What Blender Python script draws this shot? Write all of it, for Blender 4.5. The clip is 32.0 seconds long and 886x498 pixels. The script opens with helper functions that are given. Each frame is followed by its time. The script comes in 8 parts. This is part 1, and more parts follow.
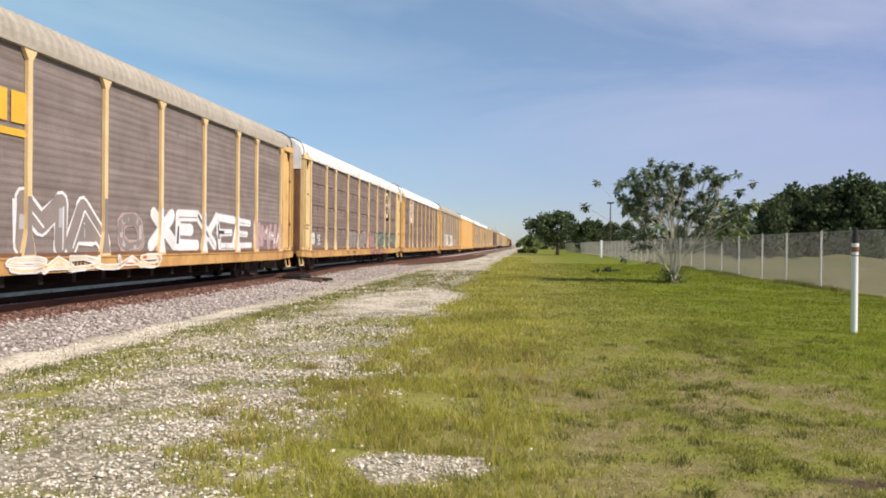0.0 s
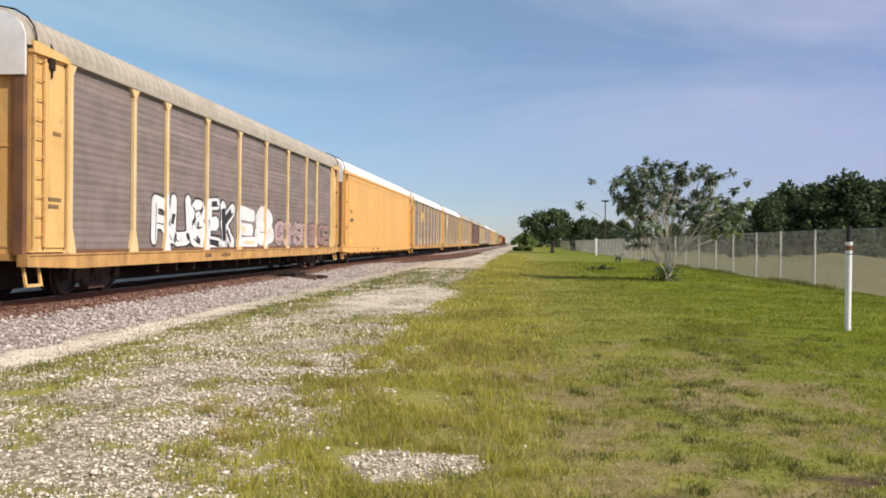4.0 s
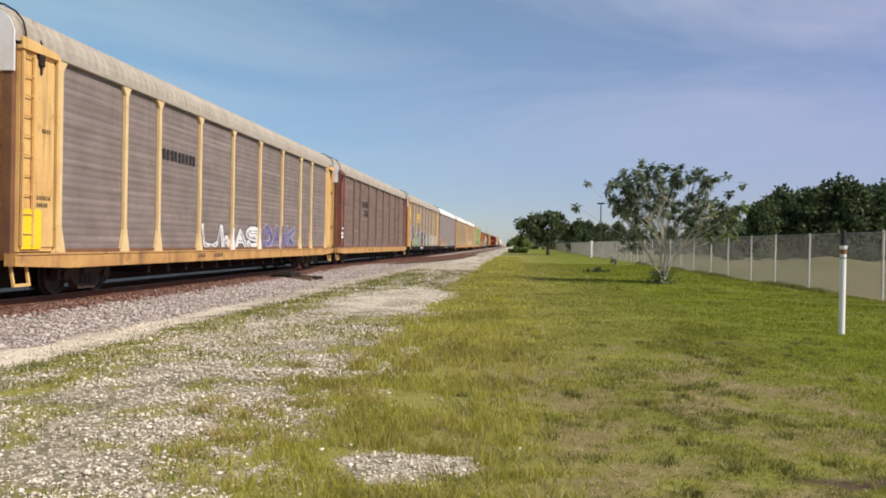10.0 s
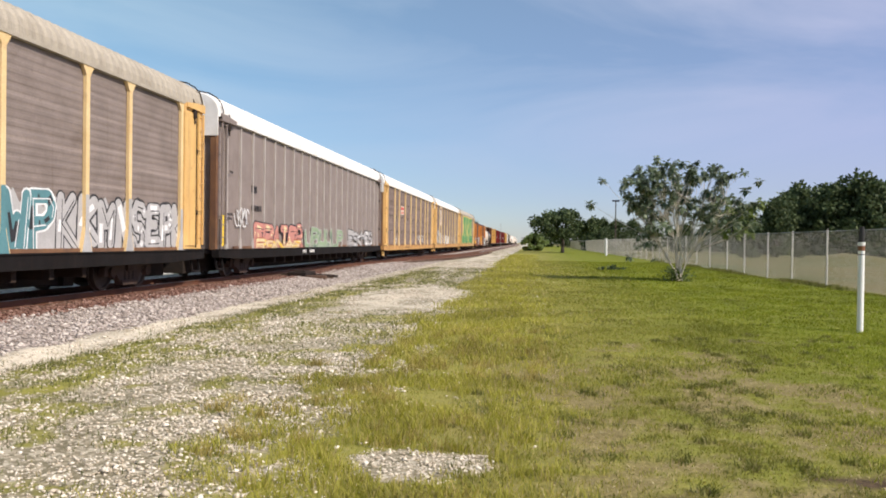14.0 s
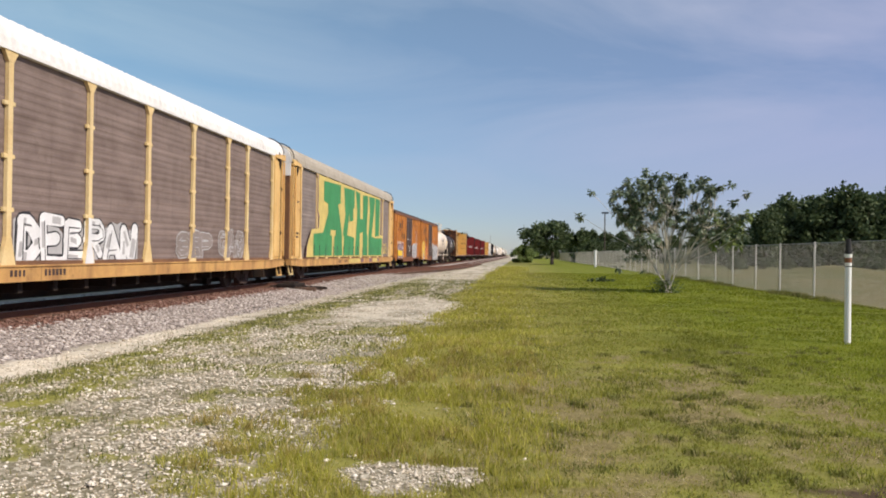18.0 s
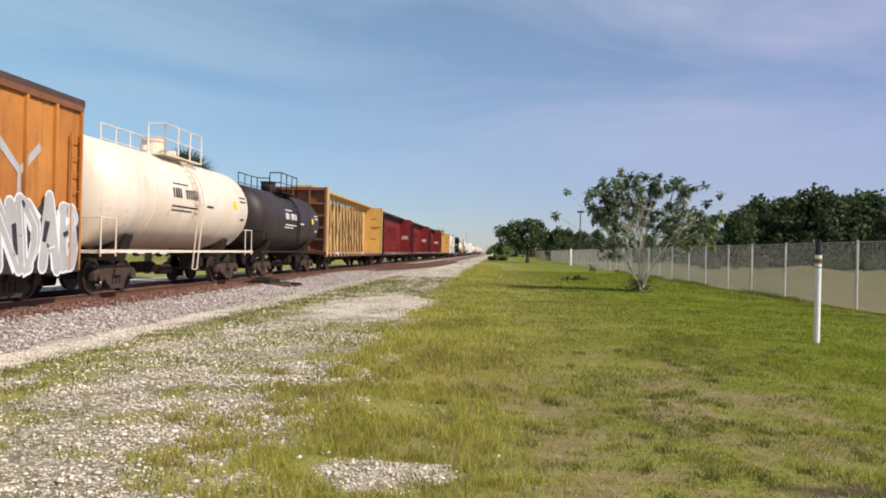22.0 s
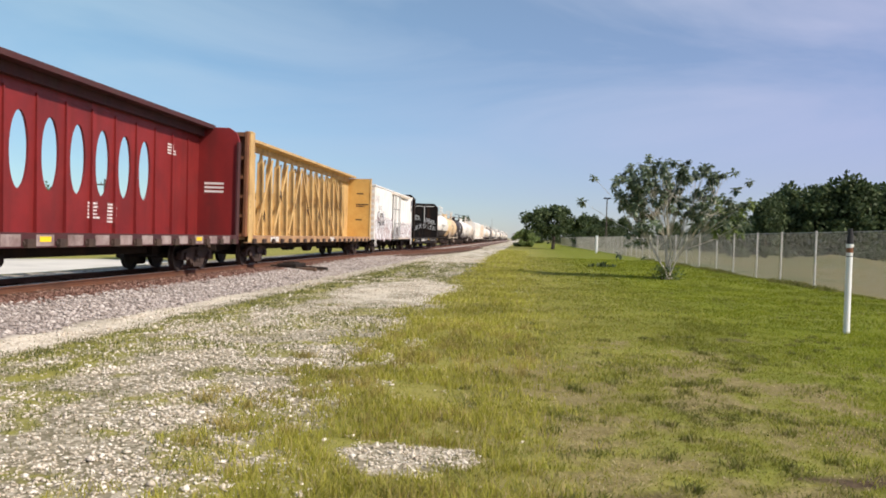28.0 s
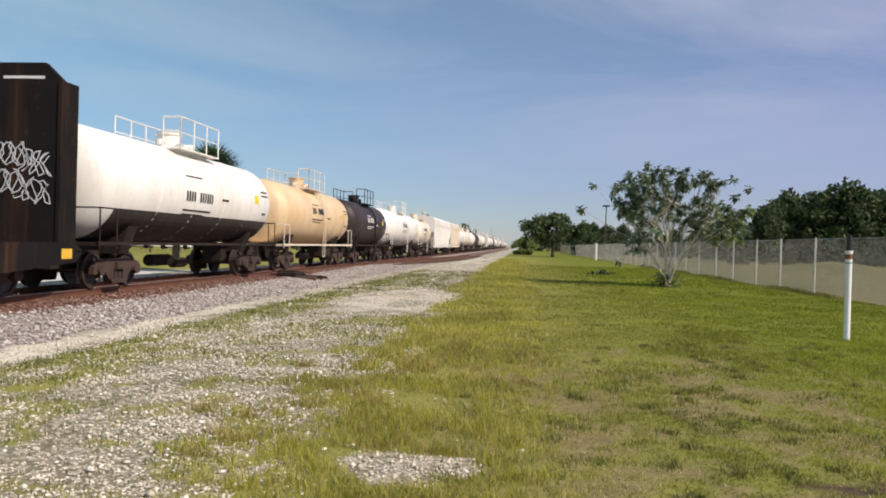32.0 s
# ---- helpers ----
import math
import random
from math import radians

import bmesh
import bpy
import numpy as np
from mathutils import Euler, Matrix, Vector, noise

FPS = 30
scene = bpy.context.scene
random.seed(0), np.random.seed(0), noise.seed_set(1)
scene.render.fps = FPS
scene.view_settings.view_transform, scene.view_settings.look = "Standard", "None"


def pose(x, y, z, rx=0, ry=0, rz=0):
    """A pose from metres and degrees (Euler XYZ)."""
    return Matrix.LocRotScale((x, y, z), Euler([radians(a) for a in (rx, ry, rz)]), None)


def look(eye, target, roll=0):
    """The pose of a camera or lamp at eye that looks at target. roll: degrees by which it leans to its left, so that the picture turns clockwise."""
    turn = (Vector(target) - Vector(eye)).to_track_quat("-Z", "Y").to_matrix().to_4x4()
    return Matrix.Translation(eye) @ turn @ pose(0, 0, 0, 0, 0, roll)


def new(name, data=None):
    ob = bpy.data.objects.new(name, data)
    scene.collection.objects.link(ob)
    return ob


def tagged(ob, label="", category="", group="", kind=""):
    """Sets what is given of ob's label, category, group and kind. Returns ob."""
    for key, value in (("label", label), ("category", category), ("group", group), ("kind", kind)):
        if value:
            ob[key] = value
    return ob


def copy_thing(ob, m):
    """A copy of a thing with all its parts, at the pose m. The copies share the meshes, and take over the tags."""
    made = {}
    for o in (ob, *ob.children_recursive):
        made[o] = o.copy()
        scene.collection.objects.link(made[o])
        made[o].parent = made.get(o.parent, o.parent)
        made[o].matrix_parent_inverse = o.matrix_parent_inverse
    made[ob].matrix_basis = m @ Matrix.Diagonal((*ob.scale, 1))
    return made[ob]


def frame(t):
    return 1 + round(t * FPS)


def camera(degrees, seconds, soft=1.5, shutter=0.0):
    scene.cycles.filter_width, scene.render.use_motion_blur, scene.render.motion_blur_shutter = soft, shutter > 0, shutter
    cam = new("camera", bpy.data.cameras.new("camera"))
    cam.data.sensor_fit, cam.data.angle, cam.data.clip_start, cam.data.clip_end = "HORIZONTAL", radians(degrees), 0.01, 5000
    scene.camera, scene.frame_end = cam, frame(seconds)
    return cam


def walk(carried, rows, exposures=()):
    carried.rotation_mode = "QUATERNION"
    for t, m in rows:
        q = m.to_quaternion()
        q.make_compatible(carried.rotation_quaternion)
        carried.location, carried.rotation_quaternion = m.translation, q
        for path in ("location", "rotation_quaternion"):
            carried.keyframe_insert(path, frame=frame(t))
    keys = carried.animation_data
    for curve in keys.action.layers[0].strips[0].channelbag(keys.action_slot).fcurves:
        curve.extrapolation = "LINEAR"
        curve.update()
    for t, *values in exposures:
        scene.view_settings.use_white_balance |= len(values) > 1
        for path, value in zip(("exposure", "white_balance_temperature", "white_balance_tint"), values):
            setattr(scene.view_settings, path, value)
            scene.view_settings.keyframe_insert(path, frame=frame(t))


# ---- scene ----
cam = camera(58.5, 32.0, soft=1.85)
EYE = 1.6
TURN = [  # seconds, yaw, pitch, roll of the hand-held camera
    (0, 6.06, -0.36, -0.57), (0.5, 5.74, -0.93, -0.67), (1, 5.80, -0.98, -0.72), (1.5, 5.86, -0.85, -0.63), (2, 5.90, -0.63, -0.56),
    (2.5, 5.86, -0.36, -0.54), (4.5, 5.49, -0.61, -0.89), (5, 5.23, -0.67, -1.20), (5.5, 5.21, -0.50, -1.11), (6, 5.19, -0.63, -0.95),
    (6.5, 5.28, -0.61, -0.61), (7, 5.36, -0.04, -0.59), (7.5, 5.26, 0.01, -0.59), (8, 5.05, -0.19, -0.75), (8.5, 5.08, -0.25, -0.76),
    (9, 5.25, -0.45, -1.04), (9.5, 5.32, -0.43, -1.07), (10, 5.38, -0.41, -1.02), (10.5, 5.34, -0.38, -1.23), (11, 5.45, -0.20, -1.03),
    (11.5, 5.63, 0.10, -1.02), (12, 5.75, -0.21, -0.95), (12.5, 6.05, -0.33, -0.70), (13, 6.26, -0.24, -0.53), (13.5, 6.30, -0.43, -0.61),
    (14, 6.42, -0.56, -0.79), (14.5, 6.29, -0.22, -0.93), (16.5, 5.81, -0.05, -0.79), (17, 5.50, 0.00, -0.75), (17.5, 5.56, 0.14, -0.82),
    (18, 5.67, 0.31, -0.80), (18.5, 5.82, 0.37, -0.70), (19, 6.00, 0.41, -0.77), (19.5, 5.77, 0.28, -0.77), (20, 5.95, 0.36, -0.75),
    (20.5, 5.75, 0.38, -0.76), (21, 5.03, 0.19, -0.91), (21.5, 4.42, 0.08, -1.07), (22, 3.93, 0.14, -1.37), (22.5, 4.20, -0.03, -1.26),
    (23, 4.19, -0.17, -1.53), (23.5, 4.45, -0.84, -1.99), (24, 4.73, -1.90, -1.61), (24.5, 5.10, -1.57, -1.67), (25, 5.04, -1.06, -1.64),
    (25.5, 5.19, -0.94, -1.61), (27.5, 5.64, -1.19, -1.84), (28, 5.76, -0.95, -1.83), (28.5, 5.75, -1.12, -1.83), (29, 5.76, -0.93, -1.79),
    (29.5, 5.84, -1.00, -1.85), (30, 5.91, -1.23, -1.51), (30.5, 5.49, -1.38, -1.61), (31, 5.44, -0.89, -1.98), (31.5, 5.49, -1.14, -1.78),
    (32, 5.72, -0.35, -1.59),
]

EXPOSURE = [(0, 0.26), (2, 0.32), (5, 0.18), (7, 0.1), (8, 0.1), (9, -0.04), (10, 0.12), (11, 0.28), (13, 0.38), (14, 0.32), (15, 0.28), (17, 0.1), (19, 0.14), (20.3, 0.24), (22.2, 0.2), (24, 0.32), (25.5, 0.30), (27.5, 0.28), (28.6, 0.29), (29.3, 0.22), (30, -0.13), (31, -0.18), (31.5, 0.02), (32, 0.06)]
walk(cam, [(t, pose(0, 0, EYE, 90 + p, r, y)) for t, y, p, r in TURN], [(t, e - 0.02, 6620, 12) for t, e in EXPOSURE])

# ---- light ----
SUN_EL, SUN_AZ = 42, 115   # degrees above the horizon; from straight ahead towards the right
world = bpy.data.worlds.new("sky")
scene.world = world
world.use_nodes = True
wn, wl = world.node_tree.nodes, world.node_tree.links
sky = wn.new("ShaderNodeTexSky")
sky.sky_type, sky.sun_disc = "NISHITA", False
sky.sun_elevation, sky.sun_rotation = radians(SUN_EL), radians(SUN_AZ)
sky.air_density, sky.dust_density, sky.ozone_density, sky.altitude = 1.0, 0.35, 2.0, 1200
# thin wisps of high cloud over the blue
geo = wn.new("ShaderNodeTexCoord")
wmap = wn.new("ShaderNodeMapping")
wmap.inputs["Rotation"].default_value = (0.3, 0.5, 0.4)
wmap.inputs["Scale"].default_value = (1.2, 2.0, 5.0)
wisp = wn.new("ShaderNodeTexNoise")
wisp.inputs["Scale"].default_value, wisp.inputs["Detail"].default_value, wisp.inputs["Roughness"].default_value = 1.6, 7, 0.55
wisp.inputs["Distortion"].default_value = 0.6
wramp = wn.new("ShaderNodeMapRange")
for k, v in (("From Min", 0.36), ("From Max", 0.72), ("To Min", 0.0), ("To Max", 0.45)):
    wramp.inputs[k].default_value = v
wmix = wn.new("ShaderNodeMixRGB")
wmix.inputs[2].default_value = (5.0, 5.6, 6.8, 1)
wtint = wn.new("ShaderNodeMixRGB")
wtint.blend_type, wtint.inputs[0].default_value = "MULTIPLY", 1.0
# hazy blue low down, a cyan to violet drift across
wsep = wn.new("ShaderNodeSeparateXYZ")
wlow = wn.new("ShaderNodeValToRGB")
wlow.color_ramp.elements[0].position, wlow.color_ramp.elements[0].color = 0.0, (0.62, 0.68, 0.82, 1)
wlow.color_ramp.elements[1].position, wlow.color_ramp.elements[1].color = 0.34, (1.34, 1.31, 1.18, 1)
wmid = wlow.color_ramp.elements.new(0.12)
wmid.color = (0.85, 0.89, 0.97, 1)
wside = wn.new("ShaderNodeMapRange")
wside.inputs["From Min"].default_value, wside.inputs["From Max"].default_value = -0.5, 0.5
wdrift = wn.new("ShaderNodeMixRGB")
wdrift.inputs[1].default_value, wdrift.inputs[2].default_value = (0.93, 1.06, 1.0, 1), (1.14, 0.96, 1.05, 1)
wboth = wn.new("ShaderNodeMixRGB")
wboth.blend_type, wboth.inputs[0].default_value = "MULTIPLY", 1.0
wl.new(geo.outputs["Generated"], wsep.inputs[0]); wl.new(wsep.outputs["Z"], wlow.inputs[0]); wl.new(wsep.outputs["X"], wside.inputs[0])
wl.new(wside.outputs[0], wdrift.inputs[0]); wl.new(wlow.outputs[0], wboth.inputs[1]); wl.new(wdrift.outputs[0], wboth.inputs[2])
wl.new(wboth.outputs[0], wtint.inputs[2])
wl.new(geo.outputs["Generated"], wmap.inputs[0]); wl.new(wmap.outputs[0], wisp.inputs["Vector"])
wl.new(wisp.outputs[0], wramp.inputs[0]); wl.new(wramp.outputs[0], wmix.inputs[0])
wl.new(sky.outputs[0], wmix.inputs[1]); wl.new(wmix.outputs[0], wtint.inputs[1])
wl.new(wtint.outputs[0], wn["Background"].inputs[0])
wn["Background"].inputs[1].default_value = 0.1
sun = new("sun", bpy.data.lights.new("sun", "SUN"))
sun.data.energy, sun.data.angle, sun.data.color = 4.5, radians(0.5), (1, 0.92, 0.8)
to_sun = Vector((math.sin(radians(SUN_AZ)) * math.cos(radians(SUN_EL)), math.cos(radians(SUN_AZ)) * math.cos(radians(SUN_EL)), math.sin(radians(SUN_EL))))
sun.matrix_world = look(to_sun * 50, (0, 0, 0))

# ---- materials ----
MATS = {}


def paint(name, a, b=None, rough=0.6, metal=0.0, scale=1.5, streak=0.35, dirt=(0.09, 0.065, 0.045), bump=0.12, fine=40, across=False, gloss=0.4):
    """Weathered surface: two colours in patches, runs of dirt, rust blooms, fine relief."""
    if name in MATS:
        return MATS[name]
    m = bpy.data.materials.new(name)
    m.use_nodes = True
    n, l = m.node_tree.nodes, m.node_tree.links
    bs = n["Principled BSDF"]
    b = b or tuple(c * 0.75 for c in a)
    tc, info = n.new("ShaderNodeTexCoord"), n.new("ShaderNodeObjectInfo")
    sh = n.new("ShaderNodeVectorMath"); sh.operation = "MULTIPLY_ADD"
    sh.inputs[1].default_value = (1, 1, 1)
    off = n.new("ShaderNodeMath"); off.operation = "MULTIPLY"; off.inputs[1].default_value = 37.0
    l.new(info.outputs["Random"], off.inputs[0])
    l.new(tc.outputs["Object"], sh.inputs[0]); l.new(off.outputs[0], sh.inputs[2])

    def noise_of(sc, detail, rough_n=0.55, mapping=None):
        t = n.new("ShaderNodeTexNoise")
        t.inputs["Scale"].default_value, t.inputs["Detail"].default_value, t.inputs["Roughness"].default_value = sc, detail, rough_n
        src = sh.outputs[0]
        if mapping:
            mp = n.new("ShaderNodeMapping"); mp.inputs["Scale"].default_value = mapping
            l.new(src, mp.inputs[0]); src = mp.outputs[0]
        l.new(src, t.inputs["Vector"])
        return t.outputs[0]

    def ranged(src, lo, hi, to0, to1):
        r = n.new("ShaderNodeMapRange")
        for k, v in (("From Min", lo), ("From Max", hi), ("To Min", to0), ("To Max", to1)):
            r.inputs[k].default_value = v
        l.new(src, r.inputs[0])
        return r.outputs[0]

    def mixed(f, c0, c1, kind="MIX"):
        x = n.new("ShaderNodeMixRGB"); x.blend_type = kind
        for slot, v in ((0, f), (1, c0), (2, c1)):
            if isinstance(v, float):
                x.inputs[slot].default_value = v
            elif isinstance(v, tuple):
                x.inputs[slot].default_value = (*v, 1)
            else:
                l.new(v, x.inputs[slot])
        return x.outputs[0]
    patches = noise_of(scale, 5)
    runs = noise_of(1.2, 5, 0.6, (0.6, 0.10, 4.2) if across else (1.6, 1.6, 0.16))
    grain = noise_of(fine, 4)
    blooms = noise_of(2.3, 7, 0.7)
    col = mixed(ranged(patches, 0.35, 0.68, 0.0, 1.0), a, b)
    if across:
        col = mixed(ranged(runs, 0.30, 0.46, 0.55, 0.0), col, tuple(min(1.0, c * 1.42) for c in a))
    col = mixed(ranged(runs, 0.52, 0.80, 0.0, streak), col, dirt)
    col = mixed(ranged(blooms, 0.58, 0.72, 0.0, 0.9 * streak), col, dirt)
    drips = noise_of(1.0, 3, 0.5, (5.0, 5.0, 0.22))
    col = mixed(ranged(drips, 0.62, 0.74, 0.0, 0.8 * streak), col, dirt)
    col = mixed(0.35, col, grain, "OVERLAY")
    l.new(col, bs.inputs["Base Color"])
    l.new(ranged(runs, 0.0, 1.0, max(rough - 0.12, 0.1), min(rough + 0.15, 1)), bs.inputs["Roughness"])
    bs.inputs["Metallic"].default_value = metal
    bs.inputs["Specular IOR Level"].default_value = gloss
    bp = n.new("ShaderNodeBump"); bp.inputs["Strength"].default_value, bp.inputs["Distance"].default_value = bump, 0.02
    l.new(grain, bp.inputs["Height"]); l.new(bp.outputs[0], bs.inputs["Normal"])
    MATS[name] = m
    return m


def leafy(name, a, b, c, rough=0.6, trans=0.3, patch=0.12, straw=None, green=False):
    """Foliage or blades: each piece picks its own tone, patches vary over the ground."""
    m = bpy.data.materials.new(name)
    m.use_nodes = True
    n, l = m.node_tree.nodes, m.node_tree.links
    bs = n["Principled BSDF"]
    g = n.new("ShaderNodeNewGeometry")
    rp = n.new("ShaderNodeValToRGB")
    rp.color_ramp.elements[0].color, rp.color_ramp.elements[1].color = (*a, 1), (*c, 1)
    e = rp.color_ramp.elements.new(0.55); e.color = (*b, 1)
    if straw:
        rp.color_ramp.elements[-1].position = 0.86
        e = rp.color_ramp.elements.new(0.97); e.color = (*straw, 1)
    l.new(g.outputs["Random Per Island"], rp.inputs[0])
    ns = n.new("ShaderNodeTexNoise"); ns.inputs["Scale"].default_value, ns.inputs["Detail"].default_value = patch * 4, 4
    l.new(g.outputs["Position"], ns.inputs["Vector"])
    mr = n.new("ShaderNodeMapRange"); mr.inputs["From Min"].default_value, mr.inputs["From Max"].default_value = 0.3, 0.7
    mr.inputs["To Min"].default_value, mr.inputs["To Max"].default_value = 0.7, 1.25
    l.new(ns.outputs[0], mr.inputs[0])
    # greener towards the right, and darkened there to imitate lens falloff
    if green:
        sx = n.new("ShaderNodeSeparateXYZ"); l.new(g.outputs["Position"], sx.inputs[0])
        mg = n.new("ShaderNodeMapRange"); mg.inputs["From Min"].default_value, mg.inputs["From Max"].default_value = -0.5, 5.0
        l.new(sx.outputs[0], mg.inputs[0])
        tone = n.new("ShaderNodeMixRGB"); tone.inputs[1].default_value, tone.inputs[2].default_value = (1, 1, 1, 1), (0.62, 0.76, 0.28, 1)
        l.new(mg.outputs[0], tone.inputs[0])
        mt = n.new("ShaderNodeMixRGB"); mt.blend_type, mt.inputs[0].default_value = "MULTIPLY", 1
        l.new(rp.outputs[0], mt.inputs[1]); l.new(tone.outputs[0], mt.inputs[2])
        rp = mt
    mu = n.new("ShaderNodeMixRGB"); mu.blend_type, mu.inputs[0].default_value = "MULTIPLY", 1
    l.new(rp.outputs[0], mu.inputs[1]); l.new(mr.outputs[0], mu.inputs[2])
    l.new(mu.outputs[0], bs.inputs["Base Color"])
    bs.inputs["Roughness"].default_value = rough
    bs.inputs["Specular IOR Level"].default_value = 0.25
    tr = n.new("ShaderNodeBsdfTranslucent"); l.new(mu.outputs[0], tr.inputs[0])
    ms = n.new("ShaderNodeMixShader"); ms.inputs[0].default_value = trans
    l.new(bs.outputs[0], ms.inputs[1]); l.new(tr.outputs[0], ms.inputs[2])
    l.new(ms.outputs[0], n["Material Output"].inputs[0])
    return m


YELLOW = paint("yellow paint", (0.74, 0.485, 0.185), (0.62, 0.37, 0.13), 0.5, scale=0.9, streak=0.6, dirt=(0.24, 0.115, 0.05))
POST_YELLOW = paint("pale yellow post paint", (0.74, 0.56, 0.30), (0.66, 0.47, 0.23), 0.55, streak=0.35, dirt=(0.3, 0.2, 0.12))
# rust brown that also carries the shade of corner gaps and panel feet
RUST_AND_SHADE = paint("rust and shade brown", (0.21, 0.105, 0.05), (0.13, 0.065, 0.04), 0.65, streak=0.5)
FADED = paint("faded cream panel", (0.66, 0.55, 0.45), (0.58, 0.46, 0.36), 0.6, streak=0.3, dirt=(0.3, 0.22, 0.17))
PALE_YELLOW = paint("faded yellow paint", (0.73, 0.57, 0.30), (0.64, 0.45, 0.2), 0.55, streak=0.4, dirt=(0.22, 0.13, 0.07))
ORANGE = paint("orange yellow paint", (0.73, 0.41, 0.12), (0.66, 0.37, 0.12), 0.5, scale=0.35, streak=0.3, dirt=(0.40, 0.19, 0.06))
GREY_SIDE = paint("grey weathered steel", (0.232, 0.190, 0.172), (0.176, 0.142, 0.128), 0.7, 0.0, streak=0.55, dirt=(0.12, 0.085, 0.065), across=True)
BROWN_SIDE = paint("brown weathered steel", (0.21, 0.158, 0.138), (0.155, 0.112, 0.097), 0.72, 0.0, streak=0.55, dirt=(0.09, 0.06, 0.045), across=True)
UMBER_SIDE = paint("umber weathered steel", (0.20, 0.138, 0.112), (0.15, 0.10, 0.082), 0.72, 0.0, streak=0.5, dirt=(0.10, 0.06, 0.045), across=True)
MAROON = paint("maroon paint", (0.22, 0.075, 0.05), (0.15, 0.05, 0.04), 0.55, streak=0.4)
DARK_SIDE = paint("dark taupe paint", (0.25, 0.205, 0.187), (0.21, 0.17, 0.155), 0.55, streak=0.25)
TAUPE = paint("taupe trim", (0.44, 0.40, 0.37), (0.36, 0.32, 0.3), 0.55)
WHITE_ROOF = paint("white roof paint", (0.80, 0.79, 0.77), (0.68, 0.66, 0.63), 0.5, streak=0.3, dirt=(0.34, 0.28, 0.23))
GREY_ROOF = paint("grey roof steel", (0.42, 0.375, 0.305), (0.345, 0.305, 0.245), 0.6, 0.05, streak=0.3)
SILL_YELLOW = paint("grimy yellow sill", (0.58, 0.34, 0.115), (0.42, 0.22, 0.08), 0.65, scale=1.6, streak=0.9, dirt=(0.12, 0.058, 0.035))
BLACK = paint("black steel", (0.008, 0.007, 0.007), (0.012, 0.010, 0.010), 0.85, streak=0.35, dirt=(0.035, 0.02, 0.014), gloss=0.15)
RUSTY_BLACK = paint("rust-streaked black steel", (0.009, 0.008, 0.008), (0.014, 0.011, 0.010), 0.85, scale=0.9, streak=0.55, dirt=(0.085, 0.038, 0.02), gloss=0.15)
STAINED_ROOF = paint("stained white roof", (0.78, 0.76, 0.73), (0.62, 0.58, 0.54), 0.6, scale=0.9, streak=0.85, dirt=(0.13, 0.09, 0.065))
UNDER = paint("grimy underframe", (0.022, 0.018, 0.016), (0.038, 0.026, 0.02), 0.85, streak=0.5, dirt=(0.065, 0.038, 0.025), gloss=0.15)
TRUCK = paint("rusty cast steel", (0.05, 0.032, 0.026), (0.075, 0.045, 0.032), 0.85, 0.0, streak=0.5, dirt=(0.02, 0.015, 0.013))
WHEEL = paint("wheel steel", (0.09, 0.07, 0.06), (0.06, 0.045, 0.04), 0.5, 0.6)
RAIL_MAT = paint("rusty rail", (0.16, 0.065, 0.035), (0.11, 0.05, 0.03), 0.7, 0.2, streak=0.4)
RAIL_TOP = paint("polished rail head", (0.45, 0.43, 0.41), (0.35, 0.33, 0.31), 0.3, 0.9)
TIE = paint("weathered sleeper timber", (0.13, 0.075, 0.05), (0.085, 0.055, 0.04), 0.85, streak=0.5, fine=25)
BOX_ORANGE = paint("faded boxcar orange", (0.54, 0.225, 0.048), (0.41, 0.15, 0.033), 0.6, scale=0.8, streak=0.75, dirt=(0.12, 0.045, 0.024))
BOX_RUST = paint("boxcar rust trim", (0.24, 0.095, 0.04), (0.155, 0.062, 0.033), 0.7, streak=0.4)
DOOR_BROWN = paint("dark brown door", (0.085, 0.05, 0.04), (0.06, 0.038, 0.033), 0.6, streak=0.4)
BEAM_YELLOW = paint("centre beam yellow", (0.64, 0.43, 0.18), (0.47, 0.29, 0.115), 0.55, streak=0.75, dirt=(0.18, 0.10, 0.055))
BEAM_SILL = paint("dirty centre beam sill", (0.46, 0.28, 0.14), (0.29, 0.155, 0.085), 0.65, scale=3, streak=0.75, dirt=(0.13, 0.07, 0.05))
OCHRE = paint("ochre bulkhead", (0.62, 0.38, 0.11), (0.55, 0.31, 0.08), 0.6, streak=0.4, dirt=(0.3, 0.15, 0.05))
RED = paint("centre beam red", (0.235, 0.020, 0.019), (0.16, 0.015, 0.015), 0.5, scale=0.8, streak=0.45, dirt=(0.06, 0.02, 0.018))
PALE_SILL = paint("pale grey sill patches", (0.36, 0.29, 0.27), (0.2, 0.13, 0.12), 0.8, scale=3, streak=0.6, dirt=(0.08, 0.04, 0.035))
RED_DARK = paint("dark red chord", (0.075, 0.02, 0.022), (0.05, 0.018, 0.02), 0.8)
REEFER = paint("white reefer paint", (0.86, 0.85, 0.82), (0.80, 0.77, 0.72), 0.5, scale=0.6, streak=0.45, dirt=(0.42, 0.30, 0.21))
TANK_WHITE = paint("white tank paint", (0.86, 0.83, 0.78), (0.80, 0.75, 0.67), 0.35, scale=0.6, streak=0.3, dirt=(0.45, 0.33, 0.22))
TANK_CREAM = paint("cream tank paint", (0.80, 0.71, 0.60), (0.72, 0.60, 0.47), 0.4, scale=0.6, streak=0.4, dirt=(0.4, 0.28, 0.17))
TANK_TAN = paint("tan tank paint", (0.74, 0.56, 0.34), (0.68, 0.47, 0.26), 0.45, scale=0.6, streak=0.4, dirt=(0.36, 0.2, 0.09))
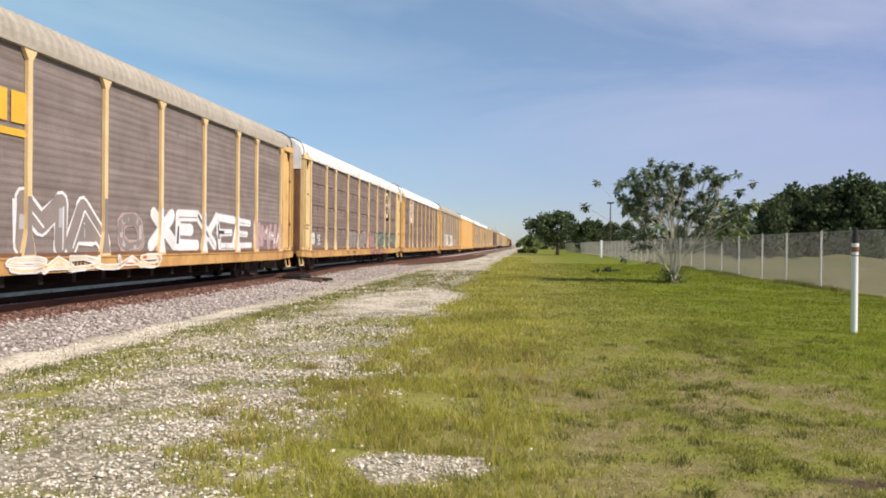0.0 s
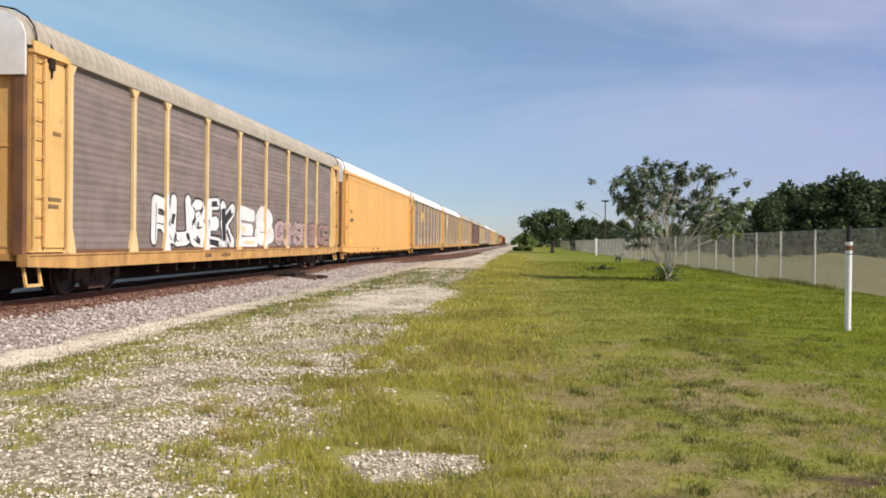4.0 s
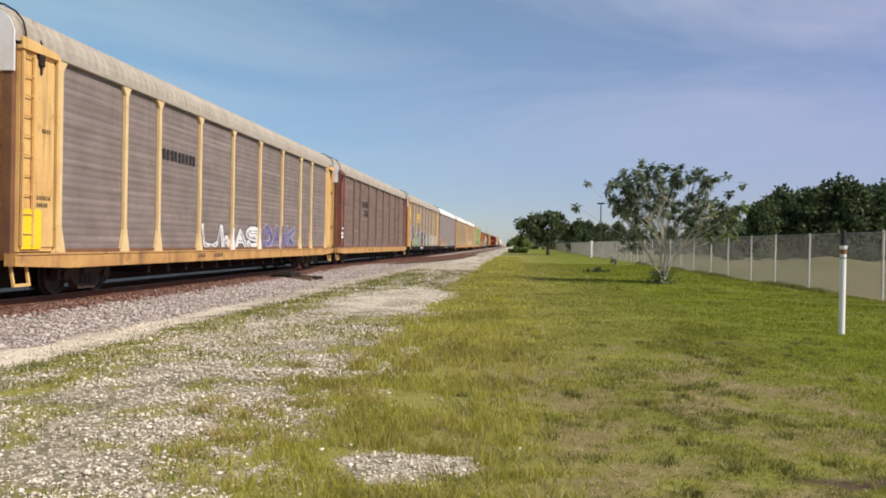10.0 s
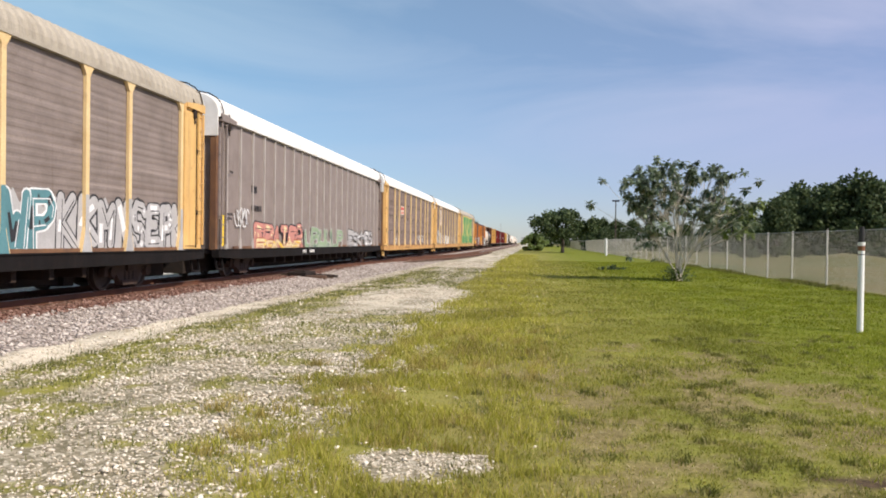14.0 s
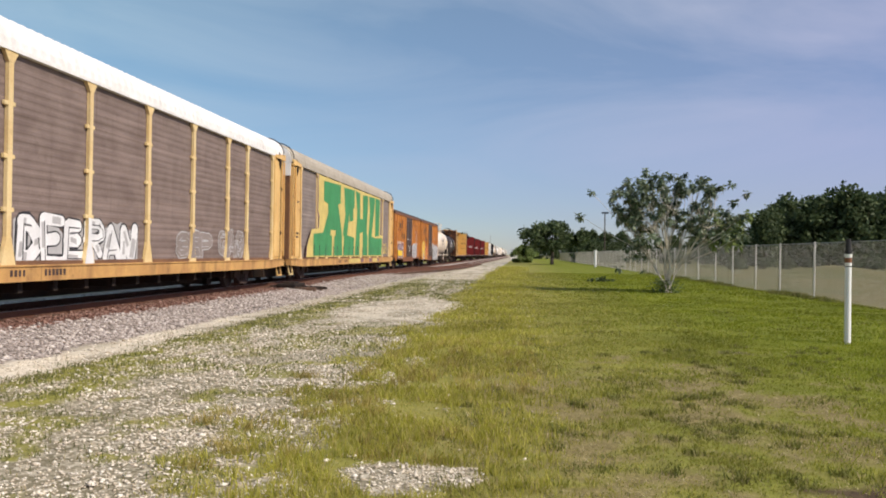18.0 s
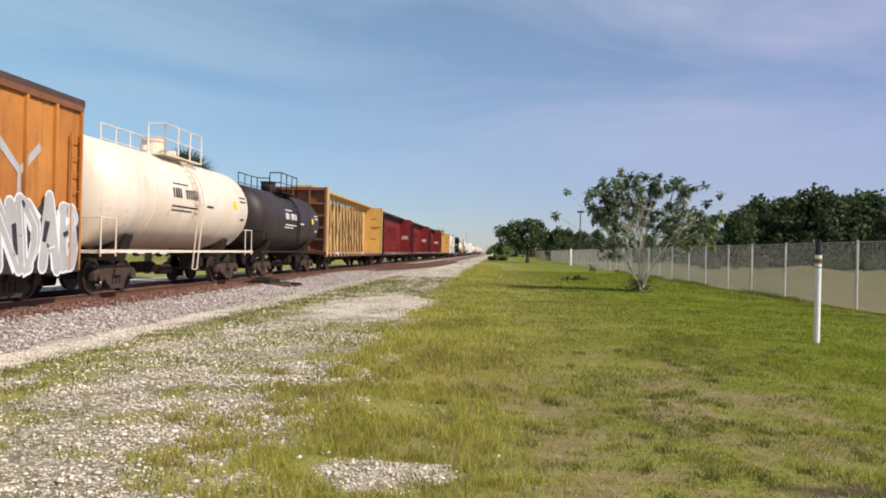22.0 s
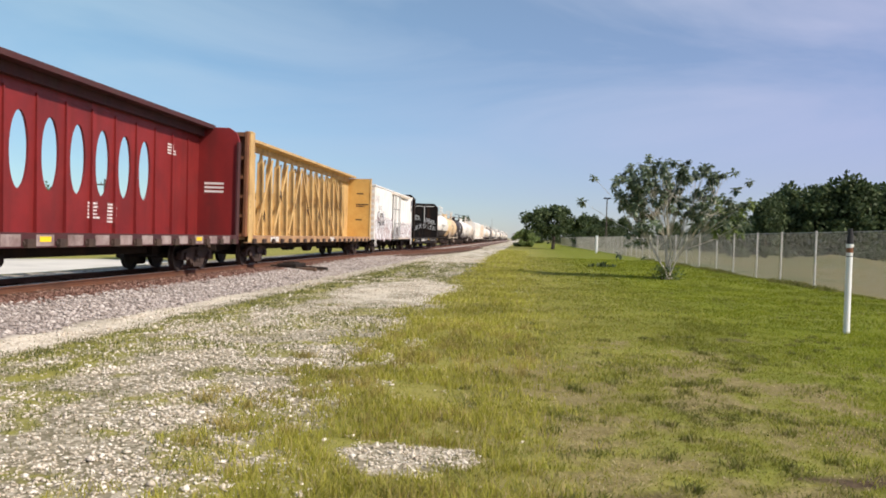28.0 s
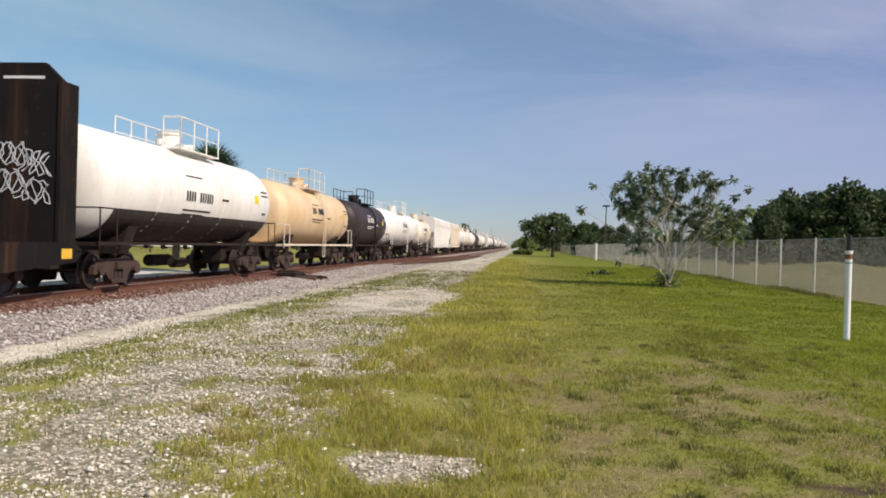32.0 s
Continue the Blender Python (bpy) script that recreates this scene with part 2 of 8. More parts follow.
TANK_BLACK = paint("black tank paint", (0.028, 0.020, 0.020), (0.040, 0.028, 0.027), 0.5, scale=0.6, streak=0.35, dirt=(0.075, 0.05, 0.042), gloss=0.3)
BAND_BLACK = paint("black lower tank band", (0.02, 0.018, 0.02), (0.035, 0.03, 0.028), 0.45, streak=0.4)
HOPPER = paint("pale grey hopper paint", (0.66, 0.65, 0.62), (0.58, 0.55, 0.50), 0.5, streak=0.35)
WHITE_PAINT = paint("white marking paint", (0.82, 0.81, 0.78), (0.72, 0.70, 0.67), 0.6, streak=0.15)
GOLD = paint("golden marking paint", (0.78, 0.46, 0.05), (0.7, 0.38, 0.04), 0.55, streak=0.15)
BLACK_PAINT = paint("black marking paint", (0.02, 0.018, 0.02), (0.03, 0.025, 0.025), 0.6, streak=0.1)
SIGN_YELLOW = paint("bright yellow panel", (0.9, 0.62, 0.02), (0.85, 0.55, 0.02), 0.5, streak=0.1)
NAVY = paint("navy marking paint", (0.02, 0.02, 0.12), (0.03, 0.025, 0.1), 0.6, streak=0.1)
RED_PAINT = paint("red marking paint", (0.6, 0.05, 0.04), (0.5, 0.04, 0.03), 0.6, streak=0.15)
SPRAY = {k: paint(k + " spray paint", c, tuple(x * 0.8 for x in c), 0.6, streak=0.12) for k, c in dict(
    white=(0.78, 0.78, 0.78), silver=(0.45, 0.44, 0.44), black=(0.03, 0.03, 0.035), navy=(0.03, 0.045, 0.10), teal=(0.10, 0.24, 0.27),
    blue=(0.16, 0.26, 0.42), pink=(0.55, 0.24, 0.20), rust=(0.42, 0.12, 0.07), green=(0.05, 0.27, 0.095), lime=(0.64, 0.50, 0.16),
    sage=(0.28, 0.38, 0.24), orange=(0.72, 0.2, 0.04), cream=(0.75, 0.62, 0.36), mauve=(0.24, 0.13, 0.15), blush=(0.50, 0.36, 0.34), grime=(0.27, 0.225, 0.205), dusk=(0.34, 0.215, 0.185), moss=(0.15, 0.20, 0.175), yellow=(0.8, 0.55, 0.04), violet=(0.16, 0.14, 0.32)).items()}
POST_STEEL = paint("weathered zinc post", (0.66, 0.64, 0.60), (0.55, 0.53, 0.49), 0.6, 0.0, streak=0.2)
GALV = paint("galvanised steel", (0.36, 0.36, 0.35), (0.30, 0.30, 0.29), 0.5, 0.3, streak=0.2)
WIRE = paint("pale galvanised wire", (0.50, 0.48, 0.44), (0.42, 0.40, 0.36), 0.6, 0.0, streak=0.1)
PVC = paint("white post plastic", (0.84, 0.84, 0.82), (0.76, 0.76, 0.74), 0.4, streak=0.15)
CAP = paint("black cap plastic", (0.015, 0.015, 0.016), (0.022, 0.022, 0.022), 0.5)
BARK = paint("pale grey bark", (0.62, 0.57, 0.49), (0.48, 0.43, 0.36), 0.85, streak=0.4)
BARK_DARK = paint("dark bark", (0.10, 0.08, 0.06), (0.07, 0.055, 0.045), 0.9)


def stone_mat(name, a, b, c):
    m = bpy.data.materials.new(name)
    m.use_nodes = True
    n, l = m.node_tree.nodes, m.node_tree.links
    bs = n["Principled BSDF"]
    g = n.new("ShaderNodeNewGeometry")
    rp = n.new("ShaderNodeValToRGB")
    rp.color_ramp.elements[0].color, rp.color_ramp.elements[1].color = (*a, 1), (*c, 1)
    e = rp.color_ramp.elements.new(0.5); e.color = (*b, 1)
    l.new(g.outputs["Random Per Island"], rp.inputs[0])
    ns = n.new("ShaderNodeTexNoise"); ns.inputs["Scale"].default_value = 60
    l.new(g.outputs["Position"], ns.inputs["Vector"])
    mf = n.new("ShaderNodeMixRGB"); mf.blend_type, mf.inputs[0].default_value = "OVERLAY", 0.4
    l.new(rp.outputs[0], mf.inputs[1]); l.new(ns.outputs[0], mf.inputs[2])
    l.new(mf.outputs[0], bs.inputs["Base Color"])
    bs.inputs["Roughness"].default_value = 0.85
    return m


LIMESTONE = stone_mat("crushed limestone", (0.42, 0.35, 0.255), (0.63, 0.555, 0.445), (0.84, 0.775, 0.67))
RUST_STONE = stone_mat("rust-stained ballast stone", (0.10, 0.045, 0.03), (0.17, 0.085, 0.06), (0.30, 0.18, 0.14))
GRANITE = stone_mat("grey ballast stone", (0.22, 0.185, 0.16), (0.39, 0.335, 0.30), (0.59, 0.53, 0.48))

# ---- building helpers ----


def part(name, bm, material, parent=None, label=""):
    """Links a bmesh as one mesh object under a thing or a part."""
    me = bpy.data.meshes.new(name)
    bmesh.ops.recalc_face_normals(bm, faces=bm.faces[:])
    bm.to_mesh(me)
    bm.free()
    me.materials.append(material)
    ob = new(name, me)
    ob.parent = parent
    return tagged(ob, label)


def shared(name, me, parent, m=None, label=""):
    """One more object on a mesh that alike pieces share."""
    ob = new(name, me)
    ob.parent = parent
    if m is not None:
        ob.matrix_basis = m
    return tagged(ob, label)


MESHES = {}


def made(key, build, material):
    """A mesh built once for its key and material."""
    k = (key, material.name)
    if k not in MESHES:
        bm = bmesh.new()
        build(bm)
        bmesh.ops.recalc_face_normals(bm, faces=bm.faces[:])
        me = bpy.data.meshes.new(str(key[0] if isinstance(key, tuple) else key))
        bm.to_mesh(me)
        bm.free()
        me.materials.append(material)
        MESHES[k] = me
    return MESHES[k]


def box(bm, x0, x1, y0, y1, z0, z1):
    v = [bm.verts.new((x, y, z)) for x in (x0, x1) for y in (y0, y1) for z in (z0, z1)]
    for f in ((0, 1, 3, 2), (4, 6, 7, 5), (0, 4, 5, 1), (2, 3, 7, 6), (0, 2, 6, 4), (1, 5, 7, 3)):
        bm.faces.new([v[i] for i in f])
    return v


def soft_box(bm, x0, x1, y0, y1, z0, z1, r=0.02):
    t = bmesh.new()
    box(t, x0, x1, y0, y1, z0, z1)
    bmesh.ops.bevel(t, geom=t.edges[:], offset=r, segments=2, profile=0.5, affect="EDGES")
    me = bpy.data.meshes.new("tmp"); t.to_mesh(me); t.free(); bm.from_mesh(me); bpy.data.meshes.remove(me)


def bar(bm, p, q, w, d=None, up=(1, 0, 0)):
    """A square bar from p to q."""
    p, q = Vector(p), Vector(q)
    d = d or w
    ax = (q - p).normalized()
    s = ax.cross(Vector(up))
    s = s.normalized() if s.length > 1e-4 else ax.orthogonal().normalized()
    u = s.cross(ax).normalized()
    v = [bm.verts.new(c + s * a * w / 2 + u * b * d / 2) for c in (p, q) for a, b in ((-1, -1), (1, -1), (1, 1), (-1, 1))]
    for f in ((0, 1, 2, 3), (4, 7, 6, 5), (0, 4, 5, 1), (1, 5, 6, 2), (2, 6, 7, 3), (3, 7, 4, 0)):
        bm.faces.new([v[i] for i in f])


def tube(bm, p, q, r, r2=None, n=8, caps=True):
    p, q = Vector(p), Vector(q)
    r2 = r if r2 is None else r2
    ax = (q - p).normalized()
    s = ax.orthogonal().normalized()
    u = ax.cross(s)
    a = [bm.verts.new(p + (s * math.cos(k * math.tau / n) + u * math.sin(k * math.tau / n)) * r) for k in range(n)]
    b = [bm.verts.new(q + (s * math.cos(k * math.tau / n) + u * math.sin(k * math.tau / n)) * r2) for k in range(n)]
    for k in range(n):
        bm.faces.new((a[k], a[(k + 1) % n], b[(k + 1) % n], b[k]))
    if caps:
        bm.faces.new(a[::-1]); bm.faces.new(b)


def lathe_y(bm, prof, n=32, cx=0.0, cz=0.0):
    """Turns (y, radius) pairs round the long axis."""
    rings = []
    for y, r in prof:
        rings.append([bm.verts.new((cx + r * math.sin(k * math.tau / n), y, cz + r * math.cos(k * math.tau / n))) for k in range(n)] if r > 1e-4 else [bm.verts.new((cx, y, cz))])
    for A, B in zip(rings, rings[1:]):
        for k in range(n):
            j = (k + 1) % n
            if len(A) == 1:
                bm.faces.new((A[0], B[k], B[j]))
            elif len(B) == 1:
                bm.faces.new((A[k], B[0], A[j]))
            else:
                bm.faces.new((A[k], B[k], B[j], A[j]))


def slab(bm, poly, x0, x1):
    """A plate with the outline poly of (y, z), from x0 to x1."""
    a = [bm.verts.new((x0, y, z)) for y, z in poly]
    b = [bm.verts.new((x1, y, z)) for y, z in poly]
    bm.faces.new(a[::-1]); bm.faces.new(b)
    for k in range(len(poly)):
        j = (k + 1) % len(poly)
        bm.faces.new((a[k], a[j], b[j], b[k]))


def plate(bm, poly, y0, y1):
    """A plate with the outline poly of (x, z), from y0 to y1."""
    a = [bm.verts.new((x, y0, z)) for x, z in poly]
    b = [bm.verts.new((x, y1, z)) for x, z in poly]
    bm.faces.new(a[::-1]); bm.faces.new(b)
    for k in range(len(poly)):
        j = (k + 1) % len(poly)
        bm.faces.new((a[k], a[j], b[j], b[k]))


def corrugated(w, h, pitch, amp):
    """A sheet of width w and height h in the y-z plane, ribbed lengthwise, centred, 12 mm thick at the rim."""
    def build(bm):
        n = max(2, round(h / pitch))
        prev = None
        for i in range(n):
            z0 = -h / 2 + i * h / n
            for f, x in ((0.0, 0), (0.18, amp), (0.55, amp), (0.73, 0)):
                row = [bm.verts.new((x, s * w / 2, z0 + f * h / n)) for s in (-1, 1)]
                if prev:
                    bm.faces.new((prev[0], prev[1], row[1], row[0]))
                prev = row
        row = [bm.verts.new((0, s * w / 2, h / 2)) for s in (-1, 1)]
        bm.faces.new((prev[0], prev[1], row[1], row[0]))
    return build

# ---- ground ----


def vnoise(x, y, seed=0):
    """Smooth value noise on numpy arrays, 0 to 1."""
    xi, yi = np.floor(x), np.floor(y)
    fx, fy = x - xi, y - yi
    fx, fy = fx * fx * (3 - 2 * fx), fy * fy * (3 - 2 * fy)

    def h(a, b):
        v = np.sin(a * 127.1 + b * 311.7 + seed * 74.7) * 43758.5453
        return v - np.floor(v)
    return (h(xi, yi) * (1 - fx) + h(xi + 1, yi) * fx) * (1 - fy) + (h(xi, yi + 1) * (1 - fx) + h(xi + 1, yi + 1) * fx) * fy


def fbm(x, y, seed=0, n=4):
    t, a, s = 0, 0.5, 0
    for i in range(n):
        t, s, a = t + a * vnoise(x * 2 ** i, y * 2 ** i, seed + i), s + a, a / 2
    return t / s


def step(a, b, v):
    t = np.clip((v - a) / (b - a), 0, 1)
    return t * t * (3 - 2 * t)


BEND_FROM = 350   # where the line begins to swing gently to the left


def bend_np(y):
    return -np.maximum(0, y - BEND_FROM) ** 2 / 40000


def blob(x, y, cx, cy, rx, ry, seed=0, rag=0.5):
    d = np.hypot((x - cx) / rx, (y - cy) / ry) + rag * (fbm(x * 3.1, y * 3.1, seed) - 0.5)
    return 1 - step(0.8, 1.1, d)


def grassed(x, y):
    """How far the grass has closed over the ground, 0 bare stone to 1 lawn."""
    x = x - bend_np(y)
    edge = -2.15 + 1.1 * (fbm(x * 0.6, y * 0.45, 5) - 0.5) + 0.5 * (fbm(x * 2.3, y * 2.3, 8) - 0.5) - 0.012 * np.clip(y - 25, 0, 40)
    g = step(-0.25, 0.45, x - edge)
    # weeds through the old gravel road
    weeds = step(0.47, 0.64, fbm(x * 2.6, y * 1.7, 21, 5))
    band = step(-6.5, -6.0, x) * (1 - step(-5.2, -4.3, x + 0.02 * (y - 10))) * (0.4 + 0.6 * step(0.38, 0.6, fbm(x * 2.2, y * 1.1, 31, 5)))
    mid = step(9.0, 13, y) * (1 - step(36, 48, y)) * step(-6.2, -5.4, x) * 0.62 * step(0.36, 0.6, fbm(x * 1.8, y * 0.9, 41, 5))
    left = np.maximum(np.maximum(weeds * 0.65, band * 0.95), mid) * step(-6.55, -6.2, x)
    left = left * (1 - blob(x, y, -3.4, 22.3, 1.8, 5.2, 3))
    left = left * (1 - 0.8 * step(40, 60, y))
    # bare gaps along the tall grass
    g = g * (1 - 0.8 * step(0.52, 0.64, fbm(x * 2.9, y * 2.5, 64, 5)) * (1 - step(-1.9, -0.9, x)) * (1 - step(12, 20, y)))
    g = np.maximum(g, left)
    g = g * (1 - blob(x, y, -0.83, 5.65, 0.50, 0.44, 9, 1.0))
    # far side of the line: a pale yard, then grass
    back = step(15.3, 15.9, -x) * (1 - yard(x, y))
    return np.where(x < -14.6, back, g)


def worn(x, y):
    """The thin, dry middle of the lawn."""
    return blob(x, y, 1.7, 8.0, 3.2, 4.4, 58, 0.9)


def thin(x, y):
    """Where the lawn has worn through, 0 to 1."""
    w = worn(x, y)
    return step(0.44, 0.62, 0.6 * fbm(x * 1.5, y * 1.2, 51, 5) + 0.4 * fbm(x * 6.5, y * 5.5, 52, 4) + 0.06 * w) * (0.12 + 0.88 * w)


def soil(x, y):
    """Small dark scrapes of bare earth."""
    return np.clip(blob(x, y, 2.35, 5.62, 0.5, 0.16, 78, 1.0) + 0.7 * blob(x, y, 0.95, 5.0, 0.3, 0.12, 79, 1.0) + 0.6 * blob(x, y, 3.6, 13.6, 0.5, 0.3, 80, 1.0), 0, 1)


def yard(x, y):
    e = 52 - 0.55 * (-x - 15)
    return step(15.6, 16.4, -x) * (1 - step(-4, 4, y - e - 6 * (fbm(x * 0.2, y * 0.2, 12) - 0.5))) * (1 - step(60, 66, -x))


def ballast(x, y):
    x = x - bend_np(y)
    return step(-7.55, -7.15, -7.4 - np.abs(x + 11.2) + 3.95 + 0.0 + 0.5 * (fbm(x * 1.2, y * 1.2, 17) - 0.5))


SIDING_X = 4.3


def siding_off(y):
    """Distance of the branch track from the main one."""
    u = np.clip((np.asarray(y, float) - 36) / 58, 0, 1)
    return SIDING_X * u * u * (3 - 2 * u)


def height(x, y):
    xb = x - bend_np(y)
    z = 0.05 * (fbm(x * 0.35, y * 0.35, 2) - 0.5) + 0.03 * (fbm(x * 2.5, y * 2.5, 4) - 0.5)
    near = 1 - step(60, 90, np.hypot(x, y))
    bal = step(-8.1, -9.6, xb) * (1 - step(-13.2, -14.8, xb))
    dip = step(-5.0, -7.2, xb) * (1 - step(-8.0, -9.4, xb))
    return z * near - 0.07 * dip + 0.075 * bal - 0.5 * step(-15.6, -18.4, xb) * (1 - step(-120, -200, xb))


def grid_axis(segments):
    out = []
    for a, b, d in segments:
        n = max(1, int(round((b - a) / d)))
        out += [a + (b - a) * i / n for i in range(n)]
    return np.array(out + [segments[-1][1]])


def build_ground():
    xs = grid_axis([(-1500, -200, 130), (-200, -40, 8), (-40, -15, 0.8), (-15, -9, 0.2), (-9, 6, 0.13), (6, 13, 0.35), (13, 60, 2.5), (60, 200, 10), (200, 1500, 130)])
    ys = grid_axis([(-300, -20, 40), (-20, 2, 2), (2, 12, 0.13), (12, 30, 0.3), (30, 70, 0.8), (70, 200, 3), (200, 500, 20), (500, 2500, 200)])
    X, Y = np.meshgrid(xs, ys)
    Z = height(X, Y)
    # a low heap of earth beyond the fence
    Z = Z + (0.9 * np.exp(-(((X - 33) / 4) ** 2 + ((Y - 86) / 6) ** 2)) + 0.7 * np.exp(-(((X - 44) / 5) ** 2 + ((Y - 90) / 6) ** 2))) * (0.6 + 0.8 * fbm(X * 0.5, Y * 0.3, 81))
    nx, ny = len(xs), len(ys)
    co = np.stack([X, Y, Z], -1).reshape(-1, 3)
    i = np.arange(nx * ny).reshape(ny, nx)
    q = np.stack([i[:-1, :-1], i[:-1, 1:], i[1:, 1:], i[1:, :-1]], -1).reshape(-1, 4)
    me = bpy.data.meshes.new("ground")
    me.vertices.add(len(co)); me.vertices.foreach_set("co", co.ravel())
    me.loops.add(q.size); me.loops.foreach_set("vertex_index", q.ravel())
    me.polygons.add(len(q)); me.polygons.foreach_set("loop_start", np.arange(0, q.size, 4)); me.polygons.foreach_set("loop_total", np.full(len(q), 4))
    me.polygons.foreach_set("use_smooth", np.ones(len(q), bool))
    me.update()
    x, y = co[:, 0], co[:, 1]
    xb = x - bend_np(y)
    bal = ballast(x, y) * (1 - step(500, 600, y))
    rust = 1 - step(1.9, 2.45, np.abs(xb + 11.5) + 0.4 * (fbm(x * 2, y * 2, 23) - 0.5) + 1.1 * step(26, 60, y))
    dry = np.clip(0.9 * thin(x, y) * step(-1.5, 0.5, x) + 0.5 * blob(x, y, 1.6, 4.9, 0.5, 0.35, 6) + 0.5 * blob(x, y, 3.5, 6.3, 0.5, 0.25, 7), 0, 1)
    field = step(11.3, 12.2, x)
    for name, v in (("grassed", grassed(x, y)), ("ballast", bal), ("rust", rust), ("dry", dry), ("soil", soil(x, y)), ("field", field), ("yard", yard(x, y)), ("strip", step(-7.7, -7.2, xb + 0.5 * (fbm(x * 1.5, y * 1.5, 72) - 0.5)) * (1 - step(-6.7, -5.9, xb + 1.4 * (fbm(x * 1.2, y * 0.8, 71) - 0.5))) * (0.45 + 0.55 * step(0.36, 0.56, fbm(x * 2.2, y * 1.3, 74))) * (1 - 0.6 * step(15, 24, y)) + 0.7 * step(-6.4, -5.6, xb) * np.clip(blob(x, y, -3.4, 22.3, 1.8, 5.2, 3) + step(34, 56, y), 0, 1) * step(0.36, 0.62, fbm(x * 1.6, y * 1.1, 73, 5)))):
        me.attributes.new(name, "FLOAT", "POINT").data.foreach_set("value", np.asarray(v, np.float32))
    ob = new("ground", me)
    me.materials.append(ground_mat())
    return tagged(ob, "mown lawn, pale gravel and grey ballast ground", "ground", "", "structure")


def ground_mat():
    m = bpy.data.materials.new("ground")
    m.use_nodes = True
    n, l = m.node_tree.nodes, m.node_tree.links
    bs = n["Principled BSDF"]
    bs.inputs["Roughness"].default_value = 0.95
    bs.inputs["Specular IOR Level"].default_value = 0.15
    g = n.new("ShaderNodeNewGeometry")

    def attr(k):
        a = n.new("ShaderNodeAttribute"); a.attribute_name = k
        return a.outputs["Fac"]

    def noise_of(scale, detail=4, rough=0.55):
        t = n.new("ShaderNodeTexNoise")
        t.inputs["Scale"].default_value, t.inputs["Detail"].default_value, t.inputs["Roughness"].default_value = scale, detail, rough
        l.new(g.outputs["Position"], t.inputs["Vector"])
        return t.outputs[0]

    def ramp(src, *stops):
        r = n.new("ShaderNodeValToRGB")
        while len(r.color_ramp.elements) < len(stops):
            r.color_ramp.elements.new(0.5)
        for e, (p, c) in zip(r.color_ramp.elements, stops):
            e.position, e.color = p, (*c, 1)
        l.new(src, r.inputs[0])
        return r.outputs[0]

    def mix(f, a, b, kind="MIX"):
        x = n.new("ShaderNodeMixRGB"); x.blend_type = kind
        for s, v in ((0, f), (1, a), (2, b)):
            if isinstance(v, (int, float)):
                x.inputs[s].default_value = v
            elif isinstance(v, tuple):
                x.inputs[s].default_value = (*v, 1)
            else:
                l.new(v, x.inputs[s])
        return x.outputs[0]

    def sharp(src, lo, hi):
        r = n.new("ShaderNodeMapRange"); r.inputs["From Min"].default_value, r.inputs["From Max"].default_value = lo, hi
        l.new(src, r.inputs[0])
        return r.outputs[0]
    vor = n.new("ShaderNodeTexVoronoi"); vor.inputs["Scale"].default_value = 22
    l.new(g.outputs["Position"], vor.inputs["Vector"])
    cell = n.new("ShaderNodeSeparateColor"); l.new(vor.outputs["Color"], cell.inputs[0])
    lime = mix(0.55, ramp(noise_of(1.2, 6, 0.7), (0.3, (0.145, 0.128, 0.07)), (0.7, (0.37, 0.325, 0.23))), ramp(cell.outputs[0], (0.0, (0.075, 0.07, 0.038)), (0.5, (0.26, 0.225, 0.16)), (1.0, (0.68, 0.62, 0.51))))
    vor2 = n.new("ShaderNodeTexVoronoi"); vor2.inputs["Scale"].default_value = 15
    l.new(g.outputs["Position"], vor2.inputs["Vector"])
    cell2 = n.new("ShaderNodeSeparateColor"); l.new(vor2.outputs["Color"], cell2.inputs[0])
    grey = ramp(cell2.outputs[0], (0.0, (0.18, 0.15, 0.13)), (0.5, (0.33, 0.285, 0.255)), (1.0, (0.51, 0.46, 0.42)))
    rusty = mix(sharp(noise_of(3, 5), 0.3, 0.7), (0.11, 0.045, 0.03), (0.18, 0.085, 0.06))
    lawn = ramp(noise_of(0.5, 8, 0.65), (0.3, (0.215, 0.22, 0.05)), (0.52, (0.30, 0.285, 0.07)), (0.75, (0.37, 0.325, 0.105)))
    # dark gaps between grass clumps, their shade multiplied into the ground colour
    tufts = ramp(noise_of(9, 5, 0.7), (0.3, (0.66, 0.66, 0.6)), (0.6, (1.0, 1.0, 1.0)))
    lawn = mix(0.8, lawn, tufts, "MULTIPLY")
    lawn = mix(0.75, lawn, ramp(noise_of(45, 4, 0.75), (0.32, (0.55, 0.55, 0.48)), (0.55, (1.0, 1.0, 1.0)), (0.72, (1.25, 1.2, 1.1))), "MULTIPLY")
    sx = n.new("ShaderNodeSeparateXYZ"); l.new(g.outputs["Position"], sx.inputs[0])
    # greener lawn to the right, with lens falloff put into the darker tint
    lawn = mix(1.0, lawn, mix(sharp(sx.outputs[0], -0.5, 5.0), (1.0, 1.0, 1.0), (0.61, 0.75, 0.28)), "MULTIPLY")
    lawn = mix(attr("dry"), lawn, mix(0.8, ramp(noise_of(5, 6, 0.7), (0.3, (0.15, 0.115, 0.05)), (0.7, (0.31, 0.255, 0.12))), ramp(noise_of(38, 5, 0.75), (0.34, (0.40, 0.38, 0.34)), (0.52, (1.0, 1.0, 1.0)), (0.7, (1.4, 1.35, 1.3))), "MULTIPLY"))
    lawn = mix(attr("soil"), lawn, ramp(noise_of(14, 6, 0.7), (0.3, (0.035, 0.024, 0.014)), (0.7, (0.13, 0.09, 0.055))))
    meadow = ramp(noise_of(0.12, 5), (0.35, (0.075, 0.092, 0.026)), (0.65, (0.185, 0.15, 0.072)))
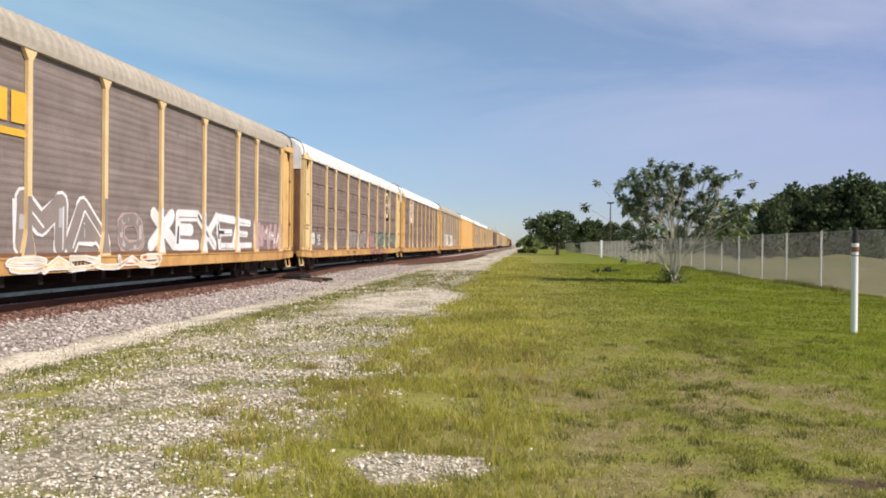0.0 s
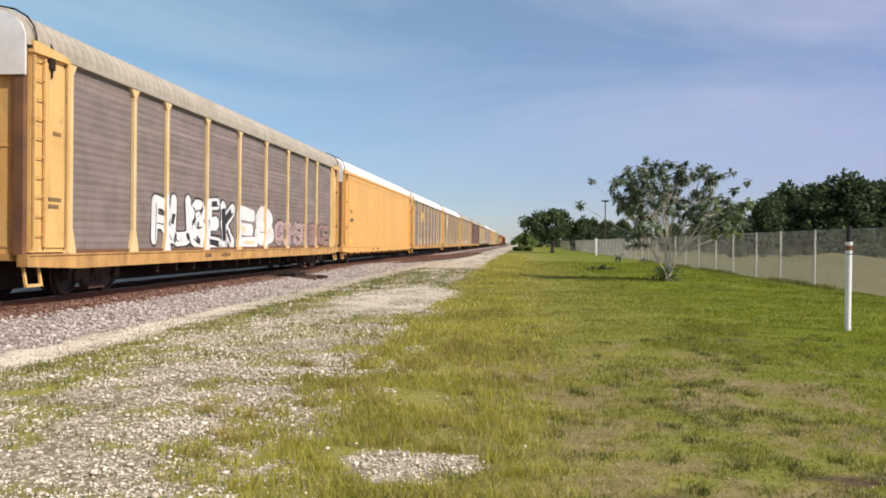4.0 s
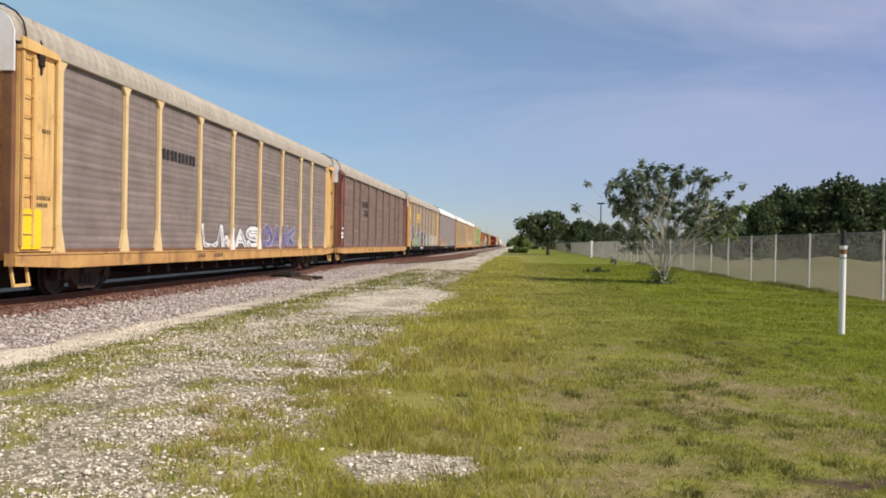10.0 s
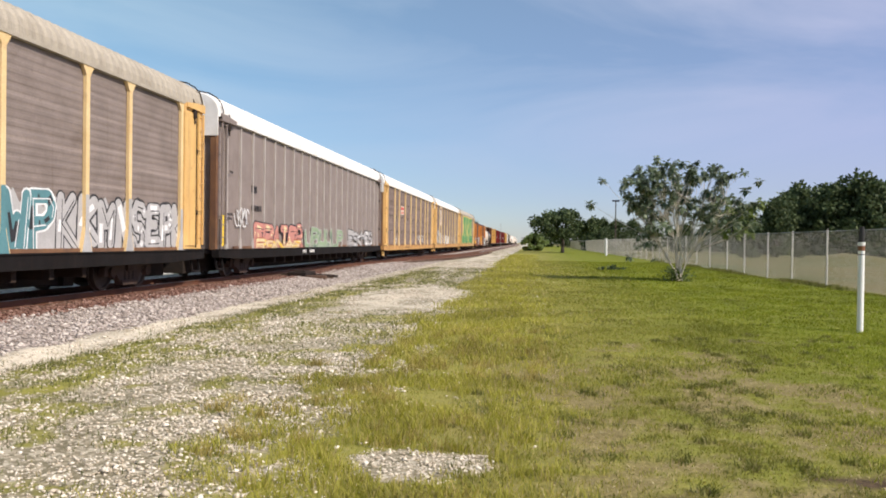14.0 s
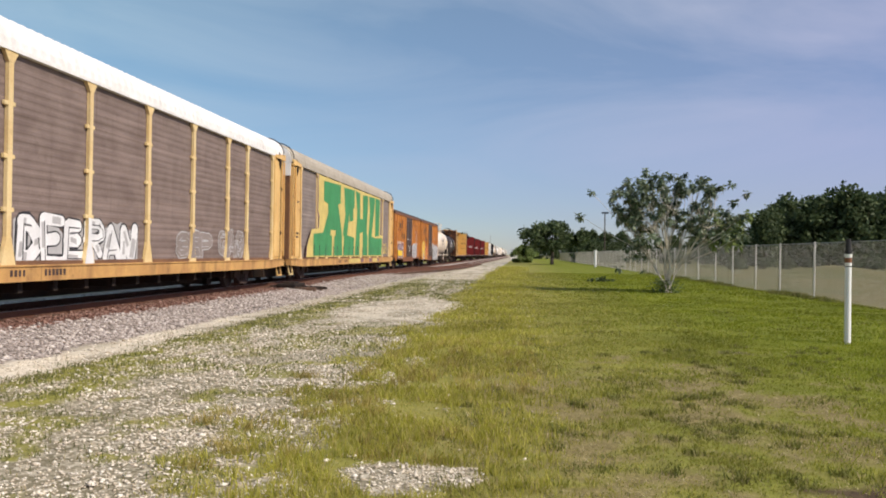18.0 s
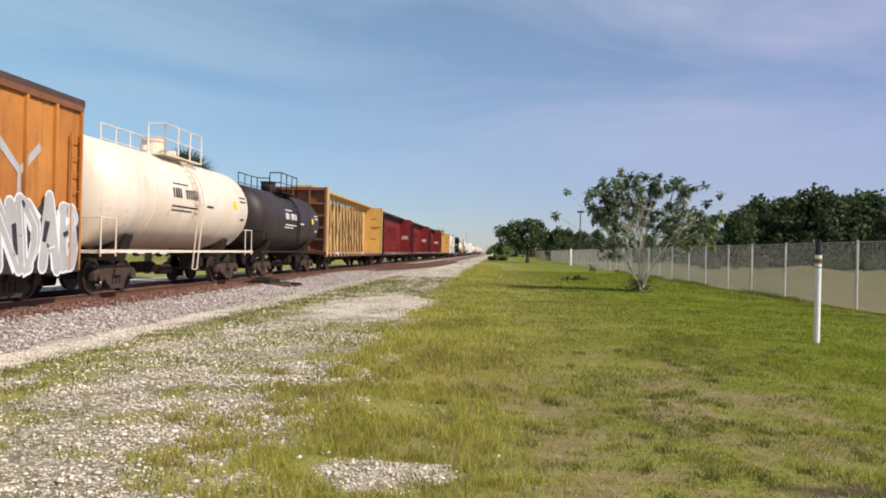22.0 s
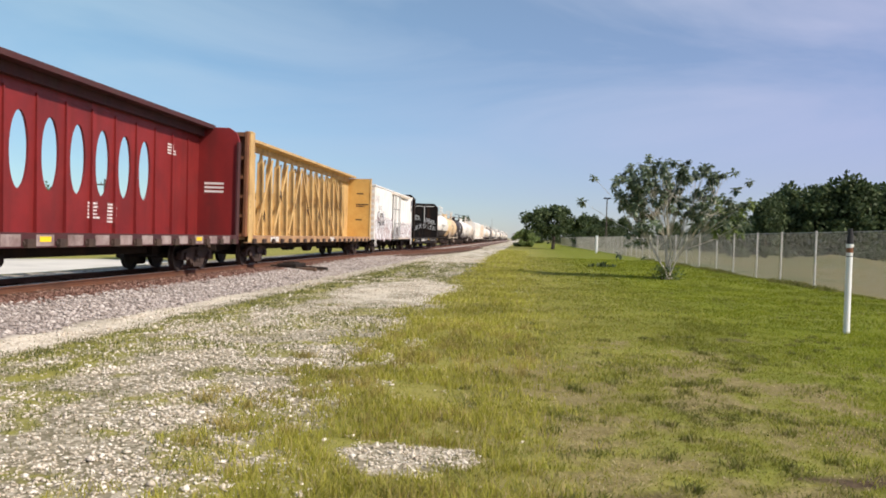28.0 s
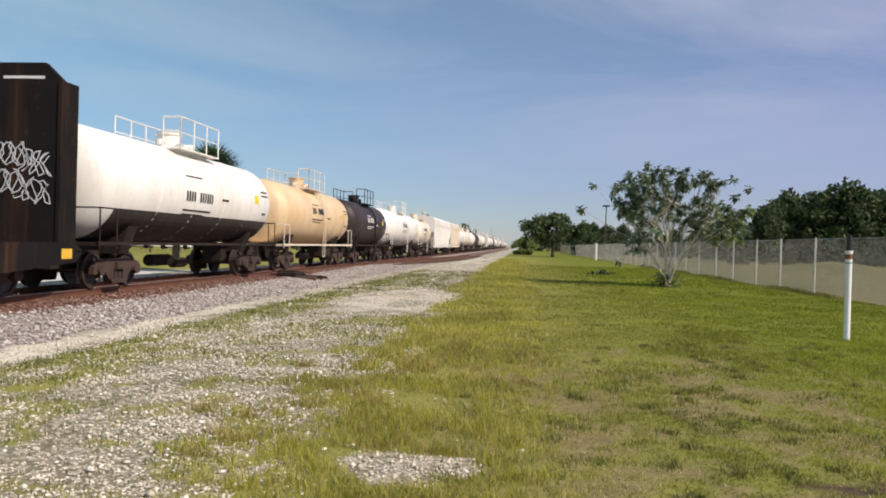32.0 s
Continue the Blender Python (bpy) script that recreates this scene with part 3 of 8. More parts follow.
    lawn = mix(attr("field"), lawn, meadow)
    pale = ramp(noise_of(0.3, 6), (0.3, (0.52, 0.50, 0.45)), (0.7, (0.66, 0.63, 0.57)))
    strip = ramp(noise_of(6, 6, 0.7), (0.3, (0.54, 0.48, 0.37)), (0.7, (0.80, 0.735, 0.61)))
    # ragged borders
    fine = noise_of(7, 6, 0.7)
    gf = n.new("ShaderNodeMath"); gf.operation = "ADD"
    l.new(attr("grassed"), gf.inputs[0]); l.new(fine, gf.inputs[1])
    base = mix(attr("strip"), lime, strip)
    base = mix(attr("yard"), base, pale)
    col = mix(sharp(gf.outputs[0], 0.82, 1.22), base, lawn)
    col = mix(attr("ballast"), col, mix(attr("rust"), grey, rusty))
    l.new(col, bs.inputs["Base Color"])
    bp = n.new("ShaderNodeBump"); bp.inputs["Strength"].default_value, bp.inputs["Distance"].default_value = 0.5, 0.03
    l.new(mix(0.5, vor.outputs["Distance"], noise_of(30, 5)), bp.inputs["Height"])
    l.new(bp.outputs[0], bs.inputs["Normal"])
    return m


GROUND = build_ground()


def raw_mesh(name, co, faces, mat):
    """A mesh from numpy arrays; faces all of one length."""
    me = bpy.data.meshes.new(name)
    k = faces.shape[1]
    me.vertices.add(len(co)); me.vertices.foreach_set("co", np.ascontiguousarray(co, np.float32).ravel())
    me.loops.add(faces.size); me.loops.foreach_set("vertex_index", np.ascontiguousarray(faces, np.int32).ravel())
    me.polygons.add(len(faces)); me.polygons.foreach_set("loop_start", np.arange(0, faces.size, k)); me.polygons.foreach_set("loop_total", np.full(len(faces), k))
    me.update()
    me.materials.append(mat)
    return me


# ---- loose stones ----
RNG = np.random.RandomState(7)


def stones(name, x, y, size, mat, label, sink=0.25):
    """One joined scatter of eight-sided broken stones."""
    n = len(x)
    base = np.array([(1, 0, 0), (0, 1, 0), (-1, 0, 0), (0, -1, 0), (0, 0, 0.75), (0, 0, -0.6)], float)
    tri = np.array([(0, 1, 4), (1, 2, 4), (2, 3, 4), (3, 0, 4), (1, 0, 5), (2, 1, 5), (3, 2, 5), (0, 3, 5)])
    v = base[None] * RNG.uniform(0.6, 1.25, (n, 6, 1)) + RNG.uniform(-0.25, 0.25, (n, 6, 3))
    a = RNG.uniform(0, math.tau, n)
    c, s = np.cos(a)[:, None], np.sin(a)[:, None]
    v[:, :, 2] *= RNG.uniform(0.45, 0.95, n)[:, None]
    v = np.stack([v[:, :, 0] * c - v[:, :, 1] * s, v[:, :, 0] * s + v[:, :, 1] * c, v[:, :, 2]], -1) * size[:, None, None]
    v += np.stack([x, y, height(x, y) + size * sink], -1)[:, None, :]
    f = tri[None] + 6 * np.arange(n)[:, None, None]
    ob = new(name, raw_mesh(name, v.reshape(-1, 3), f.reshape(-1, 3), mat))
    return tagged(ob, label, "gravel", "", "stuff")


def scatter(n, x0, x1, y0, y1, keep):
    x, y = RNG.uniform(x0, x1, n), RNG.uniform(y0, y1, n)
    k = RNG.uniform(0, 1, n) < keep(x, y)
    return x[k], y[k]


def build_stones():
    xs, ys = [], []
    for n, y0, y1 in ((42000, 3.6, 9), (32000, 9, 16), (20000, 16, 30), (9000, 30, 60)):
        a, b = scatter(n, -7.3, 0.4, y0, y1, lambda x, y: (1 - grassed(x, y) * np.where(x > -2.3, 0.97, 0.85)) * step(-7.5, -7.1, x) * (1 - 0.45 * (x < -6.35)) * (1 - 0.2 * blob(x, y, -3.4, 22.3, 1.6, 4.8, 3)) * (0.25 + 0.75 * step(0.35, 0.6, fbm(x * 1.3, y * 1.3, 61))))
        xs.append(a); ys.append(b)
    x, y = np.concatenate(xs), np.concatenate(ys)
    lx, ly = scatter(5200, -7.0, -0.8, 3.6, 15, lambda x, y: (1 - grassed(x, y)) * step(-6.4, -6.0, x) * step(0.4, 0.62, fbm(x * 1.9, y * 1.9, 63)))
    stones("limestone_lumps", lx, ly, np.exp(RNG.normal(math.log(0.0165), 0.3, len(lx))) * (1 + 0.025 * ly), LIMESTONE, "larger pale limestone lumps among the gravel", 0.1)
    stones("limestone_gravel", x, y, np.exp(RNG.normal(math.log(0.0108), 0.38, len(x))) * (1 + 0.03 * y), LIMESTONE, "pale crushed limestone scattered over the ground")
    x, y = scatter(9000, -1.5, -0.1, 5.0, 6.3, lambda x, y: 0.5 * blob(x, y, -0.83, 5.65, 0.50, 0.44, 9, 1.0) * step(0.35, 0.6, fbm(x * 5, y * 5, 75)))
    stones("fine_chippings", x, y, np.exp(RNG.normal(math.log(0.008), 0.4, len(x))), LIMESTONE, "fine pale chippings in a bare patch of the grass")
    xs, ys = [], []
    for n, y0, y1 in ((16000, 7, 18), (16000, 18, 34), (12000, 34, 70)):
        a, b = scatter(n, -14.6, -7.0, y0, y1, lambda x, y: ballast(x, y) * np.where(np.abs(x + 11.5) < 1.15, 0.35, 1.0) * np.where(x < -12.6, 0.3, 1))
        xs.append(a); ys.append(b)
    x, y = np.concatenate(xs), np.concatenate(ys)
    size = np.exp(RNG.normal(math.log(0.034), 0.3, len(x))) * (1 + 0.004 * y)
    k = np.abs(x + 11.5) + 0.5 * (fbm(x * 2, y * 2, 23) - 0.5) + RNG.normal(0, 0.15, len(x)) + 1.1 * step(26, 60, y) < 2.15
    stones("track_ballast", x[~k], y[~k], size[~k], GRANITE, "grey broken ballast stones beside the rails")
    stones("rusty_ballast", x[k], y[k], size[k], RUST_STONE, "rust-brown ballast stones close to the rails")


build_stones()

# ---- grass ----
LAWN = leafy("lawn blades", (0.25, 0.26, 0.05), (0.375, 0.355, 0.075), (0.49, 0.425, 0.135), straw=(0.52, 0.44, 0.25), trans=0.5, green=True)
TUFT = leafy("dark lawn tufts", (0.12, 0.14, 0.031), (0.19, 0.20, 0.046), (0.27, 0.25, 0.078), straw=(0.33, 0.27, 0.13), trans=0.4)
TALL = leafy("tall yellow-green blades", (0.32, 0.325, 0.05), (0.46, 0.44, 0.07), (0.54, 0.48, 0.13), straw=(0.57, 0.46, 0.23), trans=0.5)
STRAW = leafy("lying straw", (0.30, 0.25, 0.12), (0.42, 0.36, 0.19), (0.55, 0.48, 0.29), trans=0.2)
RUSSET = leafy("russet dry tufts", (0.30, 0.24, 0.06), (0.42, 0.34, 0.10), (0.52, 0.44, 0.18), trans=0.45)
WEED = leafy("weeds", (0.10, 0.12, 0.04), (0.17, 0.185, 0.06), (0.26, 0.25, 0.10), straw=(0.42, 0.35, 0.2), trans=0.4)


def blades(name, x, y, h, w, mat, label, lean=0.45):
    n = len(x)
    a = RNG.uniform(0, math.tau, n)
    d = RNG.uniform(0, math.tau, n)
    bx, by = np.cos(a) * w / 2, np.sin(a) * w / 2
    ln = RNG.uniform(0.1, lean, n) * h
    z = height(x, y)
    p0 = np.stack([x - bx, y - by, z - 0.01], -1); p1 = np.stack([x + bx, y + by, z - 0.01], -1)
    mx, my = x + np.cos(d) * ln * 0.4, y + np.sin(d) * ln * 0.4
    p2 = np.stack([mx + bx * 0.7, my + by * 0.7, z + h * 0.6], -1); p3 = np.stack([mx - bx * 0.7, my - by * 0.7, z + h * 0.6], -1)
    p4 = np.stack([x + np.cos(d) * ln, y + np.sin(d) * ln, z + h], -1)
    v = np.stack([p0, p1, p2, p3, p4], 1).reshape(-1, 3)
    t = np.array([(0, 1, 2), (0, 2, 3), (3, 2, 4)])
    f = (t[None] + 5 * np.arange(n)[:, None, None]).reshape(-1, 3)
    return tagged(new(name, raw_mesh(name, v, f, mat)), label, "grass", "", "stuff")


def clumped(n, x0, x1, y0, y1, keep, per, spread):
    x, y = scatter(n, x0, x1, y0, y1, keep)
    x, y = np.repeat(x, per), np.repeat(y, per)
    return x + RNG.normal(0, spread, len(x)), y + RNG.normal(0, spread, len(y))


def build_grass():
    def lawn_keep(x, y):
        bare = 0.75 * thin(x, y)
        return (x > -2.6) * grassed(x, y) * (1 - bare) * (x < 0.5 * y + 1.5) * (1 - 0.8 * blob(x, y, 1.6, 4.9, 0.5, 0.35, 6)) * (1 - 0.8 * blob(x, y, 3.5, 6.3, 0.5, 0.25, 7)) * (1 - 0.9 * soil(x, y))
    X, Y, H, W = [], [], [], []
    for n, x1, y0, y1, per, sp, h, w in ((17000, 6.5, 3.4, 9, 7, 0.035, 0.030, 0.008), (15000, 9.5, 9, 16, 6, 0.055, 0.034, 0.012), (11000, 11.6, 16, 30, 6, 0.09, 0.04, 0.022), (8500, 11.6, 30, 70, 6, 0.18, 0.05, 0.045)):
        x, y = clumped(n, -3.0, x1, y0, y1, lawn_keep, per, sp)
        k = fbm(x * 1.1, y * 1.1, 53)
        X.append(x); Y.append(y); H.append(h * RNG.uniform(0.4, 1.3, len(x)) * (0.55 + 1.1 * step(0.35, 0.7, k))); W.append(w * RNG.uniform(0.7, 1.3, len(x)))
    blades("lawn_grass", np.concatenate(X), np.concatenate(Y), np.concatenate(H), np.concatenate(W), LAWN, "short mown grass with straw-coloured blades", 1.5)
    X, Y, H, W = [], [], [], []
    for n, x1, y0, y1, per, sp, h, w in ((560, 6.0, 3.4, 8, 44, 0.065, 0.038, 0.008), (430, 9.0, 8, 14, 34, 0.11, 0.042, 0.012), (170, 10.5, 14, 26, 30, 0.2, 0.05, 0.02)):
        # extra dark tufts at the near right also imitate the lens falloff
        x, y = clumped(n, -0.8, x1, y0, y1, lambda x, y: (x < 0.5 * y + 1.5) * np.clip(step(0.44, 0.66, fbm(x * 1.1, y * 1.1, 59)) + 0.5 * step(1.0, 2.5, x) * (1 - step(6.0, 7.5, y)), 0, 1), per, sp)
        X.append(x); Y.append(y); H.append(h * RNG.uniform(0.4, 1.25, len(x))); W.append(w * RNG.uniform(0.7, 1.3, len(x)))
    x, y = clumped(150, -0.6, 6.5, 4.4, 15, lambda x, y: (x < 0.5 * y + 1.2) * (0.3 + 0.75 * step(0.42, 0.6, fbm(x * 0.9, y * 0.7, 57))), 55, 0.05)
    X.append(x); Y.append(y); H.append(0.06 * RNG.uniform(0.35, 1.2, len(x))); W.append(0.013 * RNG.uniform(0.7, 1.3, len(x)))
    blades("lawn_tufts", np.concatenate(X), np.concatenate(Y), np.concatenate(H), np.concatenate(W), TUFT, "darker green tufts standing in the lawn", 1.3)
    X, Y, H, W = [], [], [], []
    for n, y0, y1, per, sp, h, w in ((3000, 3.6, 9, 12, 0.05, 0.10, 0.008), (2800, 9, 18, 10, 0.07, 0.11, 0.013), (3200, 18, 40, 9, 0.14, 0.11, 0.02), (3000, 40, 100, 8, 0.3, 0.13, 0.035)):
        keep = lambda x, y: grassed(x, y) * step(-2.9, -2.0, x) * (1 - step(-0.6, 0.9, x + 0.4 * (fbm(x, y, 55) - 0.5))) * step(0.36, 0.58, fbm(x * 1.7, y * 1.7, 54))
        x, y = clumped(n, -3.0, 1.2, y0, y1, keep, per, sp)
        X.append(x); Y.append(y); H.append(h * RNG.uniform(0.35, 1.2, len(x))); W.append(w * RNG.uniform(0.7, 1.3, len(x)))
    blades("tall_grass", np.concatenate(X), np.concatenate(Y), np.concatenate(H), np.concatenate(W), TALL, "taller yellow-green grass along the gravel", 1.0)
    def bare_keep(x, y):
        return (x < 0.5 * y + 1.5) * (0.12 + thin(x, y))
    xa, ya = scatter(15000, -0.8, 6.0, 3.4, 8, bare_keep)
    xb, yb = scatter(15000, -0.8, 9.0, 8, 14, bare_keep)
    x, y = np.concatenate([xa, xb]), np.concatenate([ya, yb])
    blades("lying_straw", x, y, 0.014 * RNG.uniform(0.4, 1.4, len(x)), 0.006 * RNG.uniform(0.7, 1.4, len(x)) * (1 + 0.06 * y), STRAW, "dry straw lying in the thin lawn", 6.0)
    x = 11.45 + RNG.normal(0, 0.13, 9000); y = RNG.uniform(14, 75, 9000)
    blades("fence_grass", x, y, 0.13 * RNG.uniform(0.2, 1.2, len(x)) * (0.3 + 1.2 * step(0.4, 0.65, fbm(x * 0.1, y * 0.35, 69))), 0.03 * RNG.uniform(0.6, 1.3, len(x)), TUFT, "uncut grass along the fence foot", 0.8)
    x, y = clumped(260, -3.0, 0.2, 3.6, 14, lambda x, y: step(0.25, 0.6, grassed(x, y)) * step(0.4, 0.6, fbm(x * 0.8, y * 0.8, 68)), 45, 0.06)
    blades("russet_tufts", x, y, 0.11 * RNG.uniform(0.4, 1.2, len(x)), 0.008 * RNG.uniform(0.7, 1.4, len(x)), RUSSET, "dry russet tufts between the yellow-green grass", 1.2)
    X, Y, H, W = [], [], [], []
    for n, y0, y1, per, sp, h, w in ((6500, 3.6, 10, 5, 0.06, 0.04, 0.008), (6000, 10, 20, 5, 0.1, 0.042, 0.012), (4600, 20, 48, 6, 0.14, 0.05, 0.028)):
        keep = lambda x, y: (x < -2.0) * np.clip(grassed(x, y) * 1.1 + 0.05 * (1 - blob(x, y, -3.4, 22.3, 1.8, 5.2, 3)), 0, 1) * step(0.3, 0.62, fbm(x * 4.2, y * 4.2, 56))
        x, y = clumped(n, -6.9, -1.9, y0, y1, keep, per, sp)
        X.append(x); Y.append(y); H.append(h * RNG.uniform(0.4, 1.5, len(x))); W.append(w * RNG.uniform(0.7, 1.3, len(x)))
    blades("gravel_weeds", np.concatenate(X), np.concatenate(Y), np.concatenate(H), np.concatenate(W), WEED, "low weeds growing through the gravel", 0.8)


build_grass()

# ---- the train ----
RAIL, TRACK = 0.25, -11.5     # height of the rail head; the main track's centre line
S1, SPEED = 32.67, 18.857     # where the first coupling stands at the start; metres a second
WHEEL_R = 0.457
SIDE = 1.55
TRAIN = []                    # thing, centre along the train
WHEELSETS = ([], [])


def bend(y):
    """How far the line has swung to the left."""
    return -max(0.0, y - BEND_FROM) ** 2 / 40000


def wheelset_mesh(bm):
    for s in (-1, 1):
        prof = [(0.70, 0.0), (0.70, 0.10), (0.735, 0.12), (0.735, 0.36), (0.72, 0.39), (0.70, 0.485), (0.727, 0.485), (0.74, WHEEL_R), (0.845, WHEEL_R - 0.008), (0.845, 0.39), (0.80, 0.36), (0.78, 0.14), (0.86, 0.11), (0.86, 0.0)]
        rings = []
        for x, r in prof:
            rings.append([bm.verts.new((s * x, r * math.cos(k * math.tau / 24), r * math.sin(k * math.tau / 24))) for k in range(24)])
        for A, B in zip(rings, rings[1:]):
            for k in range(24):
                bm.faces.new((A[k], A[(k + 1) % 24], B[(k + 1) % 24], B[k]))
    tube(bm, (-1.06, 0, 0), (1.06, 0, 0), 0.08, n=10)


def side_frame_mesh(bm):
    top = [(-1.18, 0.56), (-1.05, 0.66), (-0.55, 0.74), (0.55, 0.74), (1.05, 0.66), (1.18, 0.56), (1.18, 0.36), (1.02, 0.36), (0.98, 0.5), (0.72, 0.5), (0.42, 0.18), (-0.42, 0.18), (-0.72, 0.5), (-0.98, 0.5), (-1.02, 0.36), (-1.18, 0.36)]
    slab(bm, top, 0.92, 1.06)
    slab(bm, [(-0.36, 0.12), (0.36, 0.12), (0.44, 0.24), (-0.44, 0.24)], 0.88, 1.1)
    for y in (-0.89, 0.89):
        tube(bm, (1.0, y, 0.455), (1.13, y, 0.455), 0.13, n=12)


def springs_mesh(bm):
    for y in (-0.2, 0.0, 0.2):
        for k in range(5):
            tube(bm, (1.0, y, 0.25 + k * 0.055), (1.0, y, 0.285 + k * 0.055), 0.085, n=8)


def truck(car, y):
    t = new("truck")
    t.parent, t.location = car, (0, y, 0)
    for s in (0, 180):
        shared("side_frame", made("side_frame", side_frame_mesh, TRUCK), t, pose(0, 0, 0, 0, 0, s))
        shared("spring_nest", made("spring_nest", springs_mesh, UNDER), t, pose(0, 0, 0, 0, 0, s))
    shared("bolster", made("bolster", lambda bm: (box(bm, -1.15, 1.15, -0.2, 0.2, 0.48, 0.66), box(bm, -0.3, 0.3, -0.3, 0.3, 0.64, 0.74)), TRUCK), t)
    for i, o in enumerate((-0.89, 0.89)):
        w = shared("wheelset", made("wheelset", wheelset_mesh, WHEEL), t, pose(0, o, WHEEL_R))
        WHEELSETS[i].append(w)
    return t


def coupler_mesh(bm):
    box(bm, -0.1, 0.1, -0.9, 0.25, 0.72, 0.96)
    slab(bm, [(0.25, 0.66), (0.52, 0.66), (0.56, 0.76), (0.56, 0.94), (0.5, 1.0), (0.25, 1.0)], -0.14, 0.16)


def running_gear(car, half, tc, sill_z, deep=0.45, stub=False):
    """Couplers, centre sill, brake gear and two trucks."""
    for s in (-1, 1):
        shared("coupler", made("coupler", coupler_mesh, TRUCK), car, pose(0, s * (half - 0.02), 0, 0, 0, 0 if s > 0 else 180))
        truck(car, s * tc)
    if stub:
        for s in (-1, 1):
            shared("stub_sill", made(("stub_sill", round(half, 2), s), lambda bm, s=s: box(bm, -0.35, 0.35, min(s * (half - 0.4), s * (tc - 1.3)), max(s * (half - 0.4), s * (tc - 1.3)), deep, sill_z + 0.25), UNDER), car)
    else:
        shared("centre_sill", made(("centre_sill", round(half, 2), deep, sill_z), lambda bm: (box(bm, -0.35, 0.35, -half + 0.4, half - 0.4, deep, sill_z), box(bm, -0.5, 0.5, -tc + 1.6, -tc + 2.0, deep - 0.05, sill_z), box(bm, -0.5, 0.5, tc - 2.0, tc - 1.6, deep - 0.05, sill_z)), UNDER), car)
    shared("brake_cylinder", made("brake_cylinder", lambda bm: tube(bm, (0.75, -1.2, 0.55), (0.75, -0.4, 0.55), 0.16, n=12), UNDER), car)
    shared("air_tank", made("air_tank", lambda bm: tube(bm, (-0.8, 0.4, 0.55), (-0.8, 1.8, 0.55), 0.2, n=12), UNDER), car)


def ladder_mesh(h, w=0.42, step=0.4):
    def build(bm):
        for s in (-1, 1):
            box(bm, 0, 0.05, s * w / 2 - 0.022, s * w / 2 + 0.022, 0, h)
        k = step * 0.6
        while k < h:
            tube(bm, (0.03, -w / 2, k), (0.03, w / 2, k), 0.014, n=6)
            k += step
    return build


def marking(car, name, mat, rects, x, label=""):
    """Flat painted bars (y0, y1, z0, z1) on the side of a car."""
    bm = bmesh.new()
    for y0, y1, z0, z1 in rects:
        box(bm, x, x + 0.004, y0, y1, z0, z1)
    return part(name, bm, mat, car, label)


def text_bars(y, z, n, w, h, gap, rng):
    """Upright bars that stand for letters that cannot be shown."""
    out = []
    for i in range(n):
        out.append((y, y + w * rng.uniform(0.75, 1.0), z, z + h))
        y += w + gap
    return out


# places of the rack posts along a car
POSTS = (-12.0, -9.1, -7.2, -4.35, -1.45, 1.45, 4.35, 7.2, 9.1, 12.0)
# letter skeletons on a grid five wide and seven high: strokes between bars, points between dashes
STROKES = dict(A="00-26-40|12-32", B="00-06-36-45-34-03|34-42-30-00", C="45-36-16-05-01-10-30-41", D="00-06-26-44-42-20-00", E="46-06-00-40|03-33",
               G="45-36-16-05-01-10-30-41-43-23", H="00-06|40-46|03-43", K="00-06|46-03-40", M="00-06-23-46-40", N="00-06-40-46", O="10-01-05-16-36-45-41-30-10",
               P="00-06-36-45-44-33-03", R="00-06-36-45-44-33-03|23-40", S="45-36-16-05-04-13-33-42-41-30-10-01", T="06-46|26-20", U="06-01-10-30-41-46",
               W="06-10-23-30-46", X="00-46|06-40", Y="06-23-46|23-20", Z="06-46-00-40")
PANEL_FACE = 1.499


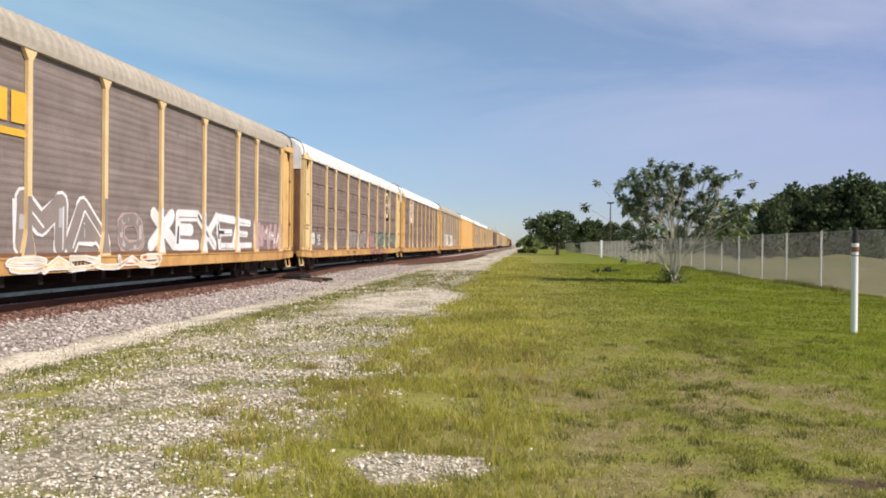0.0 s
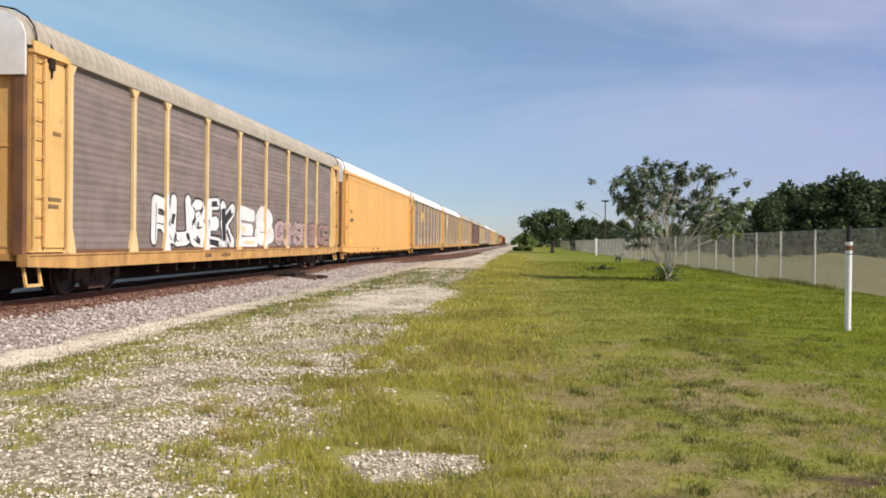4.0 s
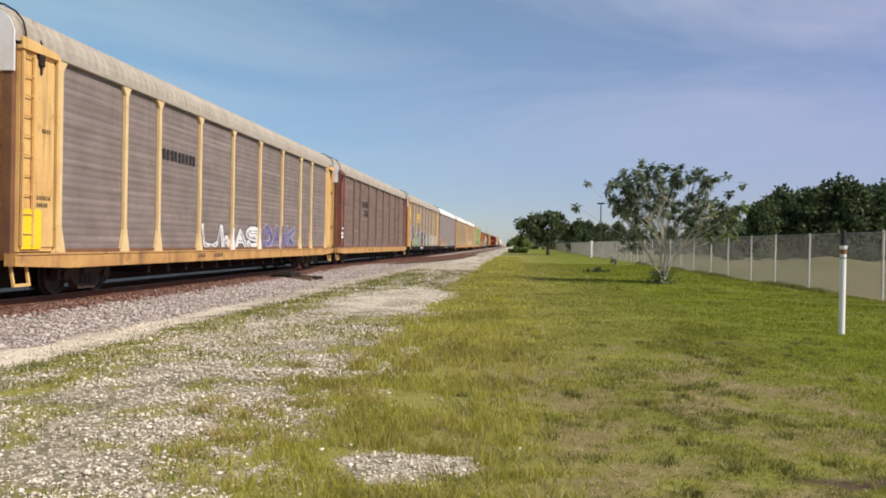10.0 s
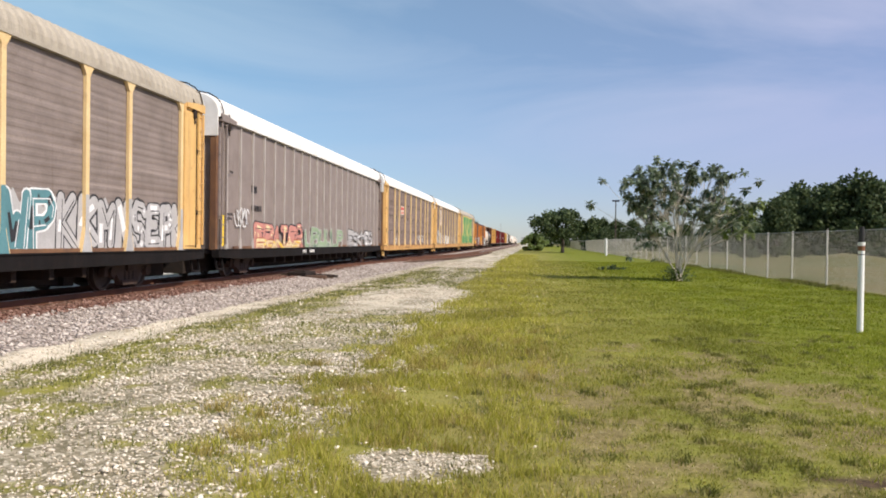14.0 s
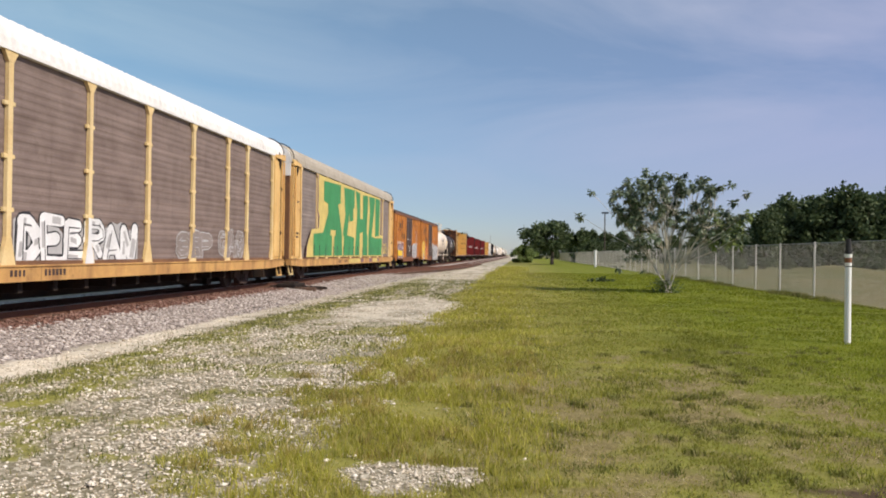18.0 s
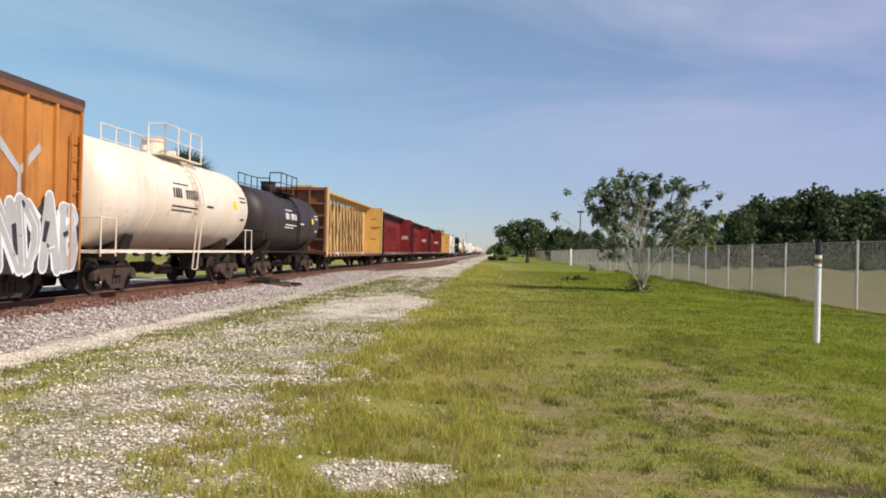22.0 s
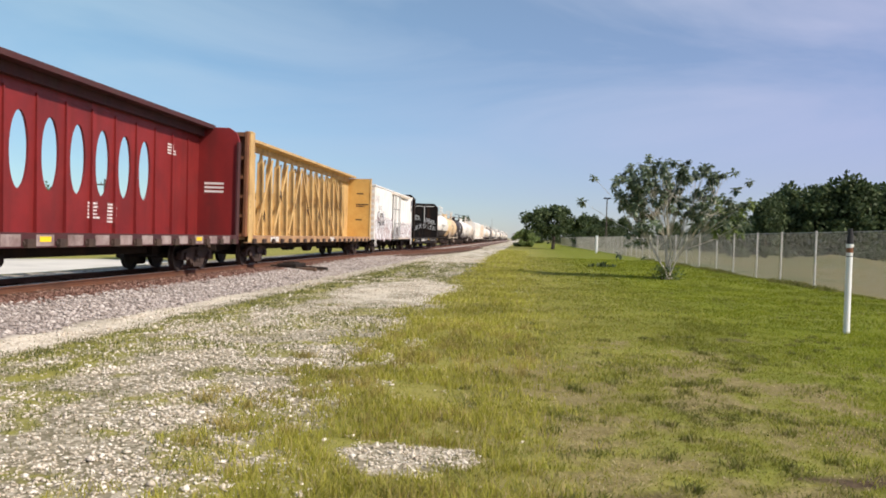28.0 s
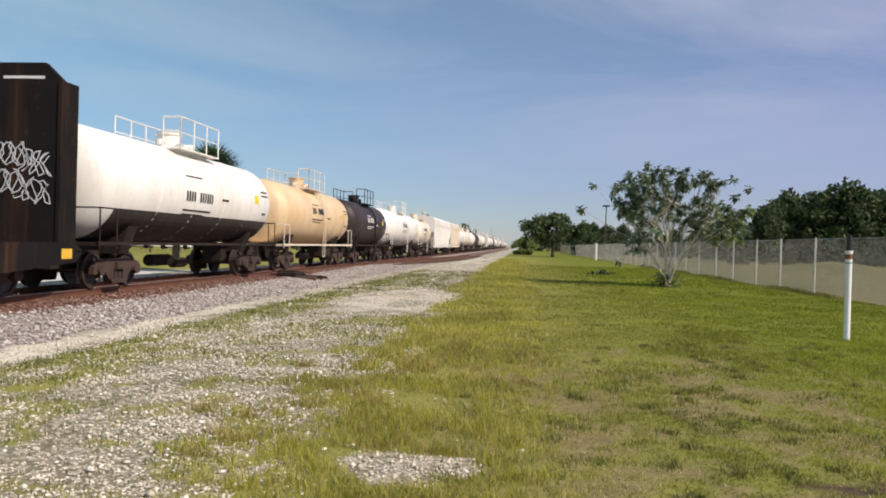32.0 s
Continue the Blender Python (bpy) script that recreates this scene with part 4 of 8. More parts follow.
def graffiti(car, y0, y1, z0, z1, n, fill, edge, stroke, seed, x=None, label="", ragged=0.22, word="", back=""):
    """A sprayed piece: fat letters with a fill, an outline and shine lines, over the panels and the posts between."""
    rng = random.Random(seed)
    over_posts, x = x is None, PANEL_FACE if x is None else x
    word = word or "".join(rng.choice("AEOSRKNBDGMUWP") for _ in range(n))
    n = len(word)
    w, h = (y1 - y0) / n, z1 - z0
    if back:
        bm = bmesh.new()
        low = [bm.verts.new((x - 0.002, y0 - 0.1 + (y1 - y0 + 0.2) * k / (4 * n), z0 - rng.uniform(0, 0.04))) for k in range(4 * n + 1)]
        high = [bm.verts.new((x - 0.002, v.co.y, z0 + h * rng.uniform(0.6, 1.0))) for v in low]
        for k in range(4 * n):
            bm.faces.new((low[k], low[k + 1], high[k + 1], high[k]))
        part("graffiti_backing", bm, SPRAY[back], car, f"{back} sprayed cloud behind the letters")
    for i, ch in enumerate(word):
        bm = bmesh.new()
        lw, lh = w * rng.uniform(0.98, 1.2), h * rng.uniform(0.85, 1.08)
        fat = min(0.40 * lw, 0.28 * lh) * rng.uniform(0.75, 1.2)
        rim = max(0.035, 0.16 * fat)
        cy, cz = y0 + (i + 0.5) * w, z0 + h / 2 + rng.uniform(-0.05, 0.05) * h
        lean, swell = rng.uniform(-0.18, 0.25), rng.uniform(-0.25, 0.25)
        lines = []
        for path in STROKES[ch].split("|"):
            pts = []
            for p in path.split("-"):
                u, v = int(p[0]) / 4 - 0.5 + rng.uniform(-0.05, 0.05), int(p[1]) / 6 - 0.5 + rng.uniform(-0.05, 0.05)
                pts.append((cy + u * (1 + swell * v * 2) * (lw - fat) + lean * v * (lh - fat), cz + v * (lh - fat)))
            lines.append(pts)
        lift = [0.0012 * (i % 3)]

        def face(pts, slot):
            lift[0] += 0.00012
            bm.faces.new([bm.verts.new((x + lift[0], p, q)) for p, q in pts]).material_index = slot

        def draw(t, slot, dy=0.0, dz=0.0, part_of=1.0):
            for pts in lines:
                for k, (p, q) in enumerate(zip(pts, pts[1:])):
                    p, q = Vector((p[0] + dy, p[1] + dz)), Vector((q[0] + dy, q[1] + dz))
                    d = q - p
                    if d.length < 1e-3 or rng.random() > part_of:
                        continue
                    o = Vector((-d.y, d.x)).normalized() * t / 2
                    o2 = o * rng.uniform(1 - ragged, 1 + ragged)
                    face([p + o, p - o, q - o2, q + o2], slot)
                    if slot < 2:
                        for c in ((p, q) if k == 0 else (q,)):
                            face([c + Vector((math.cos(a * math.tau / 9), math.sin(a * math.tau / 9))) * t / 2 for a in range(9)], slot)
        draw(fat + 2 * rim, 0)
        lift[0] += 0.0015
        draw(fat, 1)
        lift[0] += 0.0010
        for pts in lines:
            for p, q in zip(pts, pts[1:]):
                if rng.random() < 0.55:
                    p, q = Vector(p), Vector(q)
                    u0, u1 = sorted((rng.uniform(0, 0.5), rng.uniform(0.4, 1.0)))
                    d = q - p
                    if d.length > 1e-3:
                        o = Vector((-d.y, d.x)).normalized() * fat * rng.uniform(0.2, 0.42)
                        face([p.lerp(q, u0) + o, p.lerp(q, u0) - o * rng.uniform(0.1, 1), p.lerp(q, u1) - o, p.lerp(q, u1) + o * rng.uniform(0.1, 1)], 2)
        lift[0] += 0.0005
        draw(max(0.02, 0.10 * fat), 0, 0.2 * fat, -0.16 * fat, 0.6)
        ob = part("graffiti_letter", bm, SPRAY[edge], car, label or f"{fill} sprayed letter edged {edge}")
        ob.data.materials.append(SPRAY[fill]); ob.data.materials.append(SPRAY[stroke])
    if over_posts:
        for y in POSTS:
            if y0 - 0.1 < y < y1 + 0.1:
                bm = bmesh.new()
                zs, prev = [z0], None
                while zs[-1] < z1 - 0.15:
                    zs.append(min(zs[-1] + rng.uniform(0.12, 0.4), z1))
                for k, z in enumerate(zs):
                    half = 0.07 if z > 1.5 else 0.07 + 0.25 * (1.5 - z)
                    row = [bm.verts.new((SIDE + 0.0375, y + e * half, z)) for e in (-1, 1)]
                    if prev:
                        bm.faces.new((prev[0], prev[1], row[1], row[0])).material_index = 1
                    prev = row
                ob = part("post_spray", bm, SPRAY[edge], car)
                ob.data.materials.append(SPRAY[fill])


def tag(car, y0, y1, z0, z1, colour, seed, x=1.501, thick=0.05):
    """A scribbled tag: one looping line."""
    rng = random.Random(seed)
    bm = bmesh.new()
    n = 60
    pts = []
    for i in range(n):
        u = i / (n - 1)
        pts.append((y0 + (y1 - y0) * u + 0.12 * (y1 - y0) * math.sin(u * 40 + seed), (z0 + z1) / 2 + (z1 - z0) / 2 * math.sin(u * 31 + seed * 2) * rng.uniform(0.6, 1)))
    for p, q in zip(pts, pts[1:]):
        d = Vector((q[0] - p[0], q[1] - p[1])).normalized() * thick / 2
        bm.faces.new([bm.verts.new((x, *c)) for c in ((p[0] - d.y, p[1] + d.x), (p[0] + d.y, p[1] - d.x), (q[0] + d.y, q[1] - d.x), (q[0] - d.y, q[1] + d.x))])
    part("graffiti_tag", bm, SPRAY[colour], car)


def shield(car, y, z, w, h, x, faded=False):
    """A railway shield: navy head over upright stripes, on a yellow panel."""
    bm = bmesh.new()
    slab(bm, [(y - w / 2, z + h * 0.42), (y - w * 0.3, z + h * 0.5), (y, z + h * 0.45), (y + w * 0.3, z + h * 0.5), (y + w / 2, z + h * 0.42), (y + w * 0.47, z + h * 0.05), (y + w * 0.5, z - h * 0.2), (y + w * 0.3, z - h * 0.42), (y, z - h * 0.5), (y - w * 0.3, z - h * 0.42), (y - w * 0.5, z - h * 0.2), (y - w * 0.47, z + h * 0.05)], x, x + 0.004)
    part("shield", bm, WHITE_PAINT, car, "white railway shield")
    bm = bmesh.new()
    slab(bm, [(y - w / 2, z + h * 0.42), (y - w * 0.3, z + h * 0.5), (y, z + h * 0.45), (y + w * 0.3, z + h * 0.5), (y + w / 2, z + h * 0.42), (y + w * 0.47, z + h * 0.06), (y - w * 0.47, z + h * 0.06)], x + 0.005, x + 0.008)
    part("shield_head", bm, NAVY, car, "navy head of the shield")
    marking(car, "shield_lettering", WHITE_PAINT, [(y + w * (-0.36 + 0.125 * i), y + w * (-0.28 + 0.125 * i), z + h * (0.27 if r else 0.13), z + h * (0.37 if r else 0.23)) for r in (0, 1) for i in range(6)], x + 0.009)
    if not faded:
        marking(car, "shield_stripes", NAVY, [(y + w * (-0.42 + 0.15 * i), y + w * (-0.35 + 0.15 * i), z - h * (0.22 + 0.22 * (1 - abs(i - 2.8) / 2.8)), z + h * 0.03) for i in range(6)], x + 0.005)


P_LOW, P_TOP = 1.05, 5.17
ROWS = (1.05, 2.08, 3.12, 4.15, 5.17)


def rack_roof_mesh(bm):
    prof = [(1.55, 5.22), (1.54, 5.42), (1.48, 5.62), (1.34, 5.79), (1.10, 5.93), (0.6, 6.03), (0, 6.06)]
    prof = prof + [(-x, z) for x, z in prof[-2::-1]]
    ys, lift = [], []
    n = 86
    for i in range(n):
        y = -13.54 + 27.08 * i / n
        for f, h in ((0, 0), (0.2, 0.034), (0.5, 0.034), (0.7, 0)):
            ys.append(y + f * 27.08 / n); lift.append(h)
    ys.append(13.54); lift.append(0)
    prev = None
    for y, h in zip(ys, lift):
        row = [bm.verts.new((x * (1 + h * 0.35), y, z + h * (0.4 if abs(x) > 1.4 else 1))) for x, z in prof]
        if prev:
            for k in range(len(row) - 1):
                bm.faces.new((prev[k], prev[k + 1], row[k + 1], row[k]))
        else:
            bm.faces.new(row)
        prev = row
    bm.faces.new(prev[::-1])


def roof_rail_mesh(bm):
    prof = [(1.60, 5.30), (1.59, 5.45), (1.53, 5.67), (1.38, 5.86), (1.12, 6.01), (0.6, 6.11), (0, 6.14)]
    prof = prof + [(-x, z) for x, z in prof[-2::-1]]
    for (x0, z0), (x1, z1) in zip(prof, prof[1:]):
        tube(bm, (x0, 0, z0), (x1, 0, z1), 0.02, n=6)


def post_mesh(bm):
    box(bm, 1.50, SIDE + 0.03, -0.072, 0.072, 1.0, 5.2)
    slab(bm, [(-0.22, 1.0), (0.22, 1.0), (0.075, 1.55), (-0.075, 1.55)], 1.50, SIDE + 0.034)
    slab(bm, [(-0.075, 4.95), (0.075, 4.95), (0.24, 5.2), (-0.24, 5.2)], 1.50, SIDE + 0.034)


def thin_post_mesh(bm):
    box(bm, 1.48, SIDE - 0.005, -0.045, 0.045, 1.0, 5.2)
    slab(bm, [(-0.13, 0.95), (0.13, 0.95), (0.06, 1.35), (-0.06, 1.35)], 1.50, SIDE + 0.004)


def clip_mesh(bm):
    soft_box(bm, 1.5, SIDE + 0.025, -0.165, 0.165, -0.045, 0.045, 0.015)


def end_door(car, s, mat):
    """Flat end doors between corner posts coloured dark for the shadowed gap, with a seam and a small plate."""
    d = shared("end_door", made("rack_end_door", lambda bm: (box(bm, -1.27, -0.012, 0, 0.06, 1.0, 4.7), box(bm, 0.012, 1.27, 0, 0.06, 1.0, 4.7)), mat), car, pose(0, s * 13.40, 0, 0, 0, 0 if s > 0 else 180))
    for z in (1.15, 3.2):
        shared("door_bar", made("door_bar", lambda bm: box(bm, -1.26, 1.26, 0.06, 0.075, -0.02, 0.02), mat), d, pose(0, 0, z))
    shared("door_plate", made("door_plate", lambda bm: box(bm, -0.32, 0.32, 0.06, 0.068, 3.42, 3.62), RUST_AND_SHADE), d, pose(-0.55, 0, 0), "small dark plate")
    for x in (-0.16, 0.16):
        shared("lock_rod", made("lock_rod", lambda bm: tube(bm, (0, 0.09, 1.1), (0, 0.09, 4.6), 0.022, n=6), mat), d, pose(x, 0, 0))
    # dark posts: shade of the recess beside the doors put into their colour
    for x in (-1, 1):
        shared("corner_post", made("rack_corner_post", lambda bm: box(bm, -0.1, 0.1, -0.01, 0.15, 0.98, 5.2), RUST_AND_SHADE), car, pose(x * 1.38, s * 13.40 if s > 0 else s * 13.40 - 0.14, 0), "corner post coloured dark for the shadowed gap")
    for z in (2.1, 3.9) if s > 0 else ():
        shared("hinge", made("rack_hinge", lambda bm: soft_box(bm, SIDE - 0.02, SIDE + 0.07, -0.07, 0.07, -0.07, 0.07, 0.012), UNDER), car, pose(0, s * 13.04, z))


def rack_end_mesh(bm):
    """Side plating between the last post and the corner, with its folded edge and a raised door leaf."""
    box(bm, 1.47, SIDE, 0, 1.32, 1.03, 5.18)
    soft_box(bm, SIDE - 0.01, SIDE + 0.035, 0.16, 0.84, 1.12, 5.0, 0.012)
    box(bm, SIDE - 0.01, SIDE + 0.06, 0.0, 0.10, 1.03, 5.2)


def sill_mesh(bm):
    slab(bm, [(-13.55, 1.0), (-13.55, 0.74), (-11.6, 0.66), (11.6, 0.66), (13.55, 0.74), (13.55, 1.0)], 1.36, SIDE + 0.05)
    slab(bm, [(-13.55, 1.0), (-13.55, 0.74), (-11.6, 0.66), (11.6, 0.66), (13.55, 0.74), (13.55, 1.0)], -SIDE - 0.05, -1.36)
    box(bm, -1.36, 1.36, -13.5, 13.5, 0.86, 1.0)
    box(bm, SIDE + 0.05, SIDE + 0.075, -13.5, 13.5, 0.965, 1.0)


# slack in the couplings, car by car
SLACK = (0.1, 0.25, 0.15, 0.0, -0.1, -0.2, -0.2, -0.2, -0.2, -0.15, -0.2, -0.25, -0.3, -0.5)


def end_cap_mesh(bm):
    prof = [(1.53, 4.62), (1.53, 5.42), (1.46, 5.62), (1.32, 5.78), (1.08, 5.91), (0.6, 6.0)]
    plate(bm, prof + [(-x, z) for x, z in prof[::-1]], -0.02, 0.03)


def autorack(index, side, post, roof, end, sill, label, seams=False, clips=False, logo=None, plain=False, narrow=False):
    car = tagged(new("autorack_car"), label, "rail car", "freight train", "")
    TRAIN.append((car, 28.35 * (index - 0.5) + 0.66 - 0.068 * index + SLACK[index]))
    bm = bmesh.new()
    box(bm, -1.5, 1.465, -13.40, 13.40, 1.0, 5.24)
    part("body", bm, UNDER if seams else side, car)
    shared("roof", made("rack_roof", rack_roof_mesh, roof), car)
    shared("sill", made("rack_sill", sill_mesh, SILL_YELLOW if sill in (YELLOW, PALE_YELLOW) else sill), car)
    # rusty panel foot, with the ledge's shadow line put into its colour
    shared("floor_edge", made("floor_edge", lambda bm: box(bm, 1.46, 1.546, -12.1, 12.1, 1.0, 1.085), RUST_AND_SHADE), car, None, "rust-stained foot of the side panels, darkened as a shadow line")
    bm = bmesh.new()
    box(bm, 1.46, SIDE + 0.055, -13.44, 13.44, 5.17, 5.25)
    part("eave", bm, roof, car)
    for s in (-1, 1):
        end_door(car, s, end)
        if not narrow:
            shared("end_panel", made(("rack_end", s), lambda bm, s=s: (rack_end_mesh(bm), [flip_y(v, s) for v in bm.verts]), end), car, pose(0, s * 12.09, 0))
        shared("end_cap", made("end_cap", end_cap_mesh, WHITE_ROOF), car, pose(0, s * 13.56, 0), "white plate over the end doors")
        if not narrow:
            for dy, dw in ((0.125, 0.02), (0.93, 0.06)) if s > 0 else ((0.125, 0.02), (0.87, 0.015)):
                shared("door_gap", made(("door_gap", dw), lambda bm, dw=dw: box(bm, SIDE, SIDE + 0.004, -dw, dw, 1.06, 5.08), BLACK), car, pose(0, s * (12.09 + dy), 0))
        shared("ladder", made("rack_ladder", ladder_mesh(3.9, 0.36), end), car, pose(SIDE + 0.03, s * 13.2, 1.15))
        shared("eave_bracket", made(("eave_bracket", s), lambda bm, s=s: slab(bm, [(s * 12.2, 5.12), (s * 13.44, 5.1), (s * 13.44, 5.34), (s * 13.0, 5.32), (s * 12.2, 5.24)], 1.5, SIDE + 0.085), end), car)
        shared("roof_rail", made("roof_rail", roof_rail_mesh, UNDER), car, pose(0, s * 13.3, 0), "thin dark rail standing round the roof end")
        shared("roof_stay", made("roof_stay", lambda bm: tube(bm, (1.36, 0.0, 5.80), (SIDE + 0.07, 0.0, 5.26), 0.022, n=6), UNDER), car, pose(0, s * 12.75, 0))
        shared("roof_latch", made("roof_latch", lambda bm: (soft_box(bm, SIDE, SIDE + 0.09, -0.09, 0.09, 4.86, 5.12, 0.02), tube(bm, (SIDE + 0.05, 0, 4.7), (SIDE + 0.05, 0, 4.88), 0.03, n=6)), UNDER), car, pose(0, s * 12.78, 0), "black roof latch")
        shared("grab_step", made("grab_step", lambda bm: (bar(bm, (1.4, -0.25, 0.9), (1.5, -0.25, 0.35), 0.05), bar(bm, (1.4, 0.25, 0.9), (1.5, 0.25, 0.35), 0.05), bar(bm, (1.5, -0.27, 0.35), (1.5, 0.27, 0.35), 0.06)), sill), car, pose(0, s * 13.2, 0))
    if not plain:
        ys = POSTS if not narrow else [-12.75 + 1.215 * i for i in range(22)]
        for k, y in enumerate(ys):
            shared("post", made("narrow_post" if narrow else "post", thin_post_mesh if narrow else post_mesh, post), car, pose(0, y, 0))
            if clips:
                for z in ROWS[1:4]:
                    shared("clip", made("clip", clip_mesh, post), car, pose(0, y, z))
        for a, b in zip(ys, ys[1:]):
            w = b - a - 0.10
            rows = list(zip(ROWS, ROWS[1:])) if seams else [(P_LOW, P_TOP)]
            for r, (z0, z1) in enumerate(rows):
                if logo == "shield" and abs(a - POSTS[1]) < 0.01 and r >= 2 and seams:
                    continue
                h = z1 - z0 - (0.03 if seams else 0)
                shared("panel", made(("panel", round(w, 2), round(h, 2)), corrugated(w, h, 0.172 if not narrow else 0.6, 0.007 if not narrow else 0.003), side), car, pose(1.485, (a + b) / 2, (z0 + z1) / 2))
                if seams and r:
                    shared("strap", made("panel_strap", lambda bm: box(bm, 1.49, 1.503, -0.014, 0.014, -0.2, 0.03), UNDER), car, pose(0, (a + b) / 2, z0))
    else:
        bm = bmesh.new()
        for y0, y1 in ((-12.6, -0.31), (-0.3, 12.6)):
            box(bm, 1.47, 1.555, y0, y1, 0.98, 4.9)
        part("side_sheets", bm, side, car, "flat orange side sheets")
        bm = bmesh.new(); slab(bm, [(-12.6, 4.9), (12.6, 4.9), (12.6, 5.16), (-12.6, 5.16)], 1.50, SIDE + 0.02); part("top_sheet", bm, side, car)
        bm = bmesh.new()
        for i in range(15):
            slab(bm, [(-12.6 + i * 1.8, 1.0), (-12.35 + i * 1.8, 1.0), (-12.45 + i * 1.8, 0.55), (-12.55 + i * 1.8, 0.55)], 1.3, SIDE + 0.02)
        part("sill_brackets", bm, sill, car)
        bm = bmesh.new(); soft_box(bm, 1.45, SIDE + 0.058, -13.43, 13.43, 5.15, 5.30, 0.01); part("upper_sheet", bm, side, car)
    running_gear(car, 13.85, 10.05, 0.9, 0.2)
    for k in range(-6, 7):
        shared("cross_bearer", made("cross_bearer", lambda bm: box(bm, -1.4, 1.4, -0.08, 0.08, 0.42, 0.9), UNDER), car, pose(0, 1.235 * k, 0))
    rng = random.Random(index)
    for bars in (text_bars(-4.3 + rng.uniform(-0.5, 0.5), 0.77, 4, 0.09, 0.13, 0.045, rng), text_bars(-3.2, 0.77, 6, 0.09, 0.13, 0.045, rng)):
        marking(car, "sill_number", DOOR_BROWN if sill is not BLACK else WHITE_PAINT, bars, SIDE + 0.052, "faded number bars")
    for y, z, n in ((-12.85, 2.1, 6), (-12.85, 1.95, 5), (-12.7, 3.5, 4)):
        marking(car, "stencil", BLACK_PAINT, text_bars(y, z, n, 0.05, 0.09, 0.03, rng), SIDE + 0.037)
    return car


def flip_y(v, s):
    v.co.y *= s


def gold_logo(car, y=-5.75, z=3.75, x=1.515):
    marking(car, "logo", GOLD, [(y - 0.85, y - 0.36, z - 0.1, z + 0.52), (y - 0.25, y + 0.22, z - 0.1, z + 0.52), (y + 0.34, y + 0.84, z - 0.1, z + 0.52), (y - 1.0, y + 1.0, z - 0.36, z - 0.22)], x, "three golden blocks over a bar")


def yellow_panel(car, y0, y1, z0, z1, x=1.50):
    bm = bmesh.new()
    box(bm, 1.47, x, y0, y1, z0, z1)
    part("logo_panel", bm, FADED, car, "faded cream panel behind the shield")


def build_autoracks():
    c = autorack(0, GREY_SIDE, POST_YELLOW, GREY_ROOF, YELLOW, YELLOW, "grey enclosed autorack with yellow posts and white graffiti", logo="gold")
    gold_logo(c, -5.2)
    graffiti(c, -4.6, -1.4, 1.05, 2.35, 2, "grime", "white", "silver", 11, word="MA")
    graffiti(c, -0.7, 0.5, 1.1, 2.05, 1, "grime", "blush", "silver", 12, word="O")
    graffiti(c, 0.9, 8.6, 1.05, 2.25, 5, "white", "grime", "black", 13, label="white sprayed letter with black lines", word="XEXEE")
    graffiti(c, 8.9, 12.4, 1.1, 2.1, 4, "blush", "mauve", "white", 14, word="NMHA")
    graffiti(c, -5.0, 1.2, 0.68, 1.0, 6, "cream", "white", "rust", 15, x=SIDE + 0.08)
    c = autorack(1, BROWN_SIDE, PALE_YELLOW, STAINED_ROOF, PALE_YELLOW, PALE_YELLOW, "brown panelled autorack with a round emblem and pastel graffiti", seams=True, clips=True)
    bm = bmesh.new(); box(bm, 1.47, 1.512, 7.3, 9.0, 3.0, 5.15); part("emblem_panel", bm, BLACK, c, "dark square emblem panel")
    for nm, r, mt, o in (("emblem_disc", 0.8, FADED, 0), ("emblem_ring", 0.6, BLACK, 0.005)):
        bm = bmesh.new(); slab(bm, [(8.15 + r * math.cos(k * math.tau / 28), 4.08 + r * 1.15 * math.sin(k * math.tau / 28)) for k in range(28)], 1.513 + o, 1.517 + o); part(nm, bm, mt, c)
    marking(c, "emblem_cross", FADED, [(8.03, 8.27, 3.5, 4.66), (7.66, 8.64, 3.95, 4.2)], 1.524)
    graffiti(c, -4.2, 1.0, 1.08, 2.0, 6, "grime", "silver", "black", 21, word="DRAMAE")
    graffiti(c, 1.2, 3.6, 1.0, 2.1, 3, "dusk", "pink", "mauve", 22)
    graffiti(c, 3.8, 11.9, 1.08, 2.1, 7, "moss", "black", "sage", 23, label="faded green sprayed letter", word="SKETCHX")
    graffiti(c, -11.6, -11.1, 1.3, 1.75, 1, "white", "white", "grime", 24, word="S"); tag(c, -10.7, -10.1, 1.15, 1.85, "white", 25)
    graffiti(c, 2.0, 6.5, 0.68, 1.0, 5, "mauve", "rust", "cream", 26, x=SIDE + 0.08)
    c = autorack(2, UMBER_SIDE, POST_YELLOW, WHITE_ROOF, YELLOW, YELLOW, "brown panelled autorack with a striped shield", seams=True, logo="shield")
    yellow_panel(c, -9.02, -7.28, 3.14, 5.15); shield(c, -8.15, 4.15, 1.1, 1.7, 1.502)
    c = autorack(3, GREY_SIDE, POST_YELLOW, GREY_ROOF, YELLOW, YELLOW, "grey enclosed autorack with white and black graffiti")
    graffiti(c, -8.0, -1.8, 1.02, 2.6, 5, "white", "black", "black", 31, word="RUSEK")
    graffiti(c, -1.5, 2.4, 1.1, 2.5, 2, "white", "white", "cream", 32, label="large white sprayed block")
    graffiti(c, 2.8, 7.6, 1.1, 2.15, 5, "blush", "black", "grime", 33)
    graffiti(c, 7.9, 11.6, 1.08, 2.15, 4, "dusk", "black", "grime", 34, word="SNOE")
    c = autorack(4, ORANGE, ORANGE, WHITE_ROOF, ORANGE, ORANGE, "smooth orange-yellow autorack with a white roof", plain=True)
